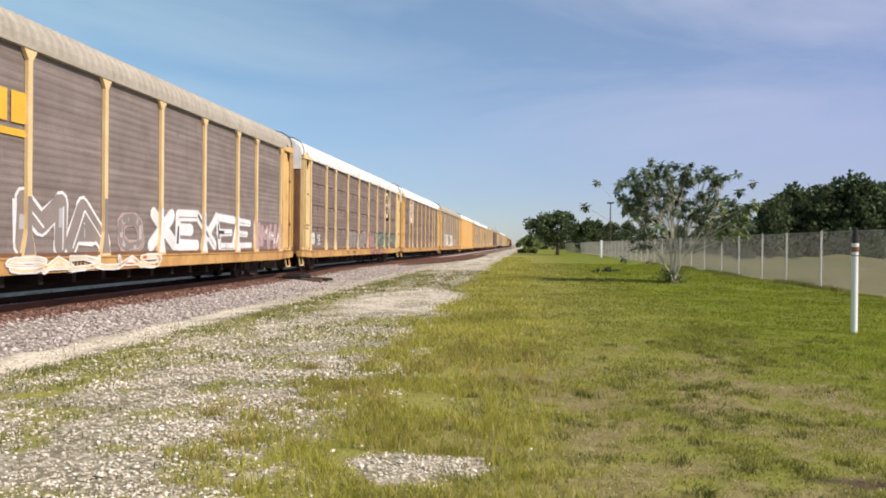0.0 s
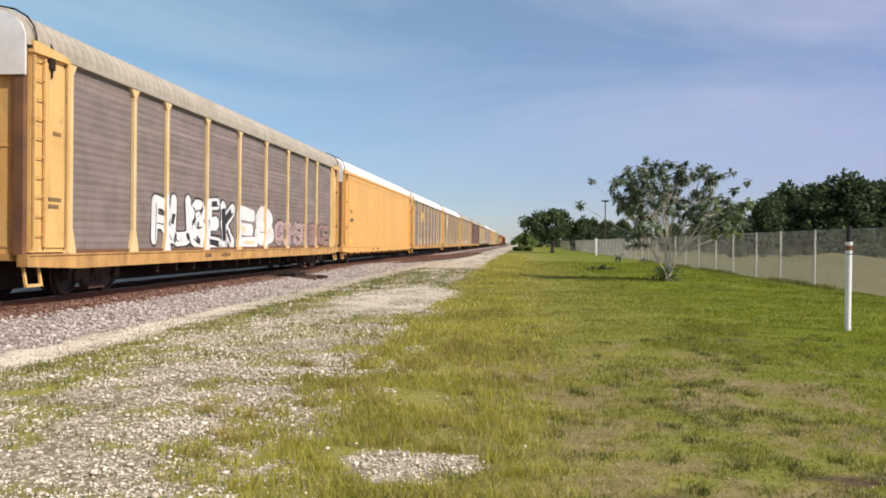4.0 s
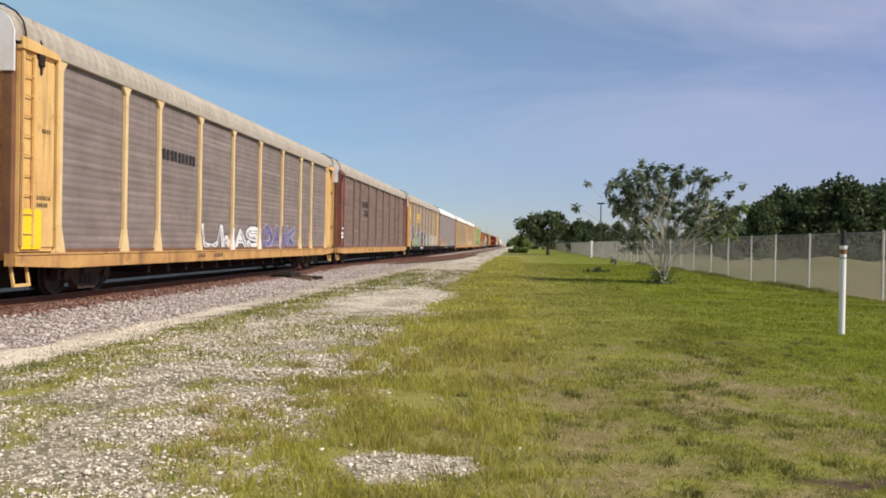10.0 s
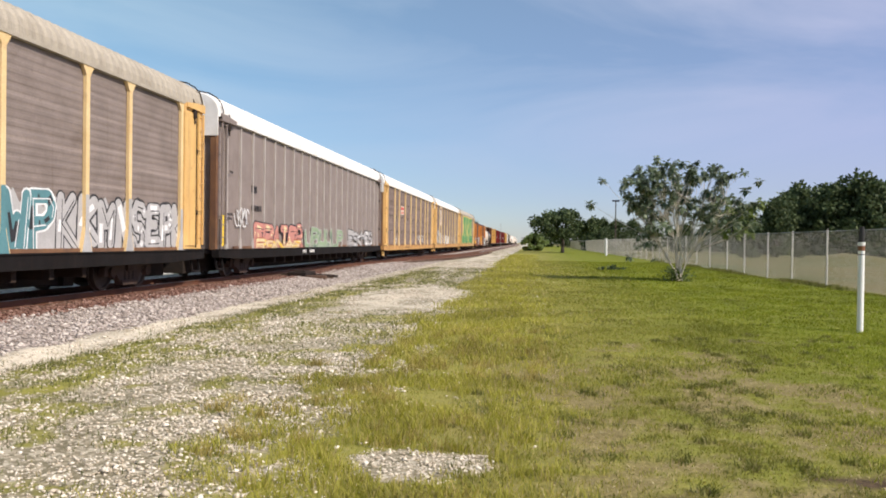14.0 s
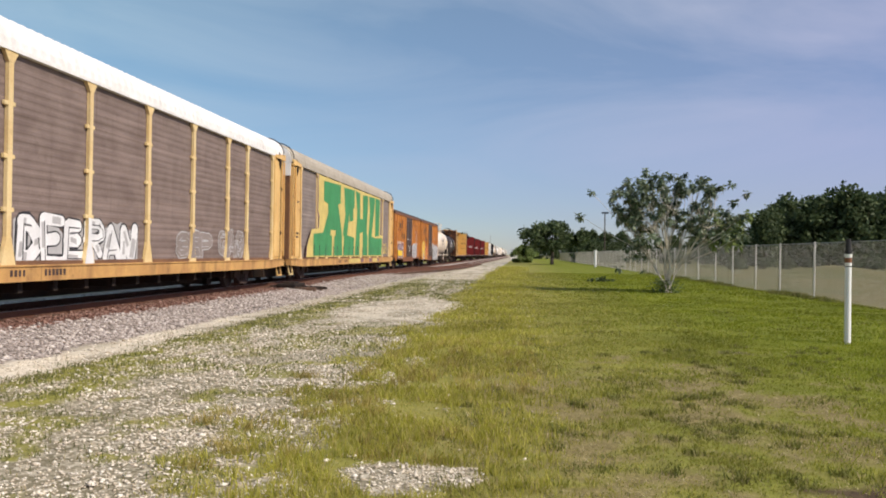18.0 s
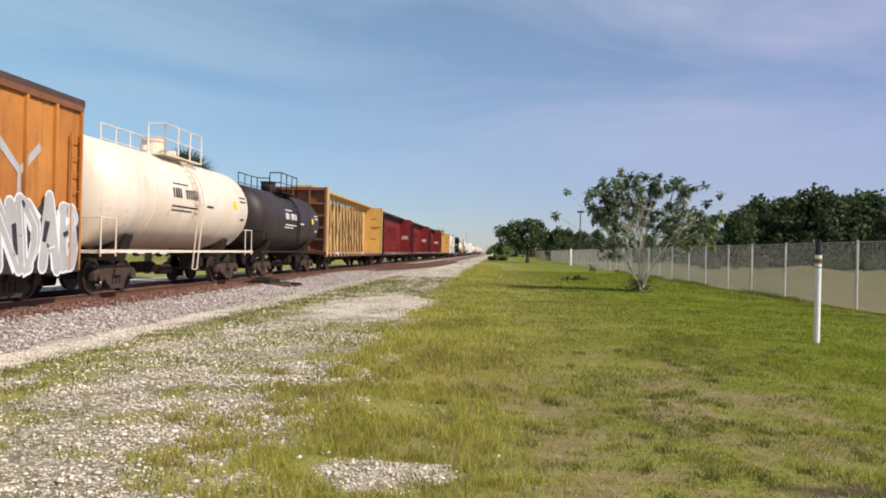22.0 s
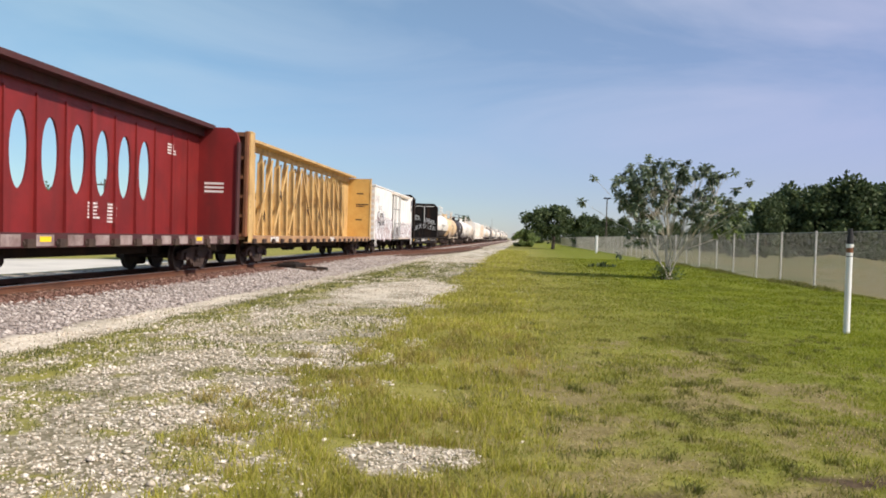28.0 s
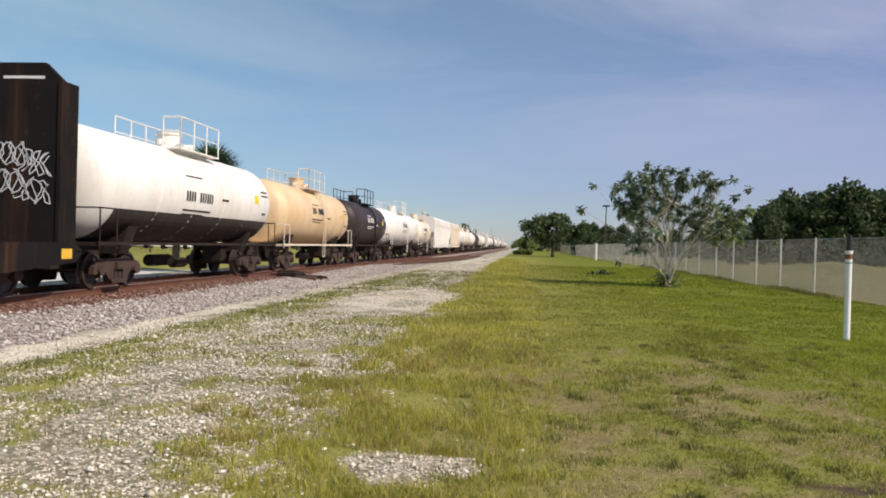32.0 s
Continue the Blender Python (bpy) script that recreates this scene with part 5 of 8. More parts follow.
    marking(c, "number", BLACK_PAINT, text_bars(-11.5, 2.95, 4, 0.09, 0.2, 0.05, random.Random(4)) + text_bars(-11.5, 2.45, 6, 0.09, 0.2, 0.05, random.Random(5)), 1.556)
    marking(c, "reflector", SIGN_YELLOW, [(-11.5, -10.9, 1.25, 1.4)], 1.556)
    c = autorack(5, GREY_SIDE, POST_YELLOW, WHITE_ROOF, YELLOW, YELLOW, "clean grey panelled autorack with golden block marking", seams=True)
    gold_logo(c)
    c = autorack(6, BROWN_SIDE, PALE_YELLOW, WHITE_ROOF, YELLOW, PALE_YELLOW, "brown panelled autorack with a faded shield and pale tags", seams=True, clips=True, logo="shield")
    yellow_panel(c, -9.02, -7.28, 3.14, 5.15); shield(c, -8.15, 4.25, 1.1, 1.6, 1.502, True)
    graffiti(c, -11.2, -7.6, 1.1, 2.3, 3, "grime", "silver", "mauve", 61); graffiti(c, -3.6, -0.2, 1.15, 1.9, 4, "grime", "silver", "grime", 62)
    tag(c, -13.2, -12.2, 1.4, 2.2, "rust", 63)
    c = autorack(7, GREY_SIDE, POST_YELLOW, GREY_ROOF, YELLOW, YELLOW, "grey enclosed autorack with a bright yellow end sign")
    marking(c, "name_bars", BLACK_PAINT, text_bars(-6.9, 3.6, 9, 0.2, 0.3, 0.06, random.Random(7)), 1.512)
    marking(c, "end_sign", SIGN_YELLOW, [(-13.38, -12.7, 1.08, 1.9)], SIDE + 0.04, "bright yellow end sign")
    graffiti(c, -3.9, 1.6, 0.98, 1.85, 4, "white", "black", "silver", 71, word="UWAS"); graffiti(c, 2.2, 6.4, 1.0, 1.95, 4, "violet", "silver", "navy", 72, word="DANK")
    c = autorack(8, UMBER_SIDE, paint("brown posts", (0.20, 0.138, 0.115), (0.16, 0.105, 0.09), 0.6), GREY_ROOF, MAROON, YELLOW, "brown autorack with maroon ends and yellow sill", clips=True)
    marking(c, "name_bars", BLACK_PAINT, [(-6.5, -5.2, 3.62 + 0.13 * i, 3.69 + 0.13 * i) for i in range(3)] + [(-5.0, -4.7, 3.6, 4.0), (-4.55, -4.25, 3.6, 4.0)] + [(-5.6, -4.2, 3.05, 3.2), (-5.6, -4.2, 3.28, 3.4)], 1.512)
    marking(c, "end_label", WHITE_PAINT, [(-12.7, -12.1, 1.75, 1.87), (-12.7, -12.1, 1.55, 1.67), (-12.6, -12.2, 2.05, 2.14)], SIDE + 0.04)
    c = autorack(9, GREY_SIDE, POST_YELLOW, GREY_ROOF, YELLOW, BLACK, "grey autorack with huge blue and white graffiti")
    gold_logo(c)
    graffiti(c, -11.7, -6.4, 1.0, 2.9, 5, "navy", "white", "silver", 91, label="tall navy sprayed letter edged white", word="OUNAAH", back="black")
    graffiti(c, -10.9, -9.3, 1.05, 1.75, 2, "cream", "black", "white", 92, x=SIDE + 0.04)
    graffiti(c, -6.2, -4.3, 1.0, 2.4, 1, "violet", "silver", "white", 93)
    graffiti(c, -4.2, 0.6, 1.0, 2.5, 4, "navy", "white", "teal", 94, word="NGOB", back="black"); graffiti(c, -9.4, -5.4, 1.0, 2.05, 4, "sage", "black", "white", 98, x=SIDE + 0.036, ragged=0.5, word="SABR")
    graffiti(c, 0.8, 6.0, 1.0, 2.3, 7, "teal", "white", "black", 95, back="silver")
    graffiti(c, 6.2, 12.4, 1.0, 2.3, 8, "silver", "black", "white", 96, back="silver"); marking(c, "sill_number", WHITE_PAINT, text_bars(-4.6, 0.76, 9, 0.15, 0.2, 0.07, random.Random(97)), SIDE + 0.08); marking(c, "end_sign", SIGN_YELLOW, [(-12.75, -12.15, 3.6, 4.2)], SIDE + 0.04, "bright yellow end sign")
    marking(c, "reflector", SIGN_YELLOW, [(-12.4, -11.9, 0.8, 0.98)], SIDE + 0.08)
    c = autorack(10, DARK_SIDE, TAUPE, WHITE_ROOF, DARK_SIDE, BLACK, "taupe autorack with close thin posts and coloured graffiti", narrow=True)
    marking(c, "number", BLACK_PAINT, text_bars(-10.4, 3.0, 3, 0.14, 0.25, 0.06, random.Random(8)) + text_bars(-10.4, 2.35, 6, 0.12, 0.2, 0.06, random.Random(9)), 1.51)
    graffiti(c, -10.2, -4.2, 0.85, 1.95, 5, "pink", "black", "cream", 101, x=1.55, label="red sprayed letter edged black", word="ERATER")
    graffiti(c, -10.0, -4.4, 0.85, 1.35, 5, "cream", "rust", "yellow", 102, x=1.56, word="RRNAE")
    graffiti(c, -3.8, 3.2, 0.9, 1.9, 6, "sage", "silver", "moss", 103, x=1.55); graffiti(c, 4.6, 10.8, 1.0, 1.9, 6, "silver", "black", "white", 104, x=1.55, word="ESKMES")
    tag(c, -12.0, -10.8, 1.7, 2.4, "white", 105, x=1.55)
    marking(c, "edge_stripe", SIGN_YELLOW, [(-13.3, -13.15, 1.1, 2.1)], SIDE + 0.04)
    c = autorack(11, BROWN_SIDE, POST_YELLOW, WHITE_ROOF, YELLOW, YELLOW, "brown-grey panelled autorack with clean yellow posts", seams=True, clips=True)
    marking(c, "logo_panel", FADED, [(-6.3, -4.9, 3.35, 4.0)], 1.512, "faded cream marking panel")
    marking(c, "logo_bars", RED_PAINT, [(-6.2, -5.0, 3.72, 3.92), (-6.1, -5.1, 3.45, 3.55)], 1.517)
    tag(c, 3.4, 6.5, 1.2, 1.9, "white", 111); tag(c, -8.8, -8.0, 1.1, 1.7, "white", 112, thick=0.03)
    c = autorack(12, BROWN_SIDE, PALE_YELLOW, WHITE_ROOF, YELLOW, YELLOW, "brown-grey autorack with a striped shield and white graffiti", clips=True, logo="shield")
    yellow_panel(c, -9.02, -7.28, 3.05, 5.15, 1.515); shield(c, -8.15, 4.1, 1.15, 1.7, 1.517)
    graffiti(c, -12.1, -9.0, 1.02, 2.5, 2, "silver", "black", "white", 121, word="AD"); graffiti(c, -8.9, -7.3, 1.02, 2.2, 2, "silver", "white", "mauve", 122, word="NU")
    graffiti(c, -6.6, -4.6, 1.15, 2.0, 3, "dusk", "white", "black", 123, word="WES"); graffiti(c, -4.0, 0.9, 0.96, 2.05, 5, "white", "black", "silver", 124, word="DEERAN", back="silver", label="white bubble letter with black lines")
    graffiti(c, 3.4, 5.9, 1.1, 1.9, 3, "grime", "silver", "grime", 125); graffiti(c, 6.6, 8.9, 1.1, 2.0, 3, "grime", "silver", "silver", 126)
    c = autorack(13, GREY_SIDE, POST_YELLOW, GREY_ROOF, YELLOW, PALE_YELLOW, "grey autorack covered by a huge green and yellow piece")
    green_piece(c)


def green_piece(car):
    """The wall-high green letters on a yellow ground, with stepped edges."""
    x = SIDE + 0.045
    ground = [(-11.1, 1.08), (-11.0, 1.6), (-10.2, 2.4), (-8.9, 2.5), (-8.8, 3.1), (-9.05, 3.3), (-9.05, 5.12), (7.9, 5.12), (7.9, 2.6), (9.0, 2.5), (8.8, 1.08)]
    bm = bmesh.new(); bm.faces.new([bm.verts.new((x - 0.003, p + (0.2 if p > 6 else -0.12), q - (0.06 if 1.1 < q < 4 else 0))) for p, q in ground])
    part("graffiti_shadow", bm, SPRAY["mauve"], car, "dark sprayed edge")
    bm = bmesh.new(); bm.faces.new([bm.verts.new((x, *p)) for p in ground])
    part("graffiti_ground", bm, SPRAY["lime"], car, "yellow sprayed ground")
    polys = [
        # stepped foot and pointed letter
        [(-8.0, 4.9), (-4.3, 5.0), (-4.3, 4.0), (-4.9, 3.9), (-4.1, 2.7), (-3.9, 2.2), (-3.8, 1.15), (-5.7, 1.15), (-5.7, 2.2), (-5.4, 2.2), (-5.4, 2.5), (-6.5, 2.5), (-6.5, 2.2), (-6.2, 2.2), (-6.2, 1.15), (-9.9, 1.15), (-9.9, 2.2), (-8.1, 2.3), (-7.1, 3.3), (-7.1, 3.8), (-8.0, 3.9)],
        # rounded letter open to one side
        [(-3.5, 4.95), (-0.7, 5.0), (-0.7, 4.0), (-1.0, 3.9), (-1.0, 3.2), (-2.0, 3.1), (-2.1, 3.6), (-2.6, 2.3), (-0.7, 2.2), (-0.9, 1.15), (-3.5, 1.15), (-3.4, 2.2), (-3.7, 2.3), (-3.1, 3.5), (-3.3, 3.9)],
        # two uprights and a bar
        [(-0.4, 5.0), (0.9, 4.95), (1.0, 3.4), (1.8, 3.4), (1.8, 4.9), (3.4, 4.95), (3.3, 3.9), (3.1, 2.5), (3.4, 2.4), (3.4, 1.15), (1.9, 1.15), (1.8, 2.6), (0.9, 2.5), (0.9, 1.15), (-0.5, 1.15), (-0.2, 2.3), (0.1, 3.8)],
        # closing letter with a foot
        [(3.8, 4.95), (5.8, 5.0), (5.8, 4.7), (4.8, 2.4), (6.1, 2.3), (8.7, 2.35), (8.5, 1.15), (3.7, 1.15), (3.7, 2.4), (4.1, 3.9)],
        [(6.0, 5.0), (7.7, 5.0), (7.5, 2.5), (6.05, 2.4)]]
    for p in polys:
        bm = bmesh.new(); bm.faces.new([bm.verts.new((x + 0.006, *q)) for q in p])
        part("graffiti_letter", bm, SPRAY["green"], car, "tall green block letter")
    bm = bmesh.new()
    rng = random.Random(77)
    for i in range(14):
        y = -10.0 + i * 1.3 + rng.uniform(-0.3, 0.3)
        slab(bm, [(y, 1.08), (y + 0.08, 1.08), (y + 0.14, 1.75), (y + 0.02, 1.6)], x + 0.008, x + 0.01)
    part("graffiti_strokes", bm, SPRAY["black"], car)
    tag(car, 9.3, 11.3, 1.2, 2.1, "lime", 131, thick=0.09)
    marking(car, "sprayed_patch", SPRAY["lime"], [(-2.0, 1.2, 0.72, 0.98), (5.3, 6.9, 0.72, 0.98)], SIDE + 0.054)
    marking(car, "sprayed_patch", SPRAY["mauve"], [(1.4, 2.2, 0.74, 0.96), (4.0, 5.1, 0.72, 0.98), (7.0, 7.5, 0.72, 0.98)], SIDE + 0.054)


def boxcar(y0, y1, label, seed):
    car = tagged(new("boxcar"), label, "rail car", "freight train")
    TRAIN.append((car, (y0 + y1) / 2))
    h = (y1 - y0) / 2 - 0.45
    bm = bmesh.new()
    box(bm, -1.5, 1.46, -h, h, 0.95, 4.62)
    part("body", bm, BOX_ORANGE, car)
    bm = bmesh.new()
    plate(bm, [(-1.56, 4.58), (1.53, 4.58), (1.53, 4.75), (0.8, 4.88), (0, 4.92), (-0.8, 4.88), (-1.56, 4.75)], -h - 0.05, h + 0.05)
    part("roof", bm, DOOR_BROWN, car)
    bm = bmesh.new(); box(bm, 1.40, 1.53, -h, h, 0.82, 0.98); box(bm, -1.53, -1.4, -h, h, 0.82, 0.98); box(bm, -1.4, 1.4, -h, h, 0.84, 0.95)
    slab(bm, [(-3.4, 0.84), (-2.9, 0.6), (2.9, 0.6), (3.4, 0.84)], 1.36, 1.5)
    part("sill", bm, BOX_RUST, car)
    bm = bmesh.new(); box(bm, 1.44, 1.535, -h, h, 4.46, 4.6); part("top_chord", bm, BOX_RUST, car)
    d0, d1 = -h * 0.15, h * 0.27
    ribs = [-h + 0.06] + [-h + 0.06 + (d0 + h) * k / 6 for k in range(1, 6)] + [d1 + (h - d1) * k / 5 for k in range(1, 5)] + [h - 0.06]
    for y in ribs:
        shared("rib", made("box_rib", lambda bm: plate(bm, [(1.46, 0.98), (1.535, 0.98), (1.535, 4.46), (1.46, 4.46)], -0.045, 0.045), BOX_ORANGE), car, pose(0, y, 0))
    door = shared("door", made(("box_door", round(d1 - d0, 2)), corrugated(d1 - d0, 3.6, 0.3, 0.025), DOOR_BROWN), car, pose(1.49, (d0 + d1) / 2, 2.78), "dark brown sliding door")
    bm = bmesh.new(); tube(bm, (0.07, -0.4, -1.6), (0.07, -0.4, 1.5), 0.02, n=6); tube(bm, (0.07, 0.5, -1.6), (0.07, 0.5, 1.5), 0.02, n=6)
    part("lock_rods", bm, DOOR_BROWN, door)
    for s in (-1, 1):
        bm = bmesh.new()
        for k in range(9):
            z = 1.15 + k * 0.4
            box(bm, -1.4, 1.4, s * h - 0.02, s * h + 0.09, z - 0.09, z + 0.09)
        part("end_ribs", bm, BOX_ORANGE, car)
        bm = bmesh.new(); box(bm, -1.45, 1.44, min(s * h, s * (h + 0.015)), max(s * h, s * (h + 0.015)), 0.98, 4.55); part("end_sheet", bm, RUST_AND_SHADE, car)
        shared("ladder", made("box_ladder", ladder_mesh(3.2 if s < 0 else 1.2), BOX_ORANGE), car, pose(1.53, s * (h - 0.35), 0.7))
    running_gear(car, h + 0.4, h - 2.0, 0.85)
    rng = random.Random(seed)
    marking(car, "marking_bars", BLACK_PAINT, [(-5.6, -5.2, 3.4, 4.0), (-5.0, -4.4, 3.4, 3.8), (-4.2, -4.0, 3.45, 3.95), (-3.8, -3.5, 3.4, 4.1), (-4.2, -3.8, 2.6, 3.2), (-3.5, -3.0, 2.55, 3.0), (-2.8, -2.3, 2.5, 2.95), (-5.9, -3.9, 3.22, 3.28), (-6.0, -5.2, 2.6, 2.66)], 1.47, "blocky dark marking bars")
    marking(car, "number", WHITE_PAINT, text_bars(-5.9, 2.05, 5, 0.2, 0.26, 0.12, rng) + text_bars(-5.9, 1.7, 6, 0.18, 0.26, 0.1, rng), 1.47)
    marking(car, "door_labels", WHITE_PAINT, [(d0 + 0.4, d0 + 0.9, 2.5, 2.58), (d0 + 1.6, d0 + 1.9, 2.45, 2.55), (d0 + 1.0, d0 + 1.9, 1.9, 1.97), (d0 + 1.2, d0 + 1.9, 1.7, 1.77), (d0 + 1.2, d0 + 1.9, 1.5, 1.57)], 1.545)
    return car, h


def lettering(car, words, y, z, size, mat, x):
    """Painted words in the built-in typeface on the side of a car."""
    curve = bpy.data.curves.new("lettering", "FONT")
    curve.body, curve.size = words, size
    ob = bpy.data.objects.new("lettering", curve)
    me = bpy.data.meshes.new_from_object(ob)
    bpy.data.objects.remove(ob); bpy.data.curves.remove(curve)
    me.transform(Matrix(((0, 0, 1, x), (1, 0, 0, y), (0, 1, 0, z), (0, 0, 0, 1))))
    me.materials.clear(); me.materials.append(mat)
    return shared("lettering", me, car)


def build_boxcars():
    c, h = boxcar(368.2, 384.6, "rusty orange boxcar with dark door and graffiti", 1)
    graffiti(c, -6.2, -3.4, 0.98, 2.2, 4, "mauve", "white", "black", 141, x=1.54); marking(c, "yellow_patches", SIGN_YELLOW, [(-6.3, -5.1, 1.1, 1.55), (-4.9, -4.1, 1.1, 1.5)], 1.56)
    graffiti(c, 2.2, 5.2, 0.98, 2.2, 4, "silver", "white", "mauve", 142, x=1.54, back="mauve")
    lettering(c, "The nationwide boxcar pool", 2.35, 3.78, 0.44, DOOR_BROWN, 1.4625)
    bm = bmesh.new(); slab(bm, [(4.75, 2.2), (5.0, 2.2), (6.0, 3.45), (5.75, 3.45)], 1.471, 1.474); part("silver_stroke", bm, SPRAY["silver"], c)
    bm = bmesh.new(); slab(bm, [(5.75, 2.2), (6.05, 2.2), (5.0, 3.45), (4.7, 3.45)], 1.475, 1.478); part("pale_stroke", bm, SPRAY["blush"], c)
    c, h = boxcar(384.6, 400.97, "rusty orange boxcar with orange and white graffiti", 2)
    graffiti(c, -7.4, -4.8, 0.72, 2.5, 3, "yellow", "orange", "silver", 143, x=1.54, back="silver", label="yellow sprayed shape edged orange"); graffiti(c, -4.7, -2.6, 0.72, 2.2, 3, "orange", "mauve", "yellow", 144, x=1.555, back="yellow", label="orange sprayed shape edged white")
    graffiti(c, 2.0, 7.5, 0.68, 2.3, 7, "silver", "white", "black", 145, x=1.57, ragged=0.4, back="black")
    marking(c, "silver_stroke", SPRAY["silver"], [(5.25, 5.37, 2.2, 2.9)], 1.47)
    bm = bmesh.new(); slab(bm, [(4.4, 3.4), (4.6, 3.5), (5.35, 2.9), (5.28, 2.75)], 1.471, 1.475); slab(bm, [(6.1, 3.35), (6.0, 3.5), (5.3, 2.9), (5.38, 2.76)], 1.476, 1.48); part("silver_stroke", bm, SPRAY["silver"], c)
    bm = bmesh.new(); slab(bm, [(-6.9, 1.75), (-5.0, 1.75), (-5.0, 2.4), (-6.9, 2.4)], 1.462, 1.468); part("number_panel", bm, BLACK_PAINT, c)


def railing(bm, pts, z0, z1, r=0.022):
    for p, q in zip(pts, pts[1:]):
        tube(bm, (*p, z1), (*q, z1), r, n=6); tube(bm, (*p, (z0 + z1) / 2), (*q, (z0 + z1) / 2), r * 0.8, n=6)
    for p in pts:
        tube(bm, (*p, z0), (*p, z1), r, n=6)


def tank_car(y0, y1, label, mat, band=None, chassis=UNDER, rail=None, radius=1.42, simple=False, marks="black", seed=0, base=1.15):
    car = tagged(new("tank_car"), label, "rail car", "freight train")
    TRAIN.append((car, (y0 + y1) / 2))
    rail = rail or mat
    h = (y1 - y0) / 2 - 0.55
    zc, R = base + radius, radius
    L = h - 0.25
    prof = [(-L, 0), (-L + 0.05, 0.4 * R), (-L + 0.18, 0.72 * R), (-L + 0.42, 0.93 * R), (-L + 0.7, R)] + [(-L + 0.7 + (2 * L - 1.4) * k / 6, R) for k in range(1, 6)] + [(L - 0.7, R), (L - 0.42, 0.93 * R), (L - 0.18, 0.72 * R), (L - 0.05, 0.4 * R), (L, 0)]
    bm = bmesh.new(); lathe_y(bm, prof, 40, 0, zc)
    t = part("tank", bm, mat, car)
    for f in t.data.polygons:
        f.use_smooth = True
    for k in range(1, 5):
        y = -L + 0.7 + (2 * L - 1.4) * k / 5
        bm = bmesh.new(); lathe_y(bm, [(y - 0.03, R), (y - 0.02, R + 0.008), (y + 0.02, R + 0.008), (y + 0.03, R)], 40, 0, zc); part("weld_band", bm, mat, car)
    if band:
        # the lower half carries a dark coat
        bm = bmesh.new()
        n = 22
        rows = []
        for y in (-L + 0.72, -L * 0.5, 0, L * 0.5, L - 0.72):
            rows.append([bm.verts.new(((R + 0.006) * math.sin(a), y, zc + (R + 0.006) * math.cos(a))) for a in [radians(116 + (244 - 116) * k / n) for k in range(n + 1)]])
        for A, B in zip(rows, rows[1:]):
            for k in range(n):
                bm.faces.new((A[k], A[k + 1], B[k + 1], B[k]))
        part("dark_band", bm, band, car, "black lower half of the tank")
    # frame, saddles and walkways
    bm = bmesh.new()
    box(bm, -1.48, 1.48, -h, -h + 0.8, 1.08, 1.16); box(bm, -1.48, 1.48, h - 0.8, h, 1.08, 1.16)
    box(bm, 1.41, 1.49, -h, h, 1.10, 1.18); box(bm, -1.49, -1.41, -h, h, 1.10, 1.18)
    part("frame", bm, chassis, car)
    for s in (-1, 1):
        bm = bmesh.new()
        a = s * (h - 2.3)
        plate(bm, [(-0.9, 0.86), (0.9, 0.86), (1.15, 1.6), (0.9, 1.35), (0, 1.14), (-0.9, 1.35), (-1.15, 1.6)], a - 0.25, a + 0.25)
        part("saddle", bm, UNDER, car)
    top = zc + R
    bm = bmesh.new(); tube(bm, (0, -0.05, top - 0.1), (0, -0.05, top + 0.46), 0.36, n=20); tube(bm, (0, -0.05, top + 0.46), (0, -0.05, top + 0.52), 0.40, n=20)
    part("dome", bm, mat, car)
    bm = bmesh.new()
    for y, r, hh in ((-0.95, 0.16, 0.22), (0.85, 0.2, 0.26), (1.25, 0.1, 0.32)):
        tube(bm, (0.15, y, top - 0.05), (0.15, y, top + hh), r, n=12)
    part("valves", bm, rail, car)
    bm = bmesh.new()
    for s in (-1, 1):
        box(bm, s * 0.85 - 0.24, s * 0.85 + 0.24, -1.5, 1.5, top - 0.12, top - 0.08)
    part("platform", bm, rail, car)
    bm = bmesh.new()
    for s in (-1, 1):
        railing(bm, [(s * 1.05, -1.5), (s * 1.05, -0.5), (s * 1.05, 0.5), (s * 1.05, 1.5)], top - 0.1, top + 0.85, 0.026)
    railing(bm, [(-1.05, 1.5), (-0.4, 1.5)], top - 0.1, top + 0.85, 0.026); railing(bm, [(1.05, -1.5), (0.5, -1.5)], top - 0.1, top + 0.85, 0.026)
    part("railing", bm, rail, car)
    for s in (-1,) if band else (-1, 1):
        bm = bmesh.new()
        prev = None
        for k in range(10):
            u = k / 9
            a = radians(105 - 75 * u)
            q = (s * max((R + 0.14) * math.sin(a), 0), 0.0, zc + (R + 0.14) * math.cos(a))
            q = (s * 1.5, 0, 0.55) if k == 0 else q
            for o in (-0.2, 0.2):
                if prev:
                    bar(bm, (prev[0], o, prev[2]), (q[0], o, q[2]), 0.035)
            if prev:
                bar(bm, (prev[0], -0.2, prev[2]), (prev[0], 0.2, prev[2]), 0.028)
            prev = q
        part("ladder", bm, rail, car)
    if not simple:
        bm = bmesh.new()
        for s in (-1, 1):
            e = s * (h - 0.1)
            pts = [(1.45, e, 1.0), (1.45, e, 2.0), (1.45, e - s * 0.8, 2.0), (1.45, e - s * 0.8, 1.0)]
            for p, q in zip(pts, pts[1:]):
                tube(bm, p, q, 0.02, n=6)
            tube(bm, (1.45, e, 2.0), (-1.45, e, 2.0), 0.02, n=6)
        part("grab_rails", bm, UNDER if band else rail, car)
        rng = random.Random(seed)
        mm = BLACK_PAINT if marks == "black" else WHITE_PAINT
        drop = 0.32 if band else 0.0
        bm = bmesh.new()
        def bars(rects):
            for y0, y1, z0, z1 in rects:
                ring = [(z0 + (z1 - z0) * k / 2) for k in range(3)]
                vs = []
                for z in ring:
                    dz = z - zc
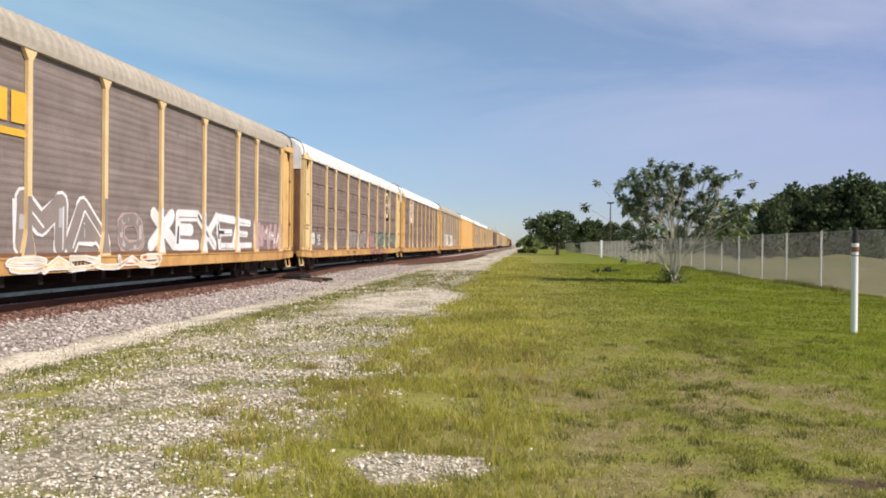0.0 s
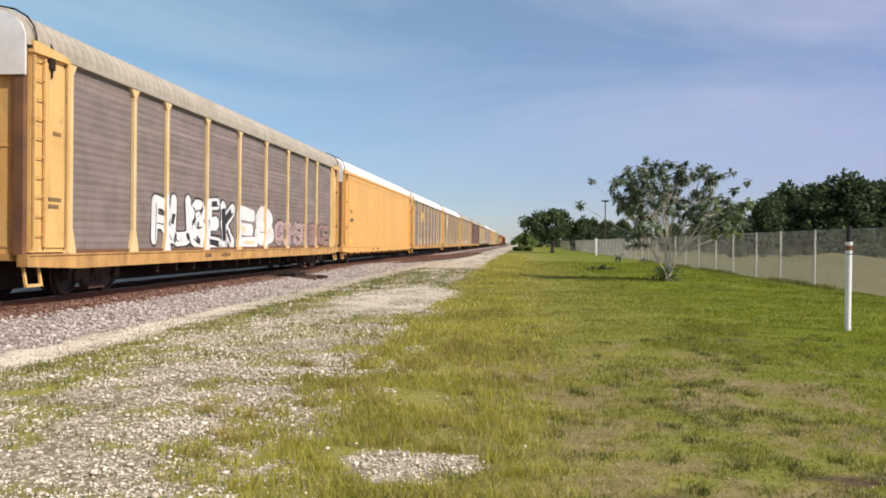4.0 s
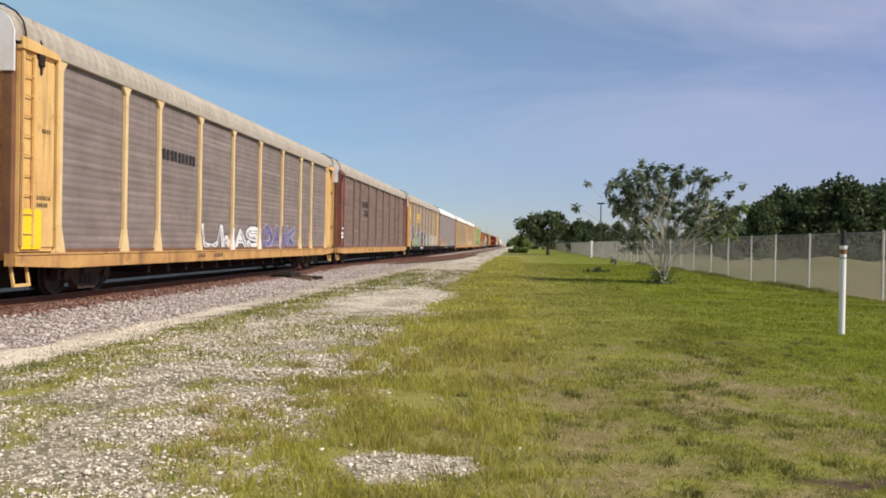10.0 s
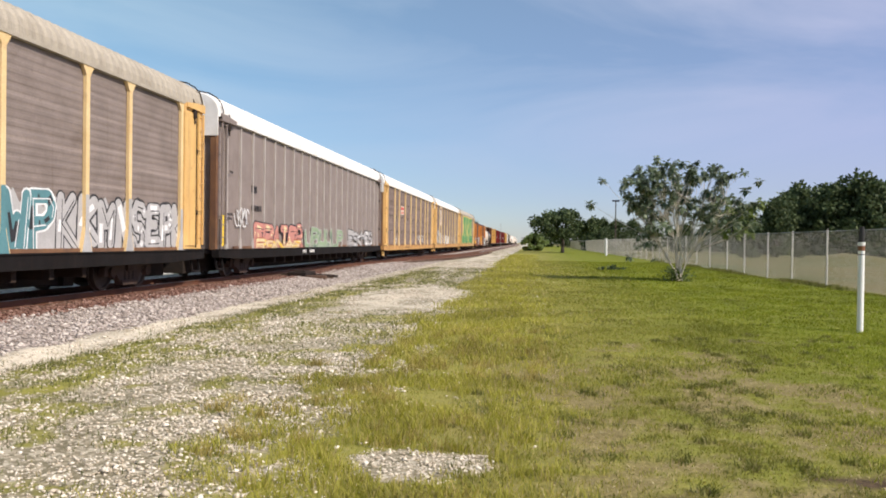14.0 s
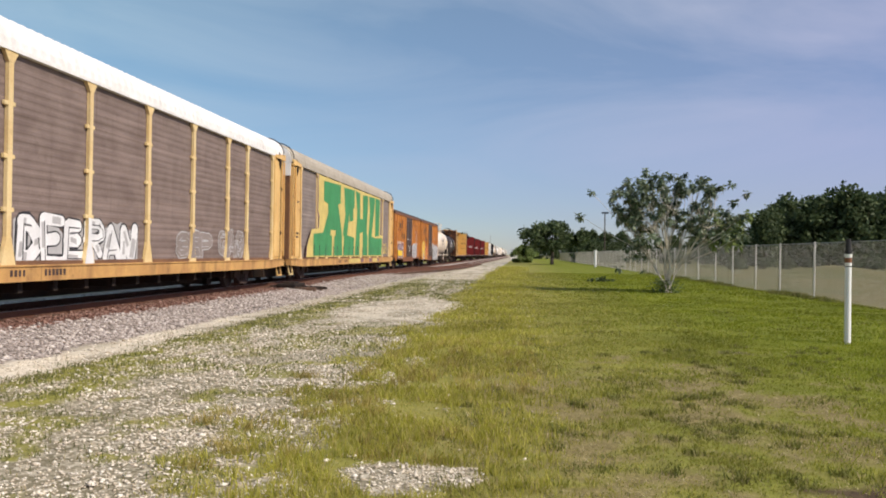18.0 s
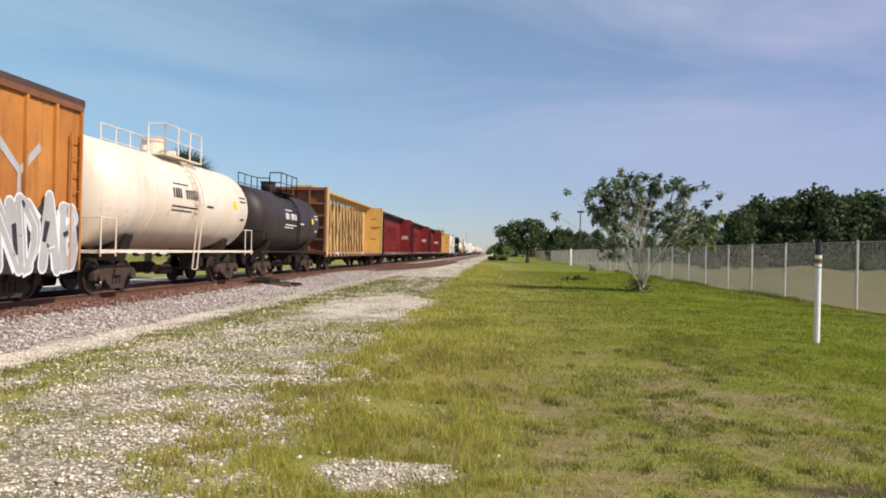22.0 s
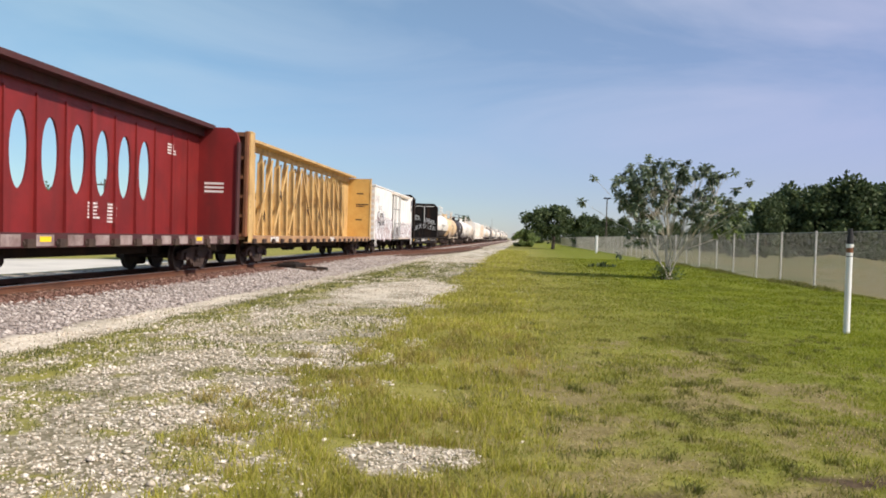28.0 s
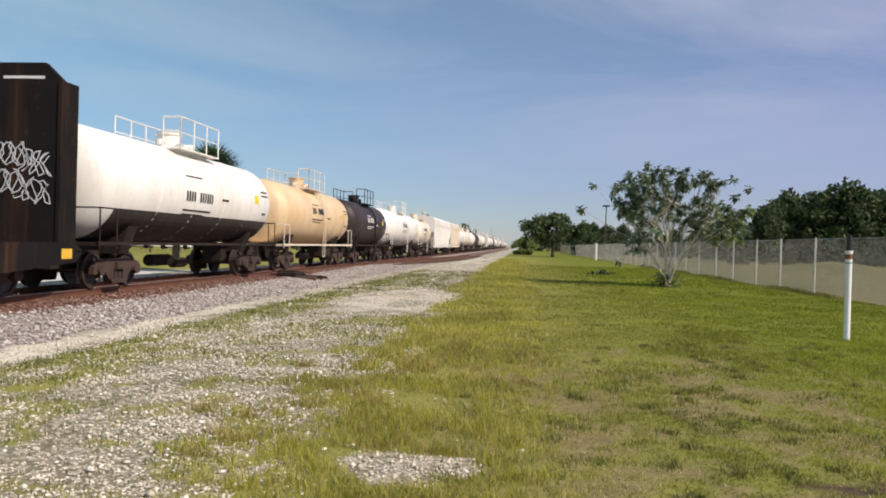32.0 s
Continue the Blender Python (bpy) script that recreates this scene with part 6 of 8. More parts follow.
                    xx = math.sqrt(max((R + 0.011) ** 2 - dz * dz, 0))
                    vs.append([bm.verts.new((xx, y0, z)), bm.verts.new((xx, y1, z))])
                for A, B in zip(vs, vs[1:]):
                    bm.faces.new((A[0], A[1], B[1], B[0]))
        bars(text_bars(-1.9, zc + 0.08 - drop, 4, 0.13, 0.3, 0.05, rng) + text_bars(-0.9, zc + 0.08 - drop, 6, 0.13, 0.3, 0.05, rng))
        bars([(-2.0, 0.1, zc - 0.22 - drop, zc - 0.17 - drop), (-2.0, -0.4, zc - 0.34 - drop, zc - 0.3 - drop), (-1.8, -0.6, zc + 0.5, zc + 0.54), (0.9, 1.5, zc - 0.1, zc - 0.03), (L - 1.6, L - 0.9, zc + 0.45, zc + 0.5), (L - 1.6, L - 0.9, zc + 0.3, zc + 0.35), (L - 1.5, L - 1.1, zc - 0.4, zc - 0.33)])
        part("lettering_bars", bm, mm, car)
        bm = bmesh.new()
        bars([(L - 2.4, L - 2.0, zc + 0.0, zc + 0.3)])
        part("placard", bm, SIGN_YELLOW, car, "small yellow placard")
    running_gear(car, h + 0.5, h - 1.75, 0.9, 0.5, True)
    return car


def build_tanks():
    tank_car(400.97, 414.6, "cream-white tank car with warm dirt streaks", TANK_CREAM, chassis=TANK_CREAM, radius=1.54, seed=1, base=1.2)
    tank_car(414.6, 427.55, "black tank car with black top railing", TANK_BLACK, rail=BLACK, radius=1.46, marks="white", seed=2)
    tank_car(588.1, 602.8, "white tank car with a black lower half", TANK_WHITE, band=BAND_BLACK, radius=1.48, seed=3, base=1.2)
    tank_car(602.8, 617.3, "tan stained tank car", TANK_TAN, chassis=TANK_CREAM, rail=TANK_CREAM, radius=1.42, seed=4)
    tank_car(617.3, 630.2, "black tank car with a white stripe", TANK_BLACK, rail=BLACK, radius=1.42, marks="white", seed=5)
    tank_car(630.2, 648.1, "long white tank car with open frame", TANK_WHITE, radius=1.45, seed=6)
    tank_car(648.1, 659.6, "short tan tank car with rusty frame", TANK_CREAM, chassis=TRUCK, radius=1.4, seed=7)
    hopper(659.6, 681.3, "white covered hopper car", TANK_WHITE)
    hopper(681.3, 697.0, "cream covered hopper car", TANK_CREAM)
    far = ((TANK_WHITE, "white"), (TANK_CREAM, "cream"), (TANK_WHITE, "white"), (TANK_BLACK, "black"), (TANK_CREAM, "cream"), (TANK_WHITE, "white"), (HOPPER, "pale grey"))
    for k in range(30):
        m, s = far[k % 7]
        if m is HOPPER:
            hopper(697 + 15 * k, 712 + 15 * k, "pale grey covered hopper far down the line", m)
        else:
            tank_car(697 + 15 * k, 712 + 15 * k, f"{s} tank car far down the line", m, radius=1.42, simple=True)


def hopper(y0, y1, label, mat):
    car = tagged(new("hopper_car"), label, "rail car", "freight train")
    TRAIN.append((car, (y0 + y1) / 2))
    h = (y1 - y0) / 2 - 0.5
    bm = bmesh.new()
    prof = [(-1.45, 0), (-1.53, 0.3), (-1.53, 0.7), (-1.2, 0.95), (-0.5, 1.05), (0.5, 1.05), (1.2, 0.95), (1.53, 0.7), (1.53, 0.3), (1.45, 0)]
    a = [bm.verts.new((x, -h, 3.3 + z * 1.2)) for x, z in prof]
    b = [bm.verts.new((x, h, 3.3 + z * 1.2)) for x, z in prof]
    bm.faces.new(a); bm.faces.new(b[::-1])
    for k in range(len(prof) - 1):
        bm.faces.new((a[k], a[k + 1], b[k + 1], b[k]))
    slab(bm, [(-h, 3.3), (h, 3.3), (h, 2.7), (h - 2.2, 1.25), (-h + 2.2, 1.25), (-h, 2.7)], -1.45, 1.45)
    part("body", bm, mat, car)
    for i in range(9):
        y = -h + 0.1 + (2 * h - 0.2) * i / 8
        bm = bmesh.new(); box(bm, 1.45, 1.56, y - 0.05, y + 0.05, 1.3 if 0 < i < 8 else 1.0, 4.1); part("rib", bm, mat, car)
    for y in (-h * 0.45, 0, h * 0.45):
        bm = bmesh.new(); plate(bm, [(-1.0, 1.25), (1.0, 1.25), (0.35, 0.45), (-0.35, 0.45)], y - 0.6, y + 0.6); part("chute", bm, mat, car)
    bm = bmesh.new(); box(bm, 1.38, 1.5, -h, h, 0.95, 1.2); box(bm, -1.5, -1.38, -h, h, 0.95, 1.2); part("sill", bm, mat, car)
    bm = bmesh.new(); box(bm, -0.35, 0.35, -h + 0.5, h - 0.5, 4.56, 4.64); part("roof_walk", bm, GALV, car)
    running_gear(car, h + 0.45, h - 1.8, 0.95, 0.6)


def center_beam_yellow(y0, y1, seed):
    car = tagged(new("centerbeam_car"), "empty yellow center-beam lumber car with open truss", "rail car", "freight train")
    TRAIN.append((car, (y0 + y1) / 2))
    h = (y1 - y0) / 2 - 0.5
    bm = bmesh.new(); box(bm, -1.5, 1.5, -h, h, 0.98, 1.12); part("deck", bm, BEAM_YELLOW, car)
    bm = bmesh.new(); box(bm, 1.40, 1.54, -h, h, 0.86, 1.14); box(bm, -1.54, -1.40, -h, h, 0.86, 1.14); part("side_sill", bm, BEAM_SILL, car)
    for i in range(20):
        y = -h + 0.6 + (2 * h - 1.2) * i / 19
        shared("winch", made("winch", lambda bm: (box(bm, 1.5, 1.62, -0.14, 0.14, 0.84, 1.02), tube(bm, (1.52, -0.2, 0.93), (1.52, 0.2, 0.93), 0.06, n=8)), TRUCK), car, pose(0, y, 0))
    for s in (-1, 1):
        b = s * (h - 0.12)
        # near bulkhead and ribs in dark brown: rust plus the shade on that face
        bm = bmesh.new(); box(bm, -1.5, 1.5, b - 0.06, b + 0.06, 1.1, 4.9); part("bulkhead", bm, OCHRE if s > 0 else BOX_RUST, car)
        bm = bmesh.new()
        for z in (1.15, 1.85, 2.55, 3.25, 3.95, 4.78):
            box(bm, -1.46, 1.46, b + s * 0.06, b + s * 0.30, z - 0.06, z + 0.06)
        for x in (-1.45, -0.5, 0.5, 1.45):
            box(bm, x - 0.05, x + 0.05, b + s * 0.06, b + s * 0.32, 1.1, 4.9)
        part("bulkhead_ribs", bm, OCHRE if s > 0 else BOX_RUST, car)
        bm = bmesh.new(); box(bm, 1.40, 1.55, b - 0.12, b + 0.34, 0.9, 4.93) if s < 0 else box(bm, 1.46, 1.53, b - 0.06, b + 0.34, 0.9, 4.93); part("corner_post", bm, BEAM_YELLOW, car)
        # plated panel of the truss beside the bulkhead
        bm = bmesh.new(); slab(bm, [(s * (h - 0.2), 1.1), (s * (h - 0.2), 4.52), (s * (h - 1.9), 4.52), (s * (h - 1.2), 2.4), (s * (h - 1.4), 1.1)], -0.05, 0.05); part("web_plate", bm, BEAM_YELLOW, car)
    bm = bmesh.new(); slab(bm, [(-h + 0.2, 4.92), (h - 0.2, 4.92), (h - 0.2, 5.03), (-h + 0.2, 5.03)], -0.55, 0.55); box(bm, -0.09, 0.09, -h + 0.21, h - 0.21, 4.66, 4.92); part("top_chord", bm, BEAM_YELLOW, car)
    def upright(bm):
        plate(bm, [(-0.17, 1.1), (0.17, 1.1), (0.10, 4.3), (0.05, 4.7), (-0.05, 4.7), (-0.10, 4.3)], -0.025, 0.025)
        for s in (-1, 1):
            bar(bm, (s * 0.18, 0, 1.1), (s * 0.11, 0, 4.32), 0.19, 0.03)
    for i in range(-8, 9):
        shared("upright", made("beam_upright", upright, BEAM_YELLOW), car, pose(0, 1.17 * i, 0))
        shared("cable_knot", made("cable_knot", lambda bm: [tube(bm, (0.19 + 0.03 * k, -0.1 + 0.05 * k, 2.55 - 0.12 * k), (0.22 - 0.02 * k, 0.12 - 0.03 * k, 2.62 + 0.1 * k), 0.02, n=5) for k in range(3)], UNDER), car, pose(0, 1.17 * i, 0.25 * ((i * 7) % 5) - 0.6)) if i % 2 else None
    for i in (-8, -6, -4, -2):
        for s in (-1, 1):
            a, b = -s * i * 1.17 - 0.1 * s, -s * (i + 2) * 1.17 + 0.05 * s
            for x in (-1, 1):
                bm = bmesh.new(); bar(bm, (x * 0.24, -a, 1.2), (x * 0.17, -b, 4.5), 0.11, 0.04); part("diagonal", bm, BEAM_YELLOW, car)
    rng = random.Random(seed)
    marking(car, "number", WHITE_PAINT, text_bars(-h + 2.6, 0.9, 5, 0.16, 0.2, 0.06, rng) + text_bars(0.8, 0.9, 4, 0.16, 0.2, 0.06, rng), 1.545)
    bm = bmesh.new()
    for z, w in ((3.9, 0.9), (3.2, 1.6), (3.08, 1.1), (2.2, 0.8)):
        box(bm, 0.6, 0.6 + w * 0.5, h - 0.19, h - 0.186, z, z + 0.06)
    part("stencil", bm, BLACK_PAINT, car)
    running_gear(car, h + 0.45, h - 2.4, 0.95, 0.55)


def center_beam_red(y0, y1, seed):
    car = tagged(new("centerbeam_car"), "dark red center-beam lumber car with oval openings", "rail car", "freight train")
    TRAIN.append((car, (y0 + y1) / 2))
    h = (y1 - y0) / 2 - 0.45
    bm = bmesh.new(); box(bm, -1.5, 1.5, -h, h, 0.98, 1.12); part("deck", bm, RED_DARK, car)
    bm = bmesh.new(); box(bm, 1.40, 1.54, -h, h, 0.84, 1.14); box(bm, -1.54, -1.40, -h, h, 0.84, 1.14); part("side_sill", bm, RED_DARK, car)
    for i in range(20):
        y = -h + 0.6 + (2 * h - 1.2) * i / 19
        shared("winch", made("winch_red", lambda bm: (box(bm, 1.5, 1.62, -0.14, 0.14, 0.84, 1.02), tube(bm, (1.52, -0.2, 0.93), (1.52, 0.2, 0.93), 0.06, n=8)), TRUCK), car, pose(0, y, 0))
    # pale grey patches on the sill, one between each pair of winches
    for i in range(19):
        y = -h + 0.6 + (2 * h - 1.2) * (i + 0.5) / 19
        shared("sill_plate", made("sill_plate", lambda bm: box(bm, 1.535, 1.546, -0.31, 0.31, 0.87, 1.11), PALE_SILL), car, pose(0, y, 0))
    for k in (2, 9, 16):
        y = -h + 0.6 + (2 * h - 1.2) * (k + 0.5) / 19
        marking(car, "reflector", SIGN_YELLOW, [(y - 0.2, y + 0.2, 0.96, 1.07)], 1.547)
    # middle wall: plain plating at the ends, bays with an oval hole between
    w0, bay, nb = (-7.5 if seed == 2 else -7.75), 1.2, 13
    for k in range(nb):
        def oval(bm):
            n = 32
            for sx in (0.0, 0.06):
                outer, inner = [], []
                for i in range(n):
                    a = i * math.tau / n
                    c, s = math.cos(a), math.sin(a)
                    q = 1 / max(abs(c), abs(s))
                    outer.append(bm.verts.new((sx, c * q * bay / 2, 2.86 + s * q * 1.74)))
                    inner.append(bm.verts.new((sx, c * 0.35, 3.02 + s * 0.9)))
                for i in range(n):
                    j = (i + 1) % n
                    bm.faces.new((outer[i], outer[j], inner[j], inner[i]))
            bm.verts.ensure_lookup_table()
            for i in range(n):
                j = (i + 1) % n
                bm.faces.new((bm.verts[2 * i + 1], bm.verts[2 * j + 1], bm.verts[2 * n + 2 * j + 1], bm.verts[2 * n + 2 * i + 1]))
        shared("oval_panel", made("oval_panel", oval, RED), car, pose(0, w0 + (k + 0.5) * bay, 0))
    bm = bmesh.new(); box(bm, -0.06, 0.06, -h + 0.1, w0, 1.12, 4.6); box(bm, -0.06, 0.06, w0 + nb * bay, h - 0.1, 1.12, 4.6); part("web_plate", bm, RED, car)
    for k in range(-6, nb + 7):
        y = w0 + k * bay
        if abs(y) > h - 0.4:
            continue
        shared("stiffener", made("stiffener", lambda bm: plate(bm, [(0.06, 1.12), (0.16, 1.12), (0.1, 4.4), (0.06, 4.4)], -0.025, 0.025), RED), car, pose(0, y, 0))
    # the dark slab below the chord stands for the shadowed web under it
    bm = bmesh.new(); box(bm, -0.6, 0.6, -h, h, 4.84, 4.98); slab(bm, [(-h, 4.58), (h, 4.58), (h, 4.84), (-h, 4.84)], -0.25, 0.25); part("top_chord", bm, RED_DARK, car)
    for s in (-1, 1):
        b = s * (h - 0.1)
        poly = [(-1.52, 1.0), (1.52, 1.0), (1.52, 4.45), (1.42, 4.72), (1.15, 4.9), (-1.15, 4.9), (-1.42, 4.72), (-1.52, 4.45)]
        bm = bmesh.new(); plate(bm, poly, b - 0.05, b + 0.05); part("bulkhead", bm, RED, car)
        bm = bmesh.new()
        box(bm, 1.47, 1.53, b - 0.12, b + 0.12, 1.0, 4.4); box(bm, -1.53, -1.47, b - 0.12, b + 0.12, 1.0, 4.4)
        for z in (1.5, 2.3, 3.1, 3.9):
            box(bm, -1.47, 1.47, b + s * 0.05, b + s * 0.28, z - 0.06, z + 0.06)
        part("bulkhead_frame", bm, RED_DARK if s > 0 else BLACK, car)
    rng = random.Random(seed)
    rects = []
    for y, z, n in ((-h + 4.8, 2.0, 4), (-h + 6.2, 1.9, 5), (h - 7.2, 1.9, 4), (h - 6.2, 1.9, 5), (h - 2.6, 4.0, 3)):
        for i in range(n + 1):
            u, end = y, y + rng.uniform(0.42, 0.62)
            while u < end:
                w = rng.uniform(0.05, 0.2)
                rects.append((u, min(u + w, end), z - 0.095 * i, z - 0.095 * i + 0.048))
                u += w + 0.025
    marking(car, "lettering_bars", WHITE_PAINT, rects, 0.064)
    bm = bmesh.new()
    for z in (2.9, 2.76, 2.62):
        box(bm, 0.3, 1.0, h - 0.156, h - 0.152, z, z + 0.07)
    part("bulkhead_lettering", bm, WHITE_PAINT, car)
    for k in (4, 5, 6):
        y = -h + 0.6 + (2 * h - 1.2) * (k + 0.5) / 19
        marking(car, "number", WHITE_PAINT, text_bars(y - 0.27, 0.9, 3, 0.13, 0.17, 0.06, rng), 1.547)
    running_gear(car, h + 0.4, h - 2.4, 0.95, 0.55)


def reefer(y0, y1):
    car = tagged(new("reefer_car"), "white refrigerator car with purple graffiti", "rail car", "freight train")
    TRAIN.append((car, (y0 + y1) / 2))
    h = (y1 - y0) / 2 - 0.55
    bm = bmesh.new(); box(bm, -1.52, 1.5, -h, h, 0.95, 4.62); part("body", bm, REEFER, car)
    bm = bmesh.new(); plate(bm, [(-1.56, 4.58), (1.55, 4.58), (1.55, 4.66), (0.9, 4.78), (-0.9, 4.78), (-1.56, 4.66)], -h - 0.04, h + 0.04); part("roof", bm, REEFER, car)
    for i in range(15):
        y = -h + 0.2 + (2 * h - 0.4) * i / 14
        if abs(y + 0.05) > 1.7:
            shared("side_seam", made("reefer_seam", lambda bm: plate(bm, [(1.5, 1.0), (1.525, 1.0), (1.525, 4.55), (1.5, 4.55)], -0.03, 0.03), REEFER), car, pose(0, y, 0))
    bm = bmesh.new()
    soft_box(bm, 1.5, 1.6, -1.65, 1.55, 1.1, 4.35, 0.02)
    door = part("door", bm, REEFER, car, "plug door with frame bars")
    for y0s, y1s, z0s, z1s in ((-1.71, -1.65, 1.08, 4.37), (1.55, 1.61, 1.08, 4.37), (-1.65, 1.55, 1.07, 1.1)):
        bm = bmesh.new(); box(bm, 1.5, 1.56, y0s, y1s, z0s, z1s); part("door_seal", bm, UNDER, car, "dark seal round the door")
    bm = bmesh.new()
    for z in (2.2, 3.3):
        box(bm, 1.6, 1.63, -1.55, 1.45, z - 0.04, z + 0.04)
    for y in (-1.35, -0.75, 0.65, 1.25):
        tube(bm, (1.64, y, 1.15), (1.64, y, 4.3), 0.025, n=6)
    part("door_bars", bm, GALV, door)
    bm = bmesh.new(); box(bm, 1.5, 1.68, -2.0, 6.0, 4.38, 4.47); box(bm, 1.5, 1.66, -2.0, 6.0, 1.0, 1.07); part("door_track", bm, TANK_CREAM, car, "stained cream door track")
    for s in (-1, 1):
        bm = bmesh.new()
        for k in range(9):
            z = 1.2 + k * 0.4
            box(bm, -1.42, 1.46, s * h - 0.02, s * h + 0.13, z - 0.1, z + 0.1)
        part("end_ribs", bm, TANK_CREAM, car)
        shared("ladder", made("reefer_ladder", ladder_mesh(0.55), REEFER), car, pose(1.52, s * (h - 0.35), 0.5))
    bm = bmesh.new(); box(bm, 1.4, 1.53, -h, h, 0.84, 0.98); box(bm, -1.53, -1.4, -h, h, 0.84, 0.98); part("sill", bm, BLACK, car)
    marking(car, "vent_grille", BLACK_PAINT, [(h - 0.75, h - 0.2, 3.9, 4.35), (h - 0.75, h - 0.2, 3.4, 3.8)], 1.505)
    marking(car, "number", BLACK_PAINT, text_bars(-h + 1.6, 2.5, 4, 0.16, 0.3, 0.26, random.Random(3)) + text_bars(-h + 1.45, 1.95, 3, 0.16, 0.32, 0.12, random.Random(4)) + text_bars(-h + 2.65, 1.95, 3, 0.16, 0.32, 0.12, random.Random(5)), 1.56)
    graffiti(car, -h + 0.3, -1.9, 0.98, 2.45, 9, "white", "mauve", "blush", 181, x=1.535, label="white and dusty pink sprayed letter edged dark", ragged=0.4, back="blush"); graffiti(car, -h + 0.9, -h + 3.6, 1.7, 2.95, 3, "white", "black", "mauve", 182, x=1.545)
    graffiti(car, -1.6, 1.6, 1.0, 2.0, 5, "silver", "black", "blush", 183, x=1.66)
    graffiti(car, 1.8, h - 0.5, 1.0, 2.3, 8, "white", "mauve", "blush", 184, x=1.535, ragged=0.4, back="blush")
    tag(car, -h + 0.4, -h + 1.7, 3.5, 4.0, "silver", 185, x=1.53, thick=0.025); tag(car, -h + 1.3, -h + 2.6, 3.0, 3.35, "silver", 186, x=1.53, thick=0.03)
    running_gear(car, h + 0.5, h - 2.2, 0.88)


def bulkhead_flat(y0, y1):
    car = tagged(new("bulkhead_flatcar"), "empty black bulkhead flatcar with side stakes", "rail car", "freight train")
    TRAIN.append((car, (y0 + y1) / 2))
    h = (y1 - y0) / 2 - 0.5
    bm = bmesh.new(); box(bm, -1.48, 1.48, -h, h, 0.95, 1.1); part("deck", bm, TIE, car, "dark timber deck")
    bm = bmesh.new()
    for sx in (-1, 1):
        slab(bm, [(-h, 1.16), (h, 1.16), (h, 0.72), (h - 2.5, 0.55), (-h + 2.5, 0.55), (-h, 0.72)], sx * 1.48 if sx > 0 else -1.56, 1.56 if sx > 0 else -1.48)
    part("side_sill", bm, RUSTY_BLACK, car)
    for s in (-1, 1):
        b = h - 0.55 if s > 0 else -h + 1.0
        poly = [(-1.5, 1.1), (1.5, 1.1), (1.5, 4.68), (1.1, 5.05), (-1.1, 5.05), (-1.5, 4.68)]
        bm = bmesh.new(); plate(bm, poly, b - 0.07, b + 0.07); part("bulkhead", bm, RUSTY_BLACK, car)
        bm = bmesh.new()
        box(bm, 1.44, 1.52, b - 0.1, b + 0.55 if s > 0 else b + 0.1, 0.8, 4.66) if s > 0 else box(bm, 1.44, 1.52, b - 0.55, b + 0.1, 0.8, 4.66)
        box(bm, -1.52, -1.44, b - 0.1 if s > 0 else b - 0.55, b + 0.55 if s > 0 else b + 0.1, 0.8, 4.5)
        for z in (1.6, 2.6, 3.6, 4.6):
            box(bm, -1.4, 1.4, b + s * 0.07, b + s * 0.4, z - 0.08, z + 0.08)
        for x in (-0.7, 0, 0.7):
            box(bm, x - 0.06, x + 0.06, b + s * 0.07, b + s * 0.5, 1.1, 4.7)
        part("bulkhead_frame", bm, RUSTY_BLACK, car)
        f = b - s * 0.075
        bm = bmesh.new()
        box(bm, -0.03, 0.03, f - 0.004, f + 0.004, 2.2, 4.82)
        for x0, x1 in ((-1.1, -0.15), (0.15, 1.1)):
            box(bm, x0, x1, f - 0.004, f + 0.004, 4.7, 4.76)
        part("white_stripes", bm, WHITE_PAINT, car)
        rng = random.Random(5 + s)
        for cx, cz in ((-0.9, 3.4), (-1.1, 2.2), (-0.5, 2.4), (0.4, 3.0), (0.9, 2.9), (0.9, 2.3), (0.3, 2.4)):
            bm = bmesh.new()
            ph, fa, fb = rng.uniform(0, 6), rng.uniform(1.2, 2.0), rng.uniform(3.0, 5.0)
            cx = min(max(cx, -1.0), 1.0)
            loop = [(cx + 0.36 * (k / 17 - 1) + 0.12 * math.sin(fa * k + ph), cz + 0.26 * math.sin(fb * k / 5 + ph) * (1 - 0.3 * math.cos(k * 0.9))) for k in range(35)]
            y = f - s * 0.006
            for p, q in zip(loop, loop[1:]):
                bar(bm, (p[0], y, p[1]), (q[0], y, q[1]), 0.022, 0.004, up=(0, 1, 0))
            part("graffiti_tag", bm, SPRAY["white"], car, "thin white scribbled tag")
    for y in (-5.6, -3.0, -0.9, 1.0, 2.9):
        for sx in (-1, 1):
            shared("stake", made("stake", lambda bm: (box(bm, -0.055, 0.055, -0.075, 0.075, 0.9, 2.6), box(bm, -0.1, 0.1, -0.14, 0.14, 0.9, 1.15)), BLACK), car, pose(sx * 1.4, y, 0))
    rng = random.Random(9)
    marking(car, "number", WHITE_PAINT, text_bars(-4.3, 0.76, 4, 0.17, 0.26, 0.06, rng) + text_bars(-3.1, 0.76, 6, 0.17, 0.26, 0.06, rng), 1.565)
    rects = []
    for y in (-8.2, -7.2, -1.2, -0.4, 3.0, 4.6, 6.8):
        rects += [(y, y + rng.uniform(0.5, 0.8), 0.74 + 0.1 * i, 0.79 + 0.1 * i) for i in range(rng.randint(2, 4))]
    marking(car, "lettering_bars", SPRAY["silver"], rects, 1.565)
    marking(car, "reflectors", GOLD, [(-h + 0.15, -h + 0.55, 0.78, 1.0), (1.2, 1.6, 0.85, 1.05), (h - 0.6, h - 0.2, 0.8, 1.02)], 1.566)
    running_gear(car, h + 0.45, h - 2.3, 0.9, 0.5)


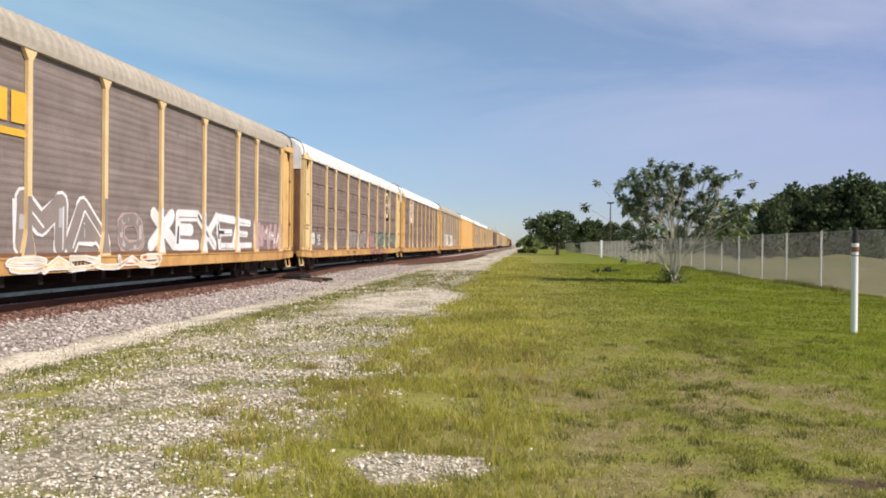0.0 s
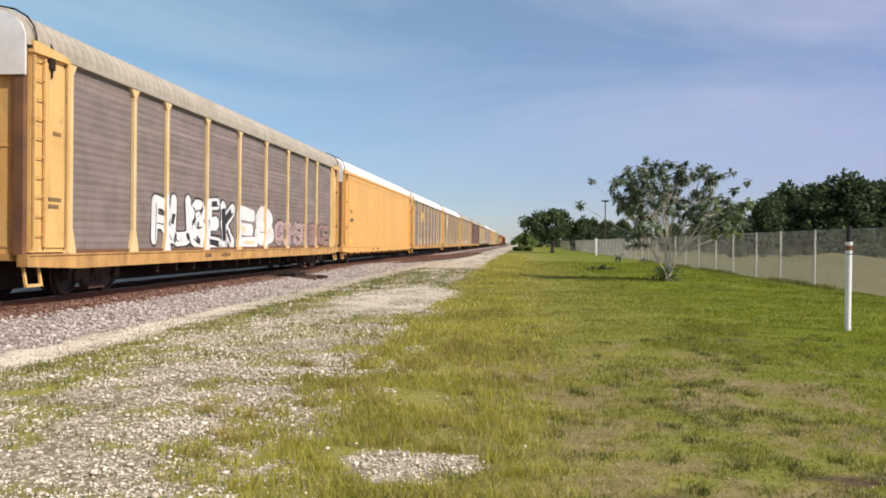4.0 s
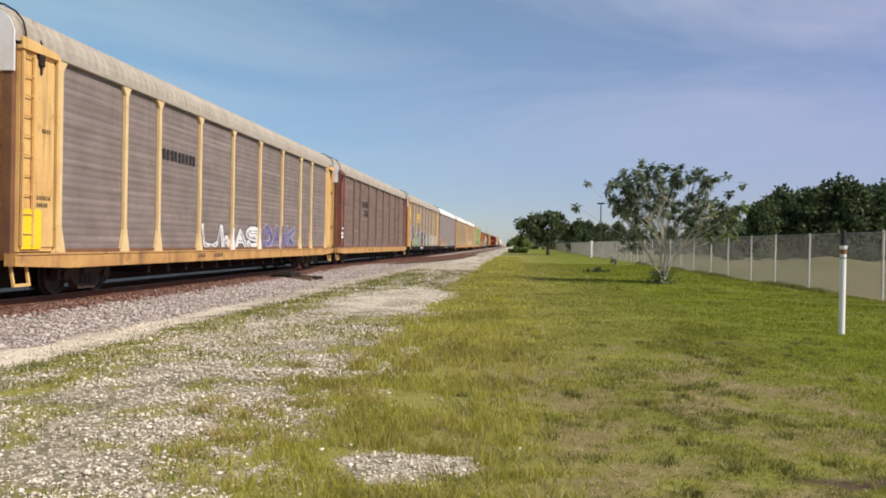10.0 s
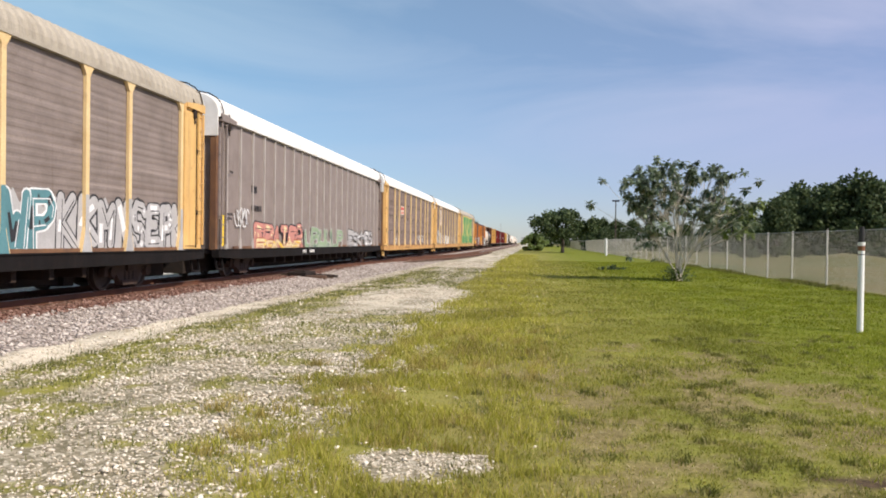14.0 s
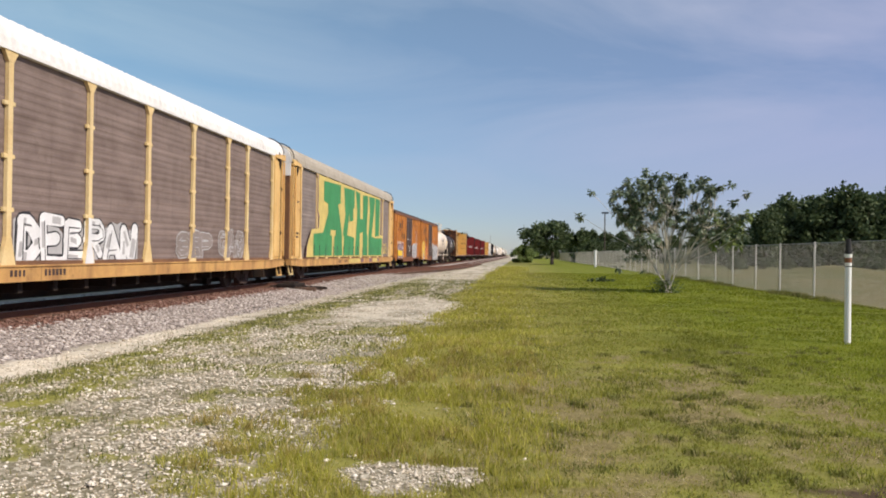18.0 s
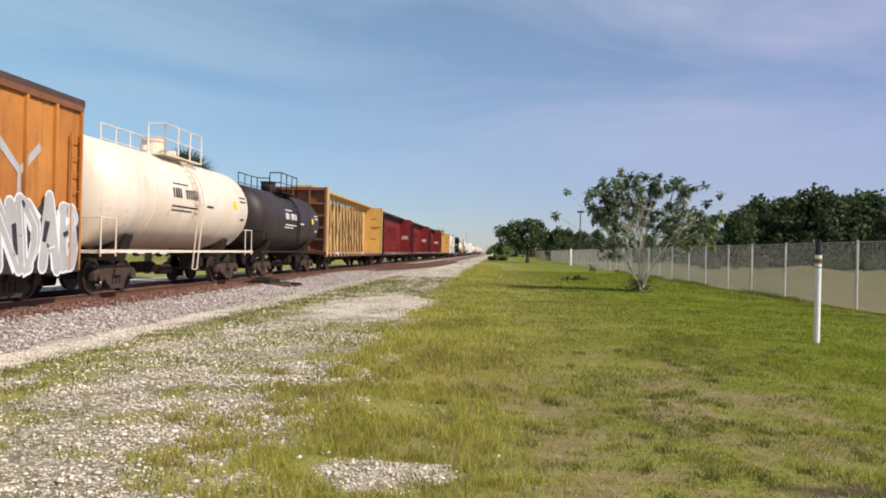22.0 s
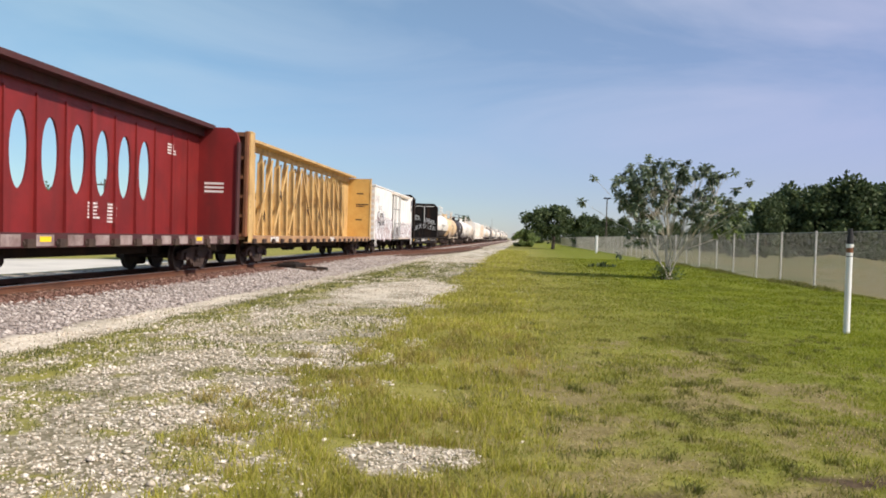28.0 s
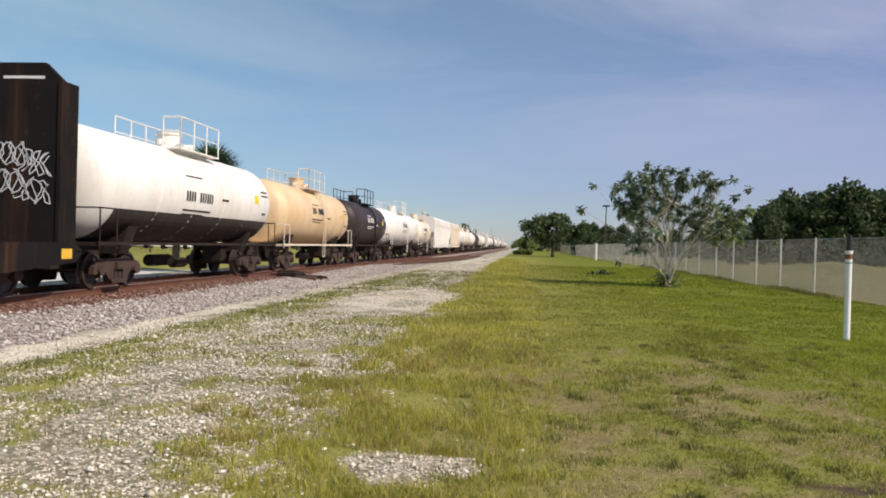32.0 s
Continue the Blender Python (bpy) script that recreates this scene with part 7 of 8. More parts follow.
def build_train():
    build_autoracks()
    build_boxcars()
    build_tanks()
    center_beam_yellow(427.3, 450.4, 1)
    center_beam_red(450.52, 475.01, 2)
    center_beam_red(475.01, 499.06, 3)
    center_beam_red(499.2, 522.8, 4)
    center_beam_yellow(522.8, 546.9, 5)
    reefer(547.5, 566.4)
    bulkhead_flat(566.4, 588.1)


build_train()

# ---- the track ----


def rail_line(bm, xs, ys, off, prof):
    prev = None
    for x, y in zip(xs, ys):
        row = [bm.verts.new((x + off + a, y, b)) for a, b in prof]
        if prev:
            for k in range(len(prof)):
                j = (k + 1) % len(prof)
                bm.faces.new((prev[k], prev[j], row[j], row[k]))
        prev = row


RAIL_PROF = [(-0.07, RAIL - 0.17), (0.07, RAIL - 0.17), (0.07, RAIL - 0.155), (0.012, RAIL - 0.13), (0.012, RAIL - 0.05), (0.035, RAIL - 0.04), (0.035, RAIL - 0.006), (-0.035, RAIL - 0.006), (-0.035, RAIL - 0.04), (-0.012, RAIL - 0.05), (-0.012, RAIL - 0.13), (-0.07, RAIL - 0.155)]
HEAD_PROF = [(-0.033, RAIL - 0.006), (0.033, RAIL - 0.006), (0.03, RAIL), (-0.03, RAIL)]


def build_track():
    track = tagged(new("railway_track"), "rusty main line on dark timber sleepers", "railway track", "", "structure")
    ys = [-60 + 10 * i for i in range(42)] + [350 + 10 * i for i in range(1, 96)]
    xs = [TRACK + bend(y) for y in ys]
    for s in (-0.753, 0.753):
        bm = bmesh.new(); rail_line(bm, xs, ys, s, RAIL_PROF); part("rail", bm, RAIL_MAT, track)
        bm = bmesh.new(); rail_line(bm, xs, ys, s, HEAD_PROF); part("rail_head", bm, RAIL_TOP, track, "polished rail head")
    me = made("sleeper", lambda bm: soft_box(bm, -1.3, 1.3, -0.11, 0.11, -0.06, 0.095, 0.012), TIE)
    rng = random.Random(3)
    for i in range(170):
        y = 4 + 0.52 * i
        shared("sleeper", me, track, pose(TRACK + rng.uniform(-0.03, 0.03), y, rng.uniform(-0.015, 0.0), 0, 0, rng.uniform(-0.6, 0.6)))
    siding = tagged(new("siding_track"), "rusty branch track leaving the main line", "railway track", "", "structure")
    ys = [38 + 3 * i for i in range(30)] + [128 + 8 * i for i in range(1, 50)]
    xs = [TRACK + float(siding_off(y)) + bend(y) for y in ys]
    for s in (-0.753, 0.753):
        bm = bmesh.new(); rail_line(bm, xs, ys, s, RAIL_PROF); part("rail", bm, RAIL_MAT, siding)
    for i in range(110):
        y = 56 + 0.55 * i
        shared("sleeper", me, siding, pose(TRACK + float(siding_off(y)) + 0.15 + bend(y), y, -0.012 + rng.uniform(-0.01, 0.01), 0, 0, -3))
    # powered switch at the points
    sw = tagged(new("switch_machine"), "low dark switch machine on two long sleepers", "switch machine")
    sw.location = (-9.6, 32.2, 0)
    for y in (-0.55, 0.55):
        bm = bmesh.new(); soft_box(bm, -0.9, 1.25, y - 0.12, y + 0.12, -0.04, 0.13, 0.015); part("long_sleeper", bm, TIE, sw)
    bm = bmesh.new(); soft_box(bm, -0.35, 0.45, -0.75, 0.75, 0.11, 0.27, 0.04); soft_box(bm, -0.2, 0.3, -0.4, 0.3, 0.26, 0.33, 0.03); part("housing", bm, UNDER, sw)
    bm = bmesh.new(); tube(bm, (-0.35, 0.0, 0.16), (-0.85, 0.0, 0.14), 0.035); tube(bm, (-0.35, 0.3, 0.16), (-0.85, 0.3, 0.14), 0.03); part("throw_rods", bm, TRUCK, sw)
    bm = bmesh.new(); bar(bm, (0.45, 0.2, 0.12), (1.5, 0.35, 0.07), 0.09, 0.07); part("lying_bar", bm, UNDER, sw)


build_track()

# ---- marker post ----


def build_post():
    p = tagged(new("marker_post"), "white plastic marker post with black cap on the lawn", "marker post")
    p.location = (6.11, 15.54, 0)
    bm = bmesh.new(); tube(bm, (0, 0, -0.2), (0.0, 0, 1.68), 0.057, n=20); part("pipe", bm, PVC, p)
    bm = bmesh.new(); tube(bm, (0, 0, 1.50), (0, 0, 1.52), 0.0605, n=20); tube(bm, (0, 0, 1.64), (0, 0, 1.69), 0.066, n=20); part("collar", bm, PVC, p)
    bm = bmesh.new(); tube(bm, (0, 0, 1.69), (0, 0, 1.73), 0.062, n=16); tube(bm, (0, 0, 1.73), (0, 0, 1.98), 0.055, 0.042, n=16); part("cap", bm, CAP, p, "black tapered cap")
    bm = bmesh.new(); tube(bm, (0, 0, 1.53), (0, 0, 1.62), 0.0595, n=20); part("label_band", bm, BOX_RUST, p, "rust-brown band below the cap")
    bm = bmesh.new(); tube(bm, (0, 0, 1.45), (0, 0, 1.465), 0.0595, n=20); part("dark_ring", bm, CAP, p)


build_post()

# ---- chain-link fence ----
FENCE_X = 11.6
FENCE_Y = [14.0, 20.2, 26.4, 32.8, 37.0, 40.7, 45.0, 48.9, 53.5] + [57.6 + 4.1 * i for i in range(46)]


def build_fence():
    f = tagged(new("chain_link_fence"), "long galvanised chain-link fence beside the lawn", "fence", "", "structure")
    rng = random.Random(6)
    pm = made("fence_post", lambda bm: (tube(bm, (0, 0, -0.1), (0, 0, 2.24), 0.038, n=10), tube(bm, (0, 0, 2.24), (0, 0, 2.27), 0.045, 0.02, n=10)), POST_STEEL)
    for y in FENCE_Y:
        shared("fence_post", pm, f, pose(FENCE_X, y, 0, rng.uniform(-0.4, 0.4), rng.uniform(-0.6, 0.6)))

    def fabric(L, d, t):
        def build(bm):
            H = 2.16
            for sgn in (1, -1):
                k = -H
                while k < L:
                    a, b = max(0, k), min(L, k + H)
                    if b - a > 0.02:
                        z0, z1 = (a - k, b - k) if sgn > 0 else (H - (a - k), H - (b - k))
                        bar(bm, (0.004 * sgn, a, 0.04 + z0), (0.004 * sgn, b, 0.04 + z1), t)
                    k += d
        return build
    for a, b in zip(FENCE_Y, FENCE_Y[1:]):
        L = round(b - a, 1)
        far = a > 90
        me = made(("chain_link", L, far), fabric(L, 0.085 if not far else 0.17, 0.0025 if not far else 0.008), WIRE)
        shared("chain_link", me, f, pose(FENCE_X - 0.042, a, 0))
    bm = bmesh.new(); tube(bm, (FENCE_X, FENCE_Y[0], 2.21), (FENCE_X, FENCE_Y[-1], 2.21), 0.014, n=6); part("tension_wire", bm, GALV, f)
    # one stout white post along the fence
    w = tagged(new("gate_post"), "stout white post standing at the fence", "post")
    bm = bmesh.new(); tube(bm, (9.9, 108, -0.1), (9.9, 108, 2.3), 0.16, n=12); part("shaft", bm, PVC, w)


build_fence()

# ---- trees ----
# the palest of the three tones stands for sunlit highlights on the leaves
LEAF = leafy("grey-green leaves", (0.08, 0.12, 0.075), (0.165, 0.215, 0.135), (0.36, 0.40, 0.28), trans=0.35, rough=0.35)
LEAF_DARK = leafy("dark oak leaves", (0.038, 0.062, 0.026), (0.074, 0.105, 0.042), (0.13, 0.165, 0.07), trans=0.3)
LEAF_BUSH = leafy("bush leaves", (0.09, 0.135, 0.045), (0.155, 0.205, 0.065), (0.23, 0.28, 0.10), trans=0.35)
LEAF_FRESH = leafy("fresh bush leaves", (0.15, 0.21, 0.065), (0.23, 0.30, 0.10), (0.32, 0.38, 0.15), trans=0.5)
LEAF_PALM = leafy("palm fronds", (0.03, 0.055, 0.02), (0.05, 0.085, 0.03), (0.09, 0.12, 0.04), trans=0.2)
THATCH = leafy("dry palm thatch", (0.16, 0.11, 0.06), (0.24, 0.17, 0.1), (0.32, 0.24, 0.15), trans=0.1)


def leaves(centres, radii, per, size, mat, seed, droop=0.2, flat=0.7):
    """Loose folded leaves in clumps round the given centres."""
    r = np.random.RandomState(seed)
    c = np.repeat(np.array(centres, float), per, 0)
    rad = np.repeat(np.array(radii, float), per)
    d = r.normal(0, 1, (len(c), 3)); d /= np.linalg.norm(d, axis=1)[:, None]
    p = c + d * (rad * r.uniform(0.25, 1.0, len(c)) ** 0.6)[:, None] * np.array([1, 1, flat])
    n = len(p)
    ax = r.normal(0, 1, (n, 3)); ax[:, 2] -= droop; ax /= np.linalg.norm(ax, axis=1)[:, None]
    sd = np.cross(ax, r.normal(0, 1, (n, 3))); sd /= np.linalg.norm(sd, axis=1)[:, None]
    up = np.cross(ax, sd)
    s = size * r.uniform(0.6, 1.3, n)[:, None]
    v = np.stack([p, p + ax * s * 0.5 + sd * s * 0.33 + up * s * 0.1, p + ax * s, p + ax * s * 0.5 - sd * s * 0.33 + up * s * 0.1], 1).reshape(-1, 3)
    t = np.array([(0, 1, 2), (0, 2, 3)])
    f = (t[None] + 4 * np.arange(n)[:, None, None]).reshape(-1, 3)
    return raw_mesh("crown", v, f, mat)


def limb(bm, pts, r0, r1, n=7):
    k = len(pts) - 1
    for i, (p, q) in enumerate(zip(pts, pts[1:])):
        tube(bm, p, q, r0 + (r1 - r0) * i / k, r0 + (r1 - r0) * (i + 1) / k, n, caps=(i == k - 1))


def whorls(centres, size, mat, seed, count=13):
    """Flat bunches of drooping leaves, each spread like a small parasol round its twig's tip."""
    r = np.random.RandomState(seed)
    c = np.repeat(np.array(centres, float), count, 0)
    n = len(c)
    big = np.repeat(r.uniform(0.7, 1.25, len(centres)), count)
    a = np.tile(np.arange(count) * math.tau / count, len(centres)) + r.uniform(-0.25, 0.25, n)
    e = np.radians(r.uniform(-70, 45, n))
    ax = np.stack([np.cos(a) * np.cos(e), np.sin(a) * np.cos(e), np.sin(e)], -1)
    sd = np.stack([-np.sin(a), np.cos(a), r.uniform(-0.4, 0.4, n)], -1)
    sd /= np.linalg.norm(sd, axis=1)[:, None]
    s = (size * big * r.uniform(0.75, 1.2, n))[:, None]
    p = c + ax * s * 0.12 + r.normal(0, 0.03, (n, 3))
    dip = np.array([0, 0, 1.0]) * s * 0.22
    v = np.stack([p, p + ax * s * 0.5 + sd * s * 0.30, p + ax * s - dip, p + ax * s * 0.5 - sd * s * 0.30], 1).reshape(-1, 3)
    f = (np.array([(0, 1, 2), (0, 2, 3)])[None] + 4 * np.arange(n)[:, None, None]).reshape(-1, 3)
    return raw_mesh("crown", v, f, mat)


def build_lawn_tree():
    """The airy many-stemmed tree on the lawn, leaves bunched at the tips."""
    tree = tagged(new("small_tree"), "airy many-stemmed small tree with bunched leaves", "tree")
    tree.location = (6.3, 35.4, 0)
    rng = random.Random(42)
    stems = []
    for i in range(9):
        a = radians(30 + 120 * i / 8)
        dx, dy, top = 2.2 * math.cos(a), rng.uniform(-1.2, 1.2), 1.4 + 2.7 * math.sin(a) * rng.uniform(0.85, 1.05)
        bx, by = 0.10 + rng.uniform(-0.22, 0.14), rng.uniform(-0.15, 0.15)
        pts = [Vector((bx + dx * u ** 1.35 + rng.uniform(-0.09, 0.09), by + dy * u ** 1.3 + rng.uniform(-0.05, 0.05), 0.02 + top * u)) for u in (k / 6 for k in range(7))]
        bm = bmesh.new(); limb(bm, pts, 0.05 if i == 4 else rng.uniform(0.026, 0.038), 0.015); part("stem", bm, BARK, tree)
        stems.append(pts)
    tips = []
    for k in range(265):
        a, q = radians(rng.uniform(2, 178)), rng.uniform(0.06, 1.0) ** 0.5
        tips.append(Vector((3.25 * math.cos(a) * q + rng.uniform(-0.15, 0.15), rng.uniform(-2.2, 2.2) * (1.05 - 0.5 * q), 2.25 + 3.1 * math.sin(a) * q + rng.uniform(-0.15, 0.15))))
    tips = [t for t in tips if t.x > -1.4 or t.z > 2.6 - 1.05 * (t.x + 1.4)]
    tips += [Vector((-3.75, 0.2, 3.35)), Vector((-3.3, -0.4, 4.35)), Vector((-0.9, 0.3, 5.4)), Vector((2.75, 0.2, 4.75)), Vector((3.3, -0.3, 4.35))]
    for t in tips:
        pts = min(stems, key=lambda p: (p[-1] - t).length)
        o = pts[rng.randint(3, 6)] if t.z > 2.6 else pts[3]
        bm = bmesh.new(); limb(bm, [o, o.lerp(t, 0.5) + Vector((0, 0, -0.08)), t], 0.014, 0.006, 5); part("branch", bm, BARK, tree)
    shared("crown", whorls([tuple(t) for t in tips], 0.25, LEAF, 3, 22), tree)
    low = [Vector((rng.uniform(-2.1, -0.3), rng.uniform(-0.8, 0.8), rng.uniform(0.9, 2.4))) for _ in range(17)]
    shared("low_leaves", whorls([tuple(t) for t in low], 0.22, LEAF, 4, 9), tree)
    # right-hand leaves take a brighter green, sunlight put into their colour
    sunny = [Vector((rng.uniform(1.4, 3.3), rng.uniform(-1.2, 1.2), rng.uniform(2.0, 3.6))) for _ in range(26)]
    shared("sunlit_leaves", whorls([tuple(t) for t in sunny], 0.25, LEAF_FRESH, 7, 12), tree, None, "leaves coloured a brighter green as if sunlit")
    bush = tagged(new("root_bush"), "green shoots and weeds round the tree foot", "bush")
    shared("foliage", leaves([(6.3 + rng.uniform(-0.7, 0.5), 35.3 + rng.uniform(-0.4, 0.4), rng.uniform(0.08, 0.55)) for _ in range(18)], [rng.uniform(0.12, 0.28) for _ in range(18)], 22, 0.12, LEAF_BUSH, 5), bush)
    heap = tagged(new("brush_heap"), "dark cut brush lying behind the tree", "brush heap")
    shared("brush", leaves([(4.9 + rng.uniform(-0.9, 0.9), 48.5 + rng.uniform(-0.5, 0.5), rng.uniform(0.02, 0.12)) for _ in range(6)], [0.18] * 6, 40, 0.2, LEAF_DARK, 6), heap)


def oak(name, label, seed, height_m, spread, mat=None, size=0.55, per=46, low=0.25, group=""):
    """A broad tree: tapered trunk, limbs and a lumpy crown."""
    rng = random.Random(seed)
    t = tagged(new(name), label, "tree", group)
    bm = bmesh.new(); limb(bm, [Vector((0, 0, -0.2)), Vector((0.1, 0, height_m * 0.2)), Vector((0.05, 0.1, height_m * 0.42))], 0.045 * height_m, 0.028 * height_m, 9)
    cs, rs = [], []
    for i in range(64):
        a, q = rng.uniform(0, math.tau), rng.uniform(0, 1) ** 0.5
        z = height_m * (low + (1 - low) * rng.uniform(0, 1))
        w = spread * math.sin(math.pi * min(max(((z / height_m) - low) / (1 - low) * 0.82 + 0.16, 0.02), 0.98)) ** 0.7
        cs.append((math.cos(a) * q * w, math.sin(a) * q * w, z * 0.93)); rs.append(rng.uniform(0.09, 0.17) * height_m)
    for c in cs[:12]:
        limb(bm, [Vector((0, 0, height_m * 0.3)), Vector(c) * 0.5 + Vector((0, 0, height_m * 0.22)), Vector(c)], 0.014 * height_m, 0.004 * height_m, 5)
    part("trunk", bm, BARK_DARK, t)
    shared("crown", leaves(cs, rs, per, size, mat or LEAF_DARK, seed, 0.1, 0.8), t)
    return t


def palm(x, y, h, seed):
    t = tagged(new("palm_tree"), "cabbage palm with green fan crown and dry skirt", "palm")
    t.location = (x, y, 0)
    rng = random.Random(seed)
    bm = bmesh.new(); limb(bm, [Vector((0, 0, -0.2)), Vector((0.05, 0, h * 0.35)), Vector((0.08, 0.05, h * 0.72))], 0.24, 0.2, 10); part("trunk", bm, BARK_DARK, t)
    def fan(n, mat, z, el0, el1, reach, seed):
        r = random.Random(seed)
        V, F = [], []
        for i in range(n):
            a, e = r.uniform(0, math.tau), radians(r.uniform(el0, el1))
            d = Vector((math.cos(a) * math.cos(e), math.sin(a) * math.cos(e), math.sin(e)))
            s = d.cross(Vector((0, 0, 1))).normalized(); u = s.cross(d)
            o = Vector((0.08, 0.05, z)) + d * reach * 0.45
            for k in range(13):
                b = radians(-75 + 150 * k / 12)
                tip = o + (d * math.cos(b) + s * math.sin(b)) * reach * r.uniform(0.5, 0.66) - u * 0.12 - Vector((0, 0, 0.18 * r.random()))
                w = s * math.cos(b) * 0.05 - d * math.sin(b) * 0.05
                j = len(V); V += [o - w, o + w, tip]; F.append((j, j + 1, j + 2))
            j = len(V); V += [Vector((0.08, 0.05, z)) - s * 0.02, Vector((0.08, 0.05, z)) + s * 0.02, o]; F.append((j, j + 1, j + 2))
        return raw_mesh("fronds", np.array([tuple(v) for v in V]), np.array(F), mat)
    shared("crown", fan(85, LEAF_PALM, h * 0.74, -20, 80, h * 0.32, seed), t)
    shared("dry_skirt", fan(80, THATCH, h * 0.66, -85, -10, h * 0.3, seed + 1), t, None, "dry brown hanging fronds")
    return t


def build_trees():
    build_lawn_tree()
    a = oak("oak_tree", "dark dense evergreen oak at the wood edge", 1, 13.5, 5.5, size=0.8, per=60, low=0.03, group="wood beyond the fence")
    b = oak("oak_tree", "dark dense evergreen oak at the wood edge", 2, 12.5, 6.0, size=0.8, per=60, low=0.03, group="wood beyond the fence")
    c = oak("oak_tree", "dark dense evergreen oak at the wood edge", 3, 14.5, 5.0, size=0.8, per=60, low=0.03, group="wood beyond the fence")
    rng = random.Random(12)
    kinds = [a, b, c]
    spots = []
    for i in range(40):
        x = 38 + i * 2.3
        y = 150 + rng.uniform(-6, 10)
        spots.append((x, y, 0.58 + 0.36 * min(1, i / 6) + rng.uniform(-0.1, 0.1)))
    for i in range(22):
        spots.append((14 + i * 2.4, 185 + rng.uniform(-8, 8), rng.uniform(0.36, 0.52)))
    for k, (x, y, s) in enumerate(spots):
        m = pose(x, y, 0, 0, 0, rng.uniform(0, 360)) @ Matrix.Scale(s, 4)
        if k < 3:
            kinds[k].matrix_basis = m
        else:
            t = copy_thing(kinds[k % 3], m)
            t.scale = (s, s, s)
    for i in range(16):
        x, y, s = 27 + 3.3 * i + rng.uniform(-1, 1), 112 + rng.uniform(-5, 5), rng.uniform(0.10, 0.19)
        t = copy_thing(kinds[i % 3], pose(x, y, 0, 0, 0, rng.uniform(0, 360)))
        t.scale = (s * 1.6, s * 1.6, s)
        tagged(t, "low dark brush in the field before the wood", "bush", "field brush")
    oak_near = oak("shade_tree", "broad dark shade tree at the line's end", 5, 7.1, 5.6, size=0.5, low=0.46, per=95)
    oak_near.location = (4.9, 130, 0)
    oak_near = oak("shade_tree", "low dark tree behind the fence", 6, 4.9, 4.3, size=0.5, low=0.1, per=70)
    oak_near.location = (15.2, 175, 0)
    o = oak("shade_tree", "rounded green bush beside the line", 7, 3.3, 2.6, LEAF_FRESH, size=0.35, low=0.02, per=120); o.location = (0.4, 152, 0)
    o = oak("shade_tree", "dark tree standing behind the train", 8, 7.4, 3.2, size=0.4, low=0.35); o.location = (-24.5, 150, 0)
    o = oak("shade_tree", "dark tree standing behind the train", 9, 6.0, 2.8, size=0.4, low=0.3); o.location = (-27.5, 152, 0)
    o = oak("shade_tree", "leafy green tree beside the pale yard", 10, 4.6, 2.6, LEAF_BUSH, size=0.3, low=0.1); o.location = (-38.5, 60, 0)
    palm(-18.4, 45, 7.0, 3)
    p = palm(-21.3, 47, 4.6, 5)
    for i, (x, y, s) in enumerate([(-95 + 9 * k, 190 + rng.uniform(-10, 10), rng.uniform(0.45, 0.62)) for k in range(10)] + [(4 + 3.5 * k, 300 + rng.uniform(-8, 8), rng.uniform(0.4, 0.55)) for k in range(8)] + [(-60 + 4 * k, 110 + rng.uniform(-6, 6), rng.uniform(0.3, 0.42)) for k in range(8)]):
        t = copy_thing(kinds[i % 3], pose(x, y, 0, 0, 0, rng.uniform(0, 360)))
        t.scale = (s, s, s)
        tagged(t, "far dark tree on the horizon", "tree", "far trees")


build_trees()

# ---- poles, far vehicles ----


def pole(name, x, y, h, label, arm=None, r=0.13):
    p = tagged(new(name), label, "pole")
    p.location = (x, y, 0)
    bm = bmesh.new(); tube(bm, (0, 0, -0.2), (0, 0, h), r, r * 0.7, n=10); part("shaft", bm, GALV if arm is None else BARK_DARK, p)
    bm = bmesh.new()
    if arm == "cross":
        box(bm, -1.2, 1.2, -0.06, 0.06, h - 0.7, h - 0.55)
        for s in (-1.1, -0.4, 0.4, 1.1):
            tube(bm, (s, 0, h - 0.55), (s, 0, h - 0.35), 0.04, n=6)
        part("crossarm", bm, BARK_DARK, p)
    elif arm == "lamp":
        box(bm, -0.5, 0.5, -0.2, 0.2, h - 0.05, h + 0.16)
        part("lamp_head", bm, BLACK, p)
    else:
        bm.free()


pole("light_pole", 12.1, 117.8, 7.8, "tall dark light pole behind the fence", "lamp", 0.11)
pole("utility_pole", -44.3, 80, 6.5, "dark utility pole with a crossarm", "cross")
pole("utility_pole", -41.0, 84, 5.0, "dark utility pole beyond the yard", "cross")
pole("signal_mast", -7.5, 190, 6.0, "slim grey signal mast beside the line", None, 0.06)
CAR_WHITE = paint("white car paint", (0.8, 0.8, 0.8), (0.75, 0.75, 0.75), 0.3, streak=0.1)
GLASS_DARK = paint("dark car window", (0.02, 0.025, 0.03), (0.025, 0.03, 0.035), 0.1, streak=0.05)


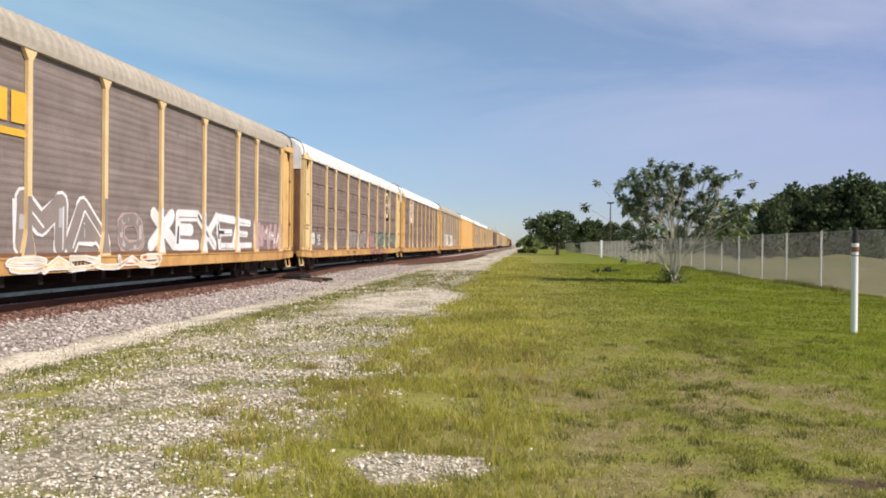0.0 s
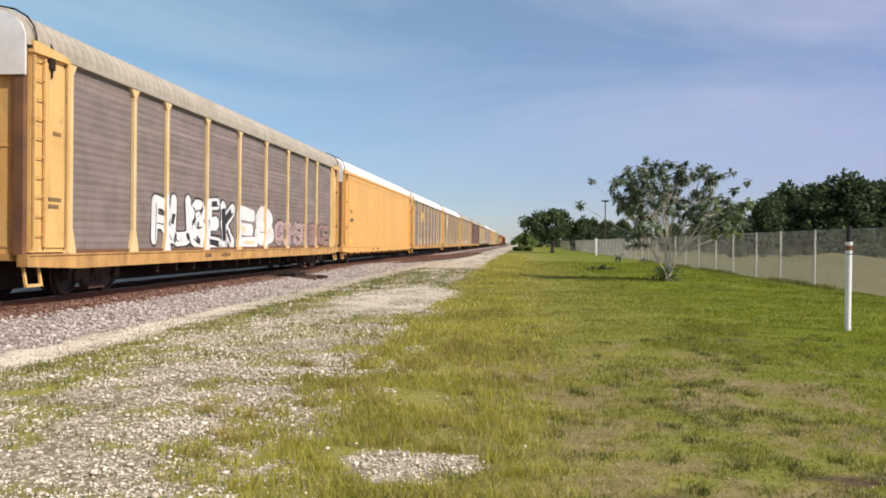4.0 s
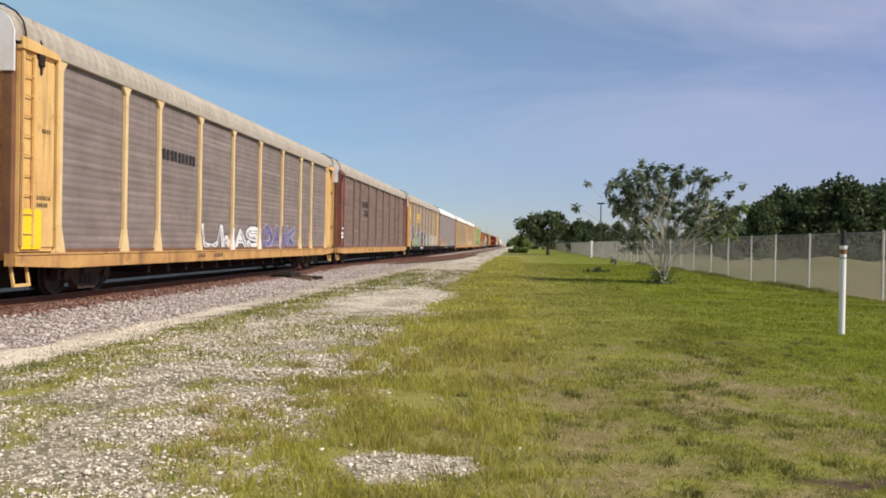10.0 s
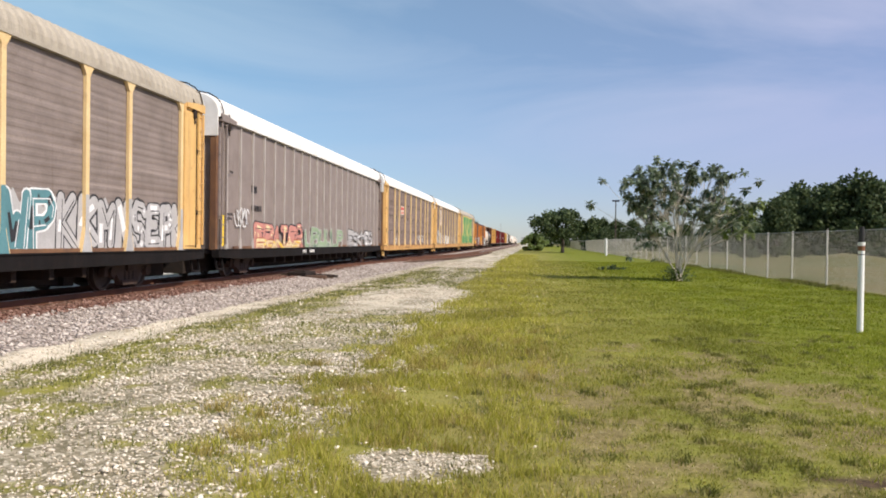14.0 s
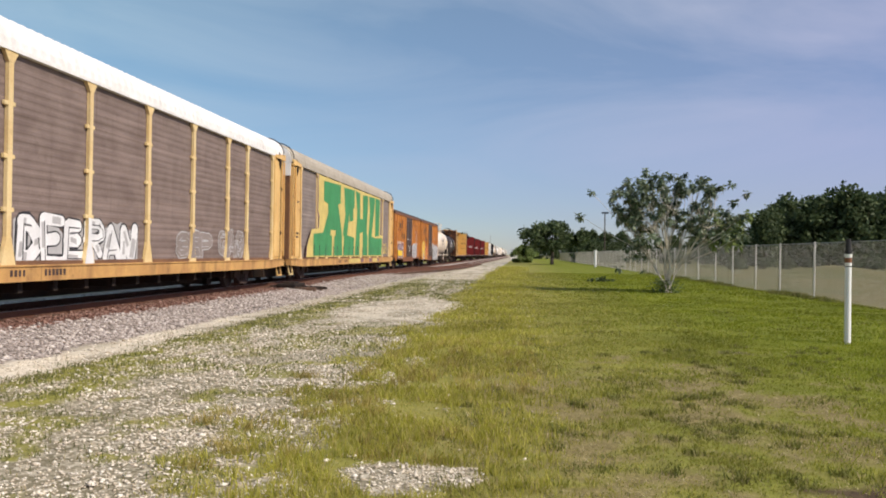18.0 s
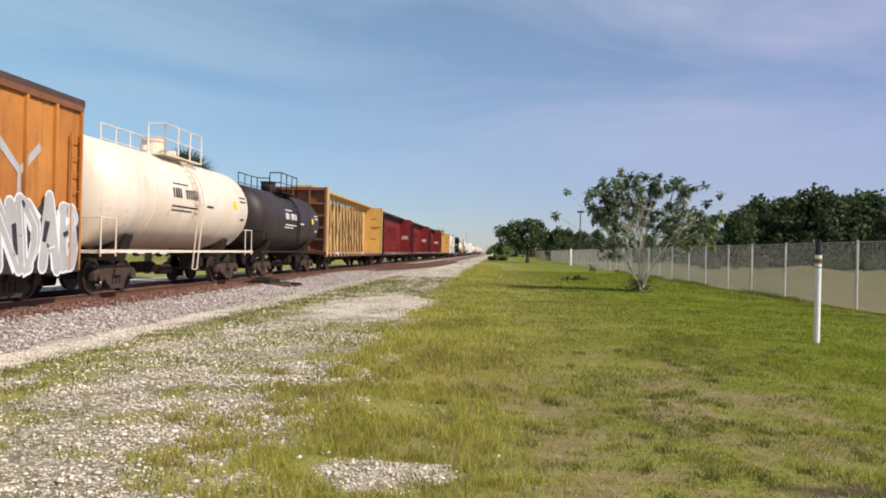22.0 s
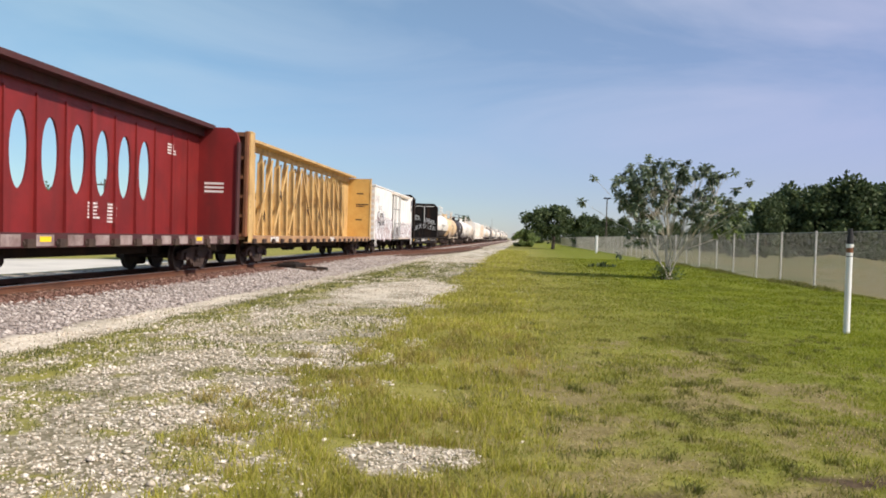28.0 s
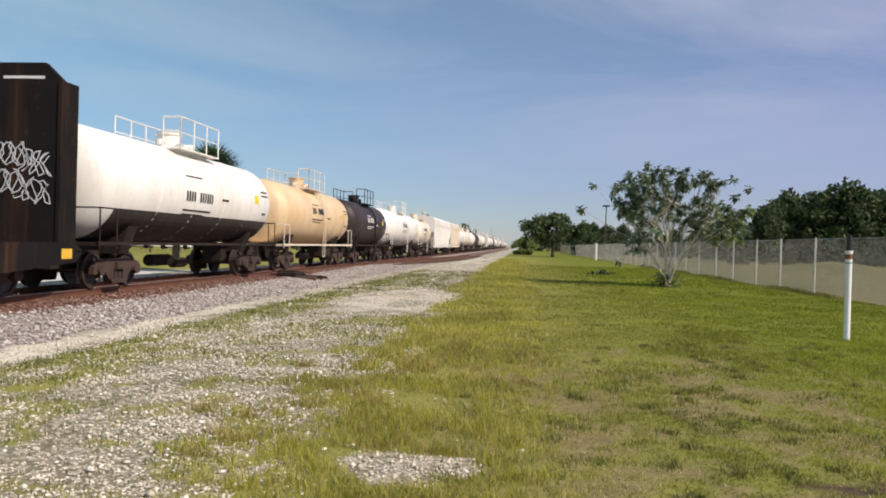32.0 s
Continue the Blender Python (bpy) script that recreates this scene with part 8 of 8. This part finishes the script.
def parked_car(x, y, rz, label):
    c = tagged(new("parked_car"), label, "car", "parked cars")
    c.matrix_basis = pose(x, y, 0, 0, 0, rz)
    bm = bmesh.new(); slab(bm, [(-2.2, 0.35), (2.2, 0.35), (2.25, 0.75), (1.3, 0.95), (0.6, 1.42), (-1.3, 1.45), (-2.1, 0.95), (-2.25, 0.7)], -0.85, 0.85); part("body", bm, CAR_WHITE, c)
    bm = bmesh.new(); slab(bm, [(1.05, 0.97), (0.55, 1.36), (-1.2, 1.38), (-1.8, 0.97)], -0.86, 0.86); part("windows", bm, GLASS_DARK, c)
    for sx in (-0.78, 0.78):
        for sy in (-1.35, 1.35):
            bm = bmesh.new(); tube(bm, (sx - 0.1, sy, 0.32), (sx + 0.1, sy, 0.32), 0.32, n=14); part("wheel", bm, BLACK, c)


for i, (x, y) in enumerate(((-52, 96), (-49, 97), (-44, 97), (-60, 95), (-36, 92), (-30, 90))):
    parked_car(x, y, 90 + 7 * (i % 3), "white parked car beyond the pale yard")
far_shed = tagged(new("low_shed"), "small white shed at the far end of the line", "shed")
far_shed.location = (-1.6, 215, 0)
bm = bmesh.new(); box(bm, -1.1, 1.1, -1, 1, -0.1, 2.4); part("wall", bm, REEFER, far_shed)
bm = bmesh.new(); slab(bm, [(-1.2, 2.4), (1.2, 2.4), (0, 3.0)], -1.3, 1.3); part("roof", bm, GALV, far_shed)


# ---- movement ----


def motions():
    times = range(33)
    for car, s in TRAIN:
        rows = []
        for t in times:
            y = S1 + s - SPEED * t
            rows.append((t, pose(TRACK + bend(y), y, RAIL, 0, 0, math.degrees(math.atan2(max(0.0, y - BEND_FROM), 20000)))))
        walk(car, rows)
    # every wheelset rolls alike
    for wheels, o in zip(WHEELSETS, (-0.89, 0.89)):
        walk(wheels[0], [(k / 30, pose(0, o, WHEEL_R, math.degrees(SPEED * k / 30 / WHEEL_R) % 360)) for k in range(961)])
        roll = wheels[0].animation_data
        for w in wheels[1:]:
            w.rotation_mode = "QUATERNION"
            keys = w.animation_data_create()
            keys.action = roll.action
            keys.action_slot = roll.action_slot


motions()
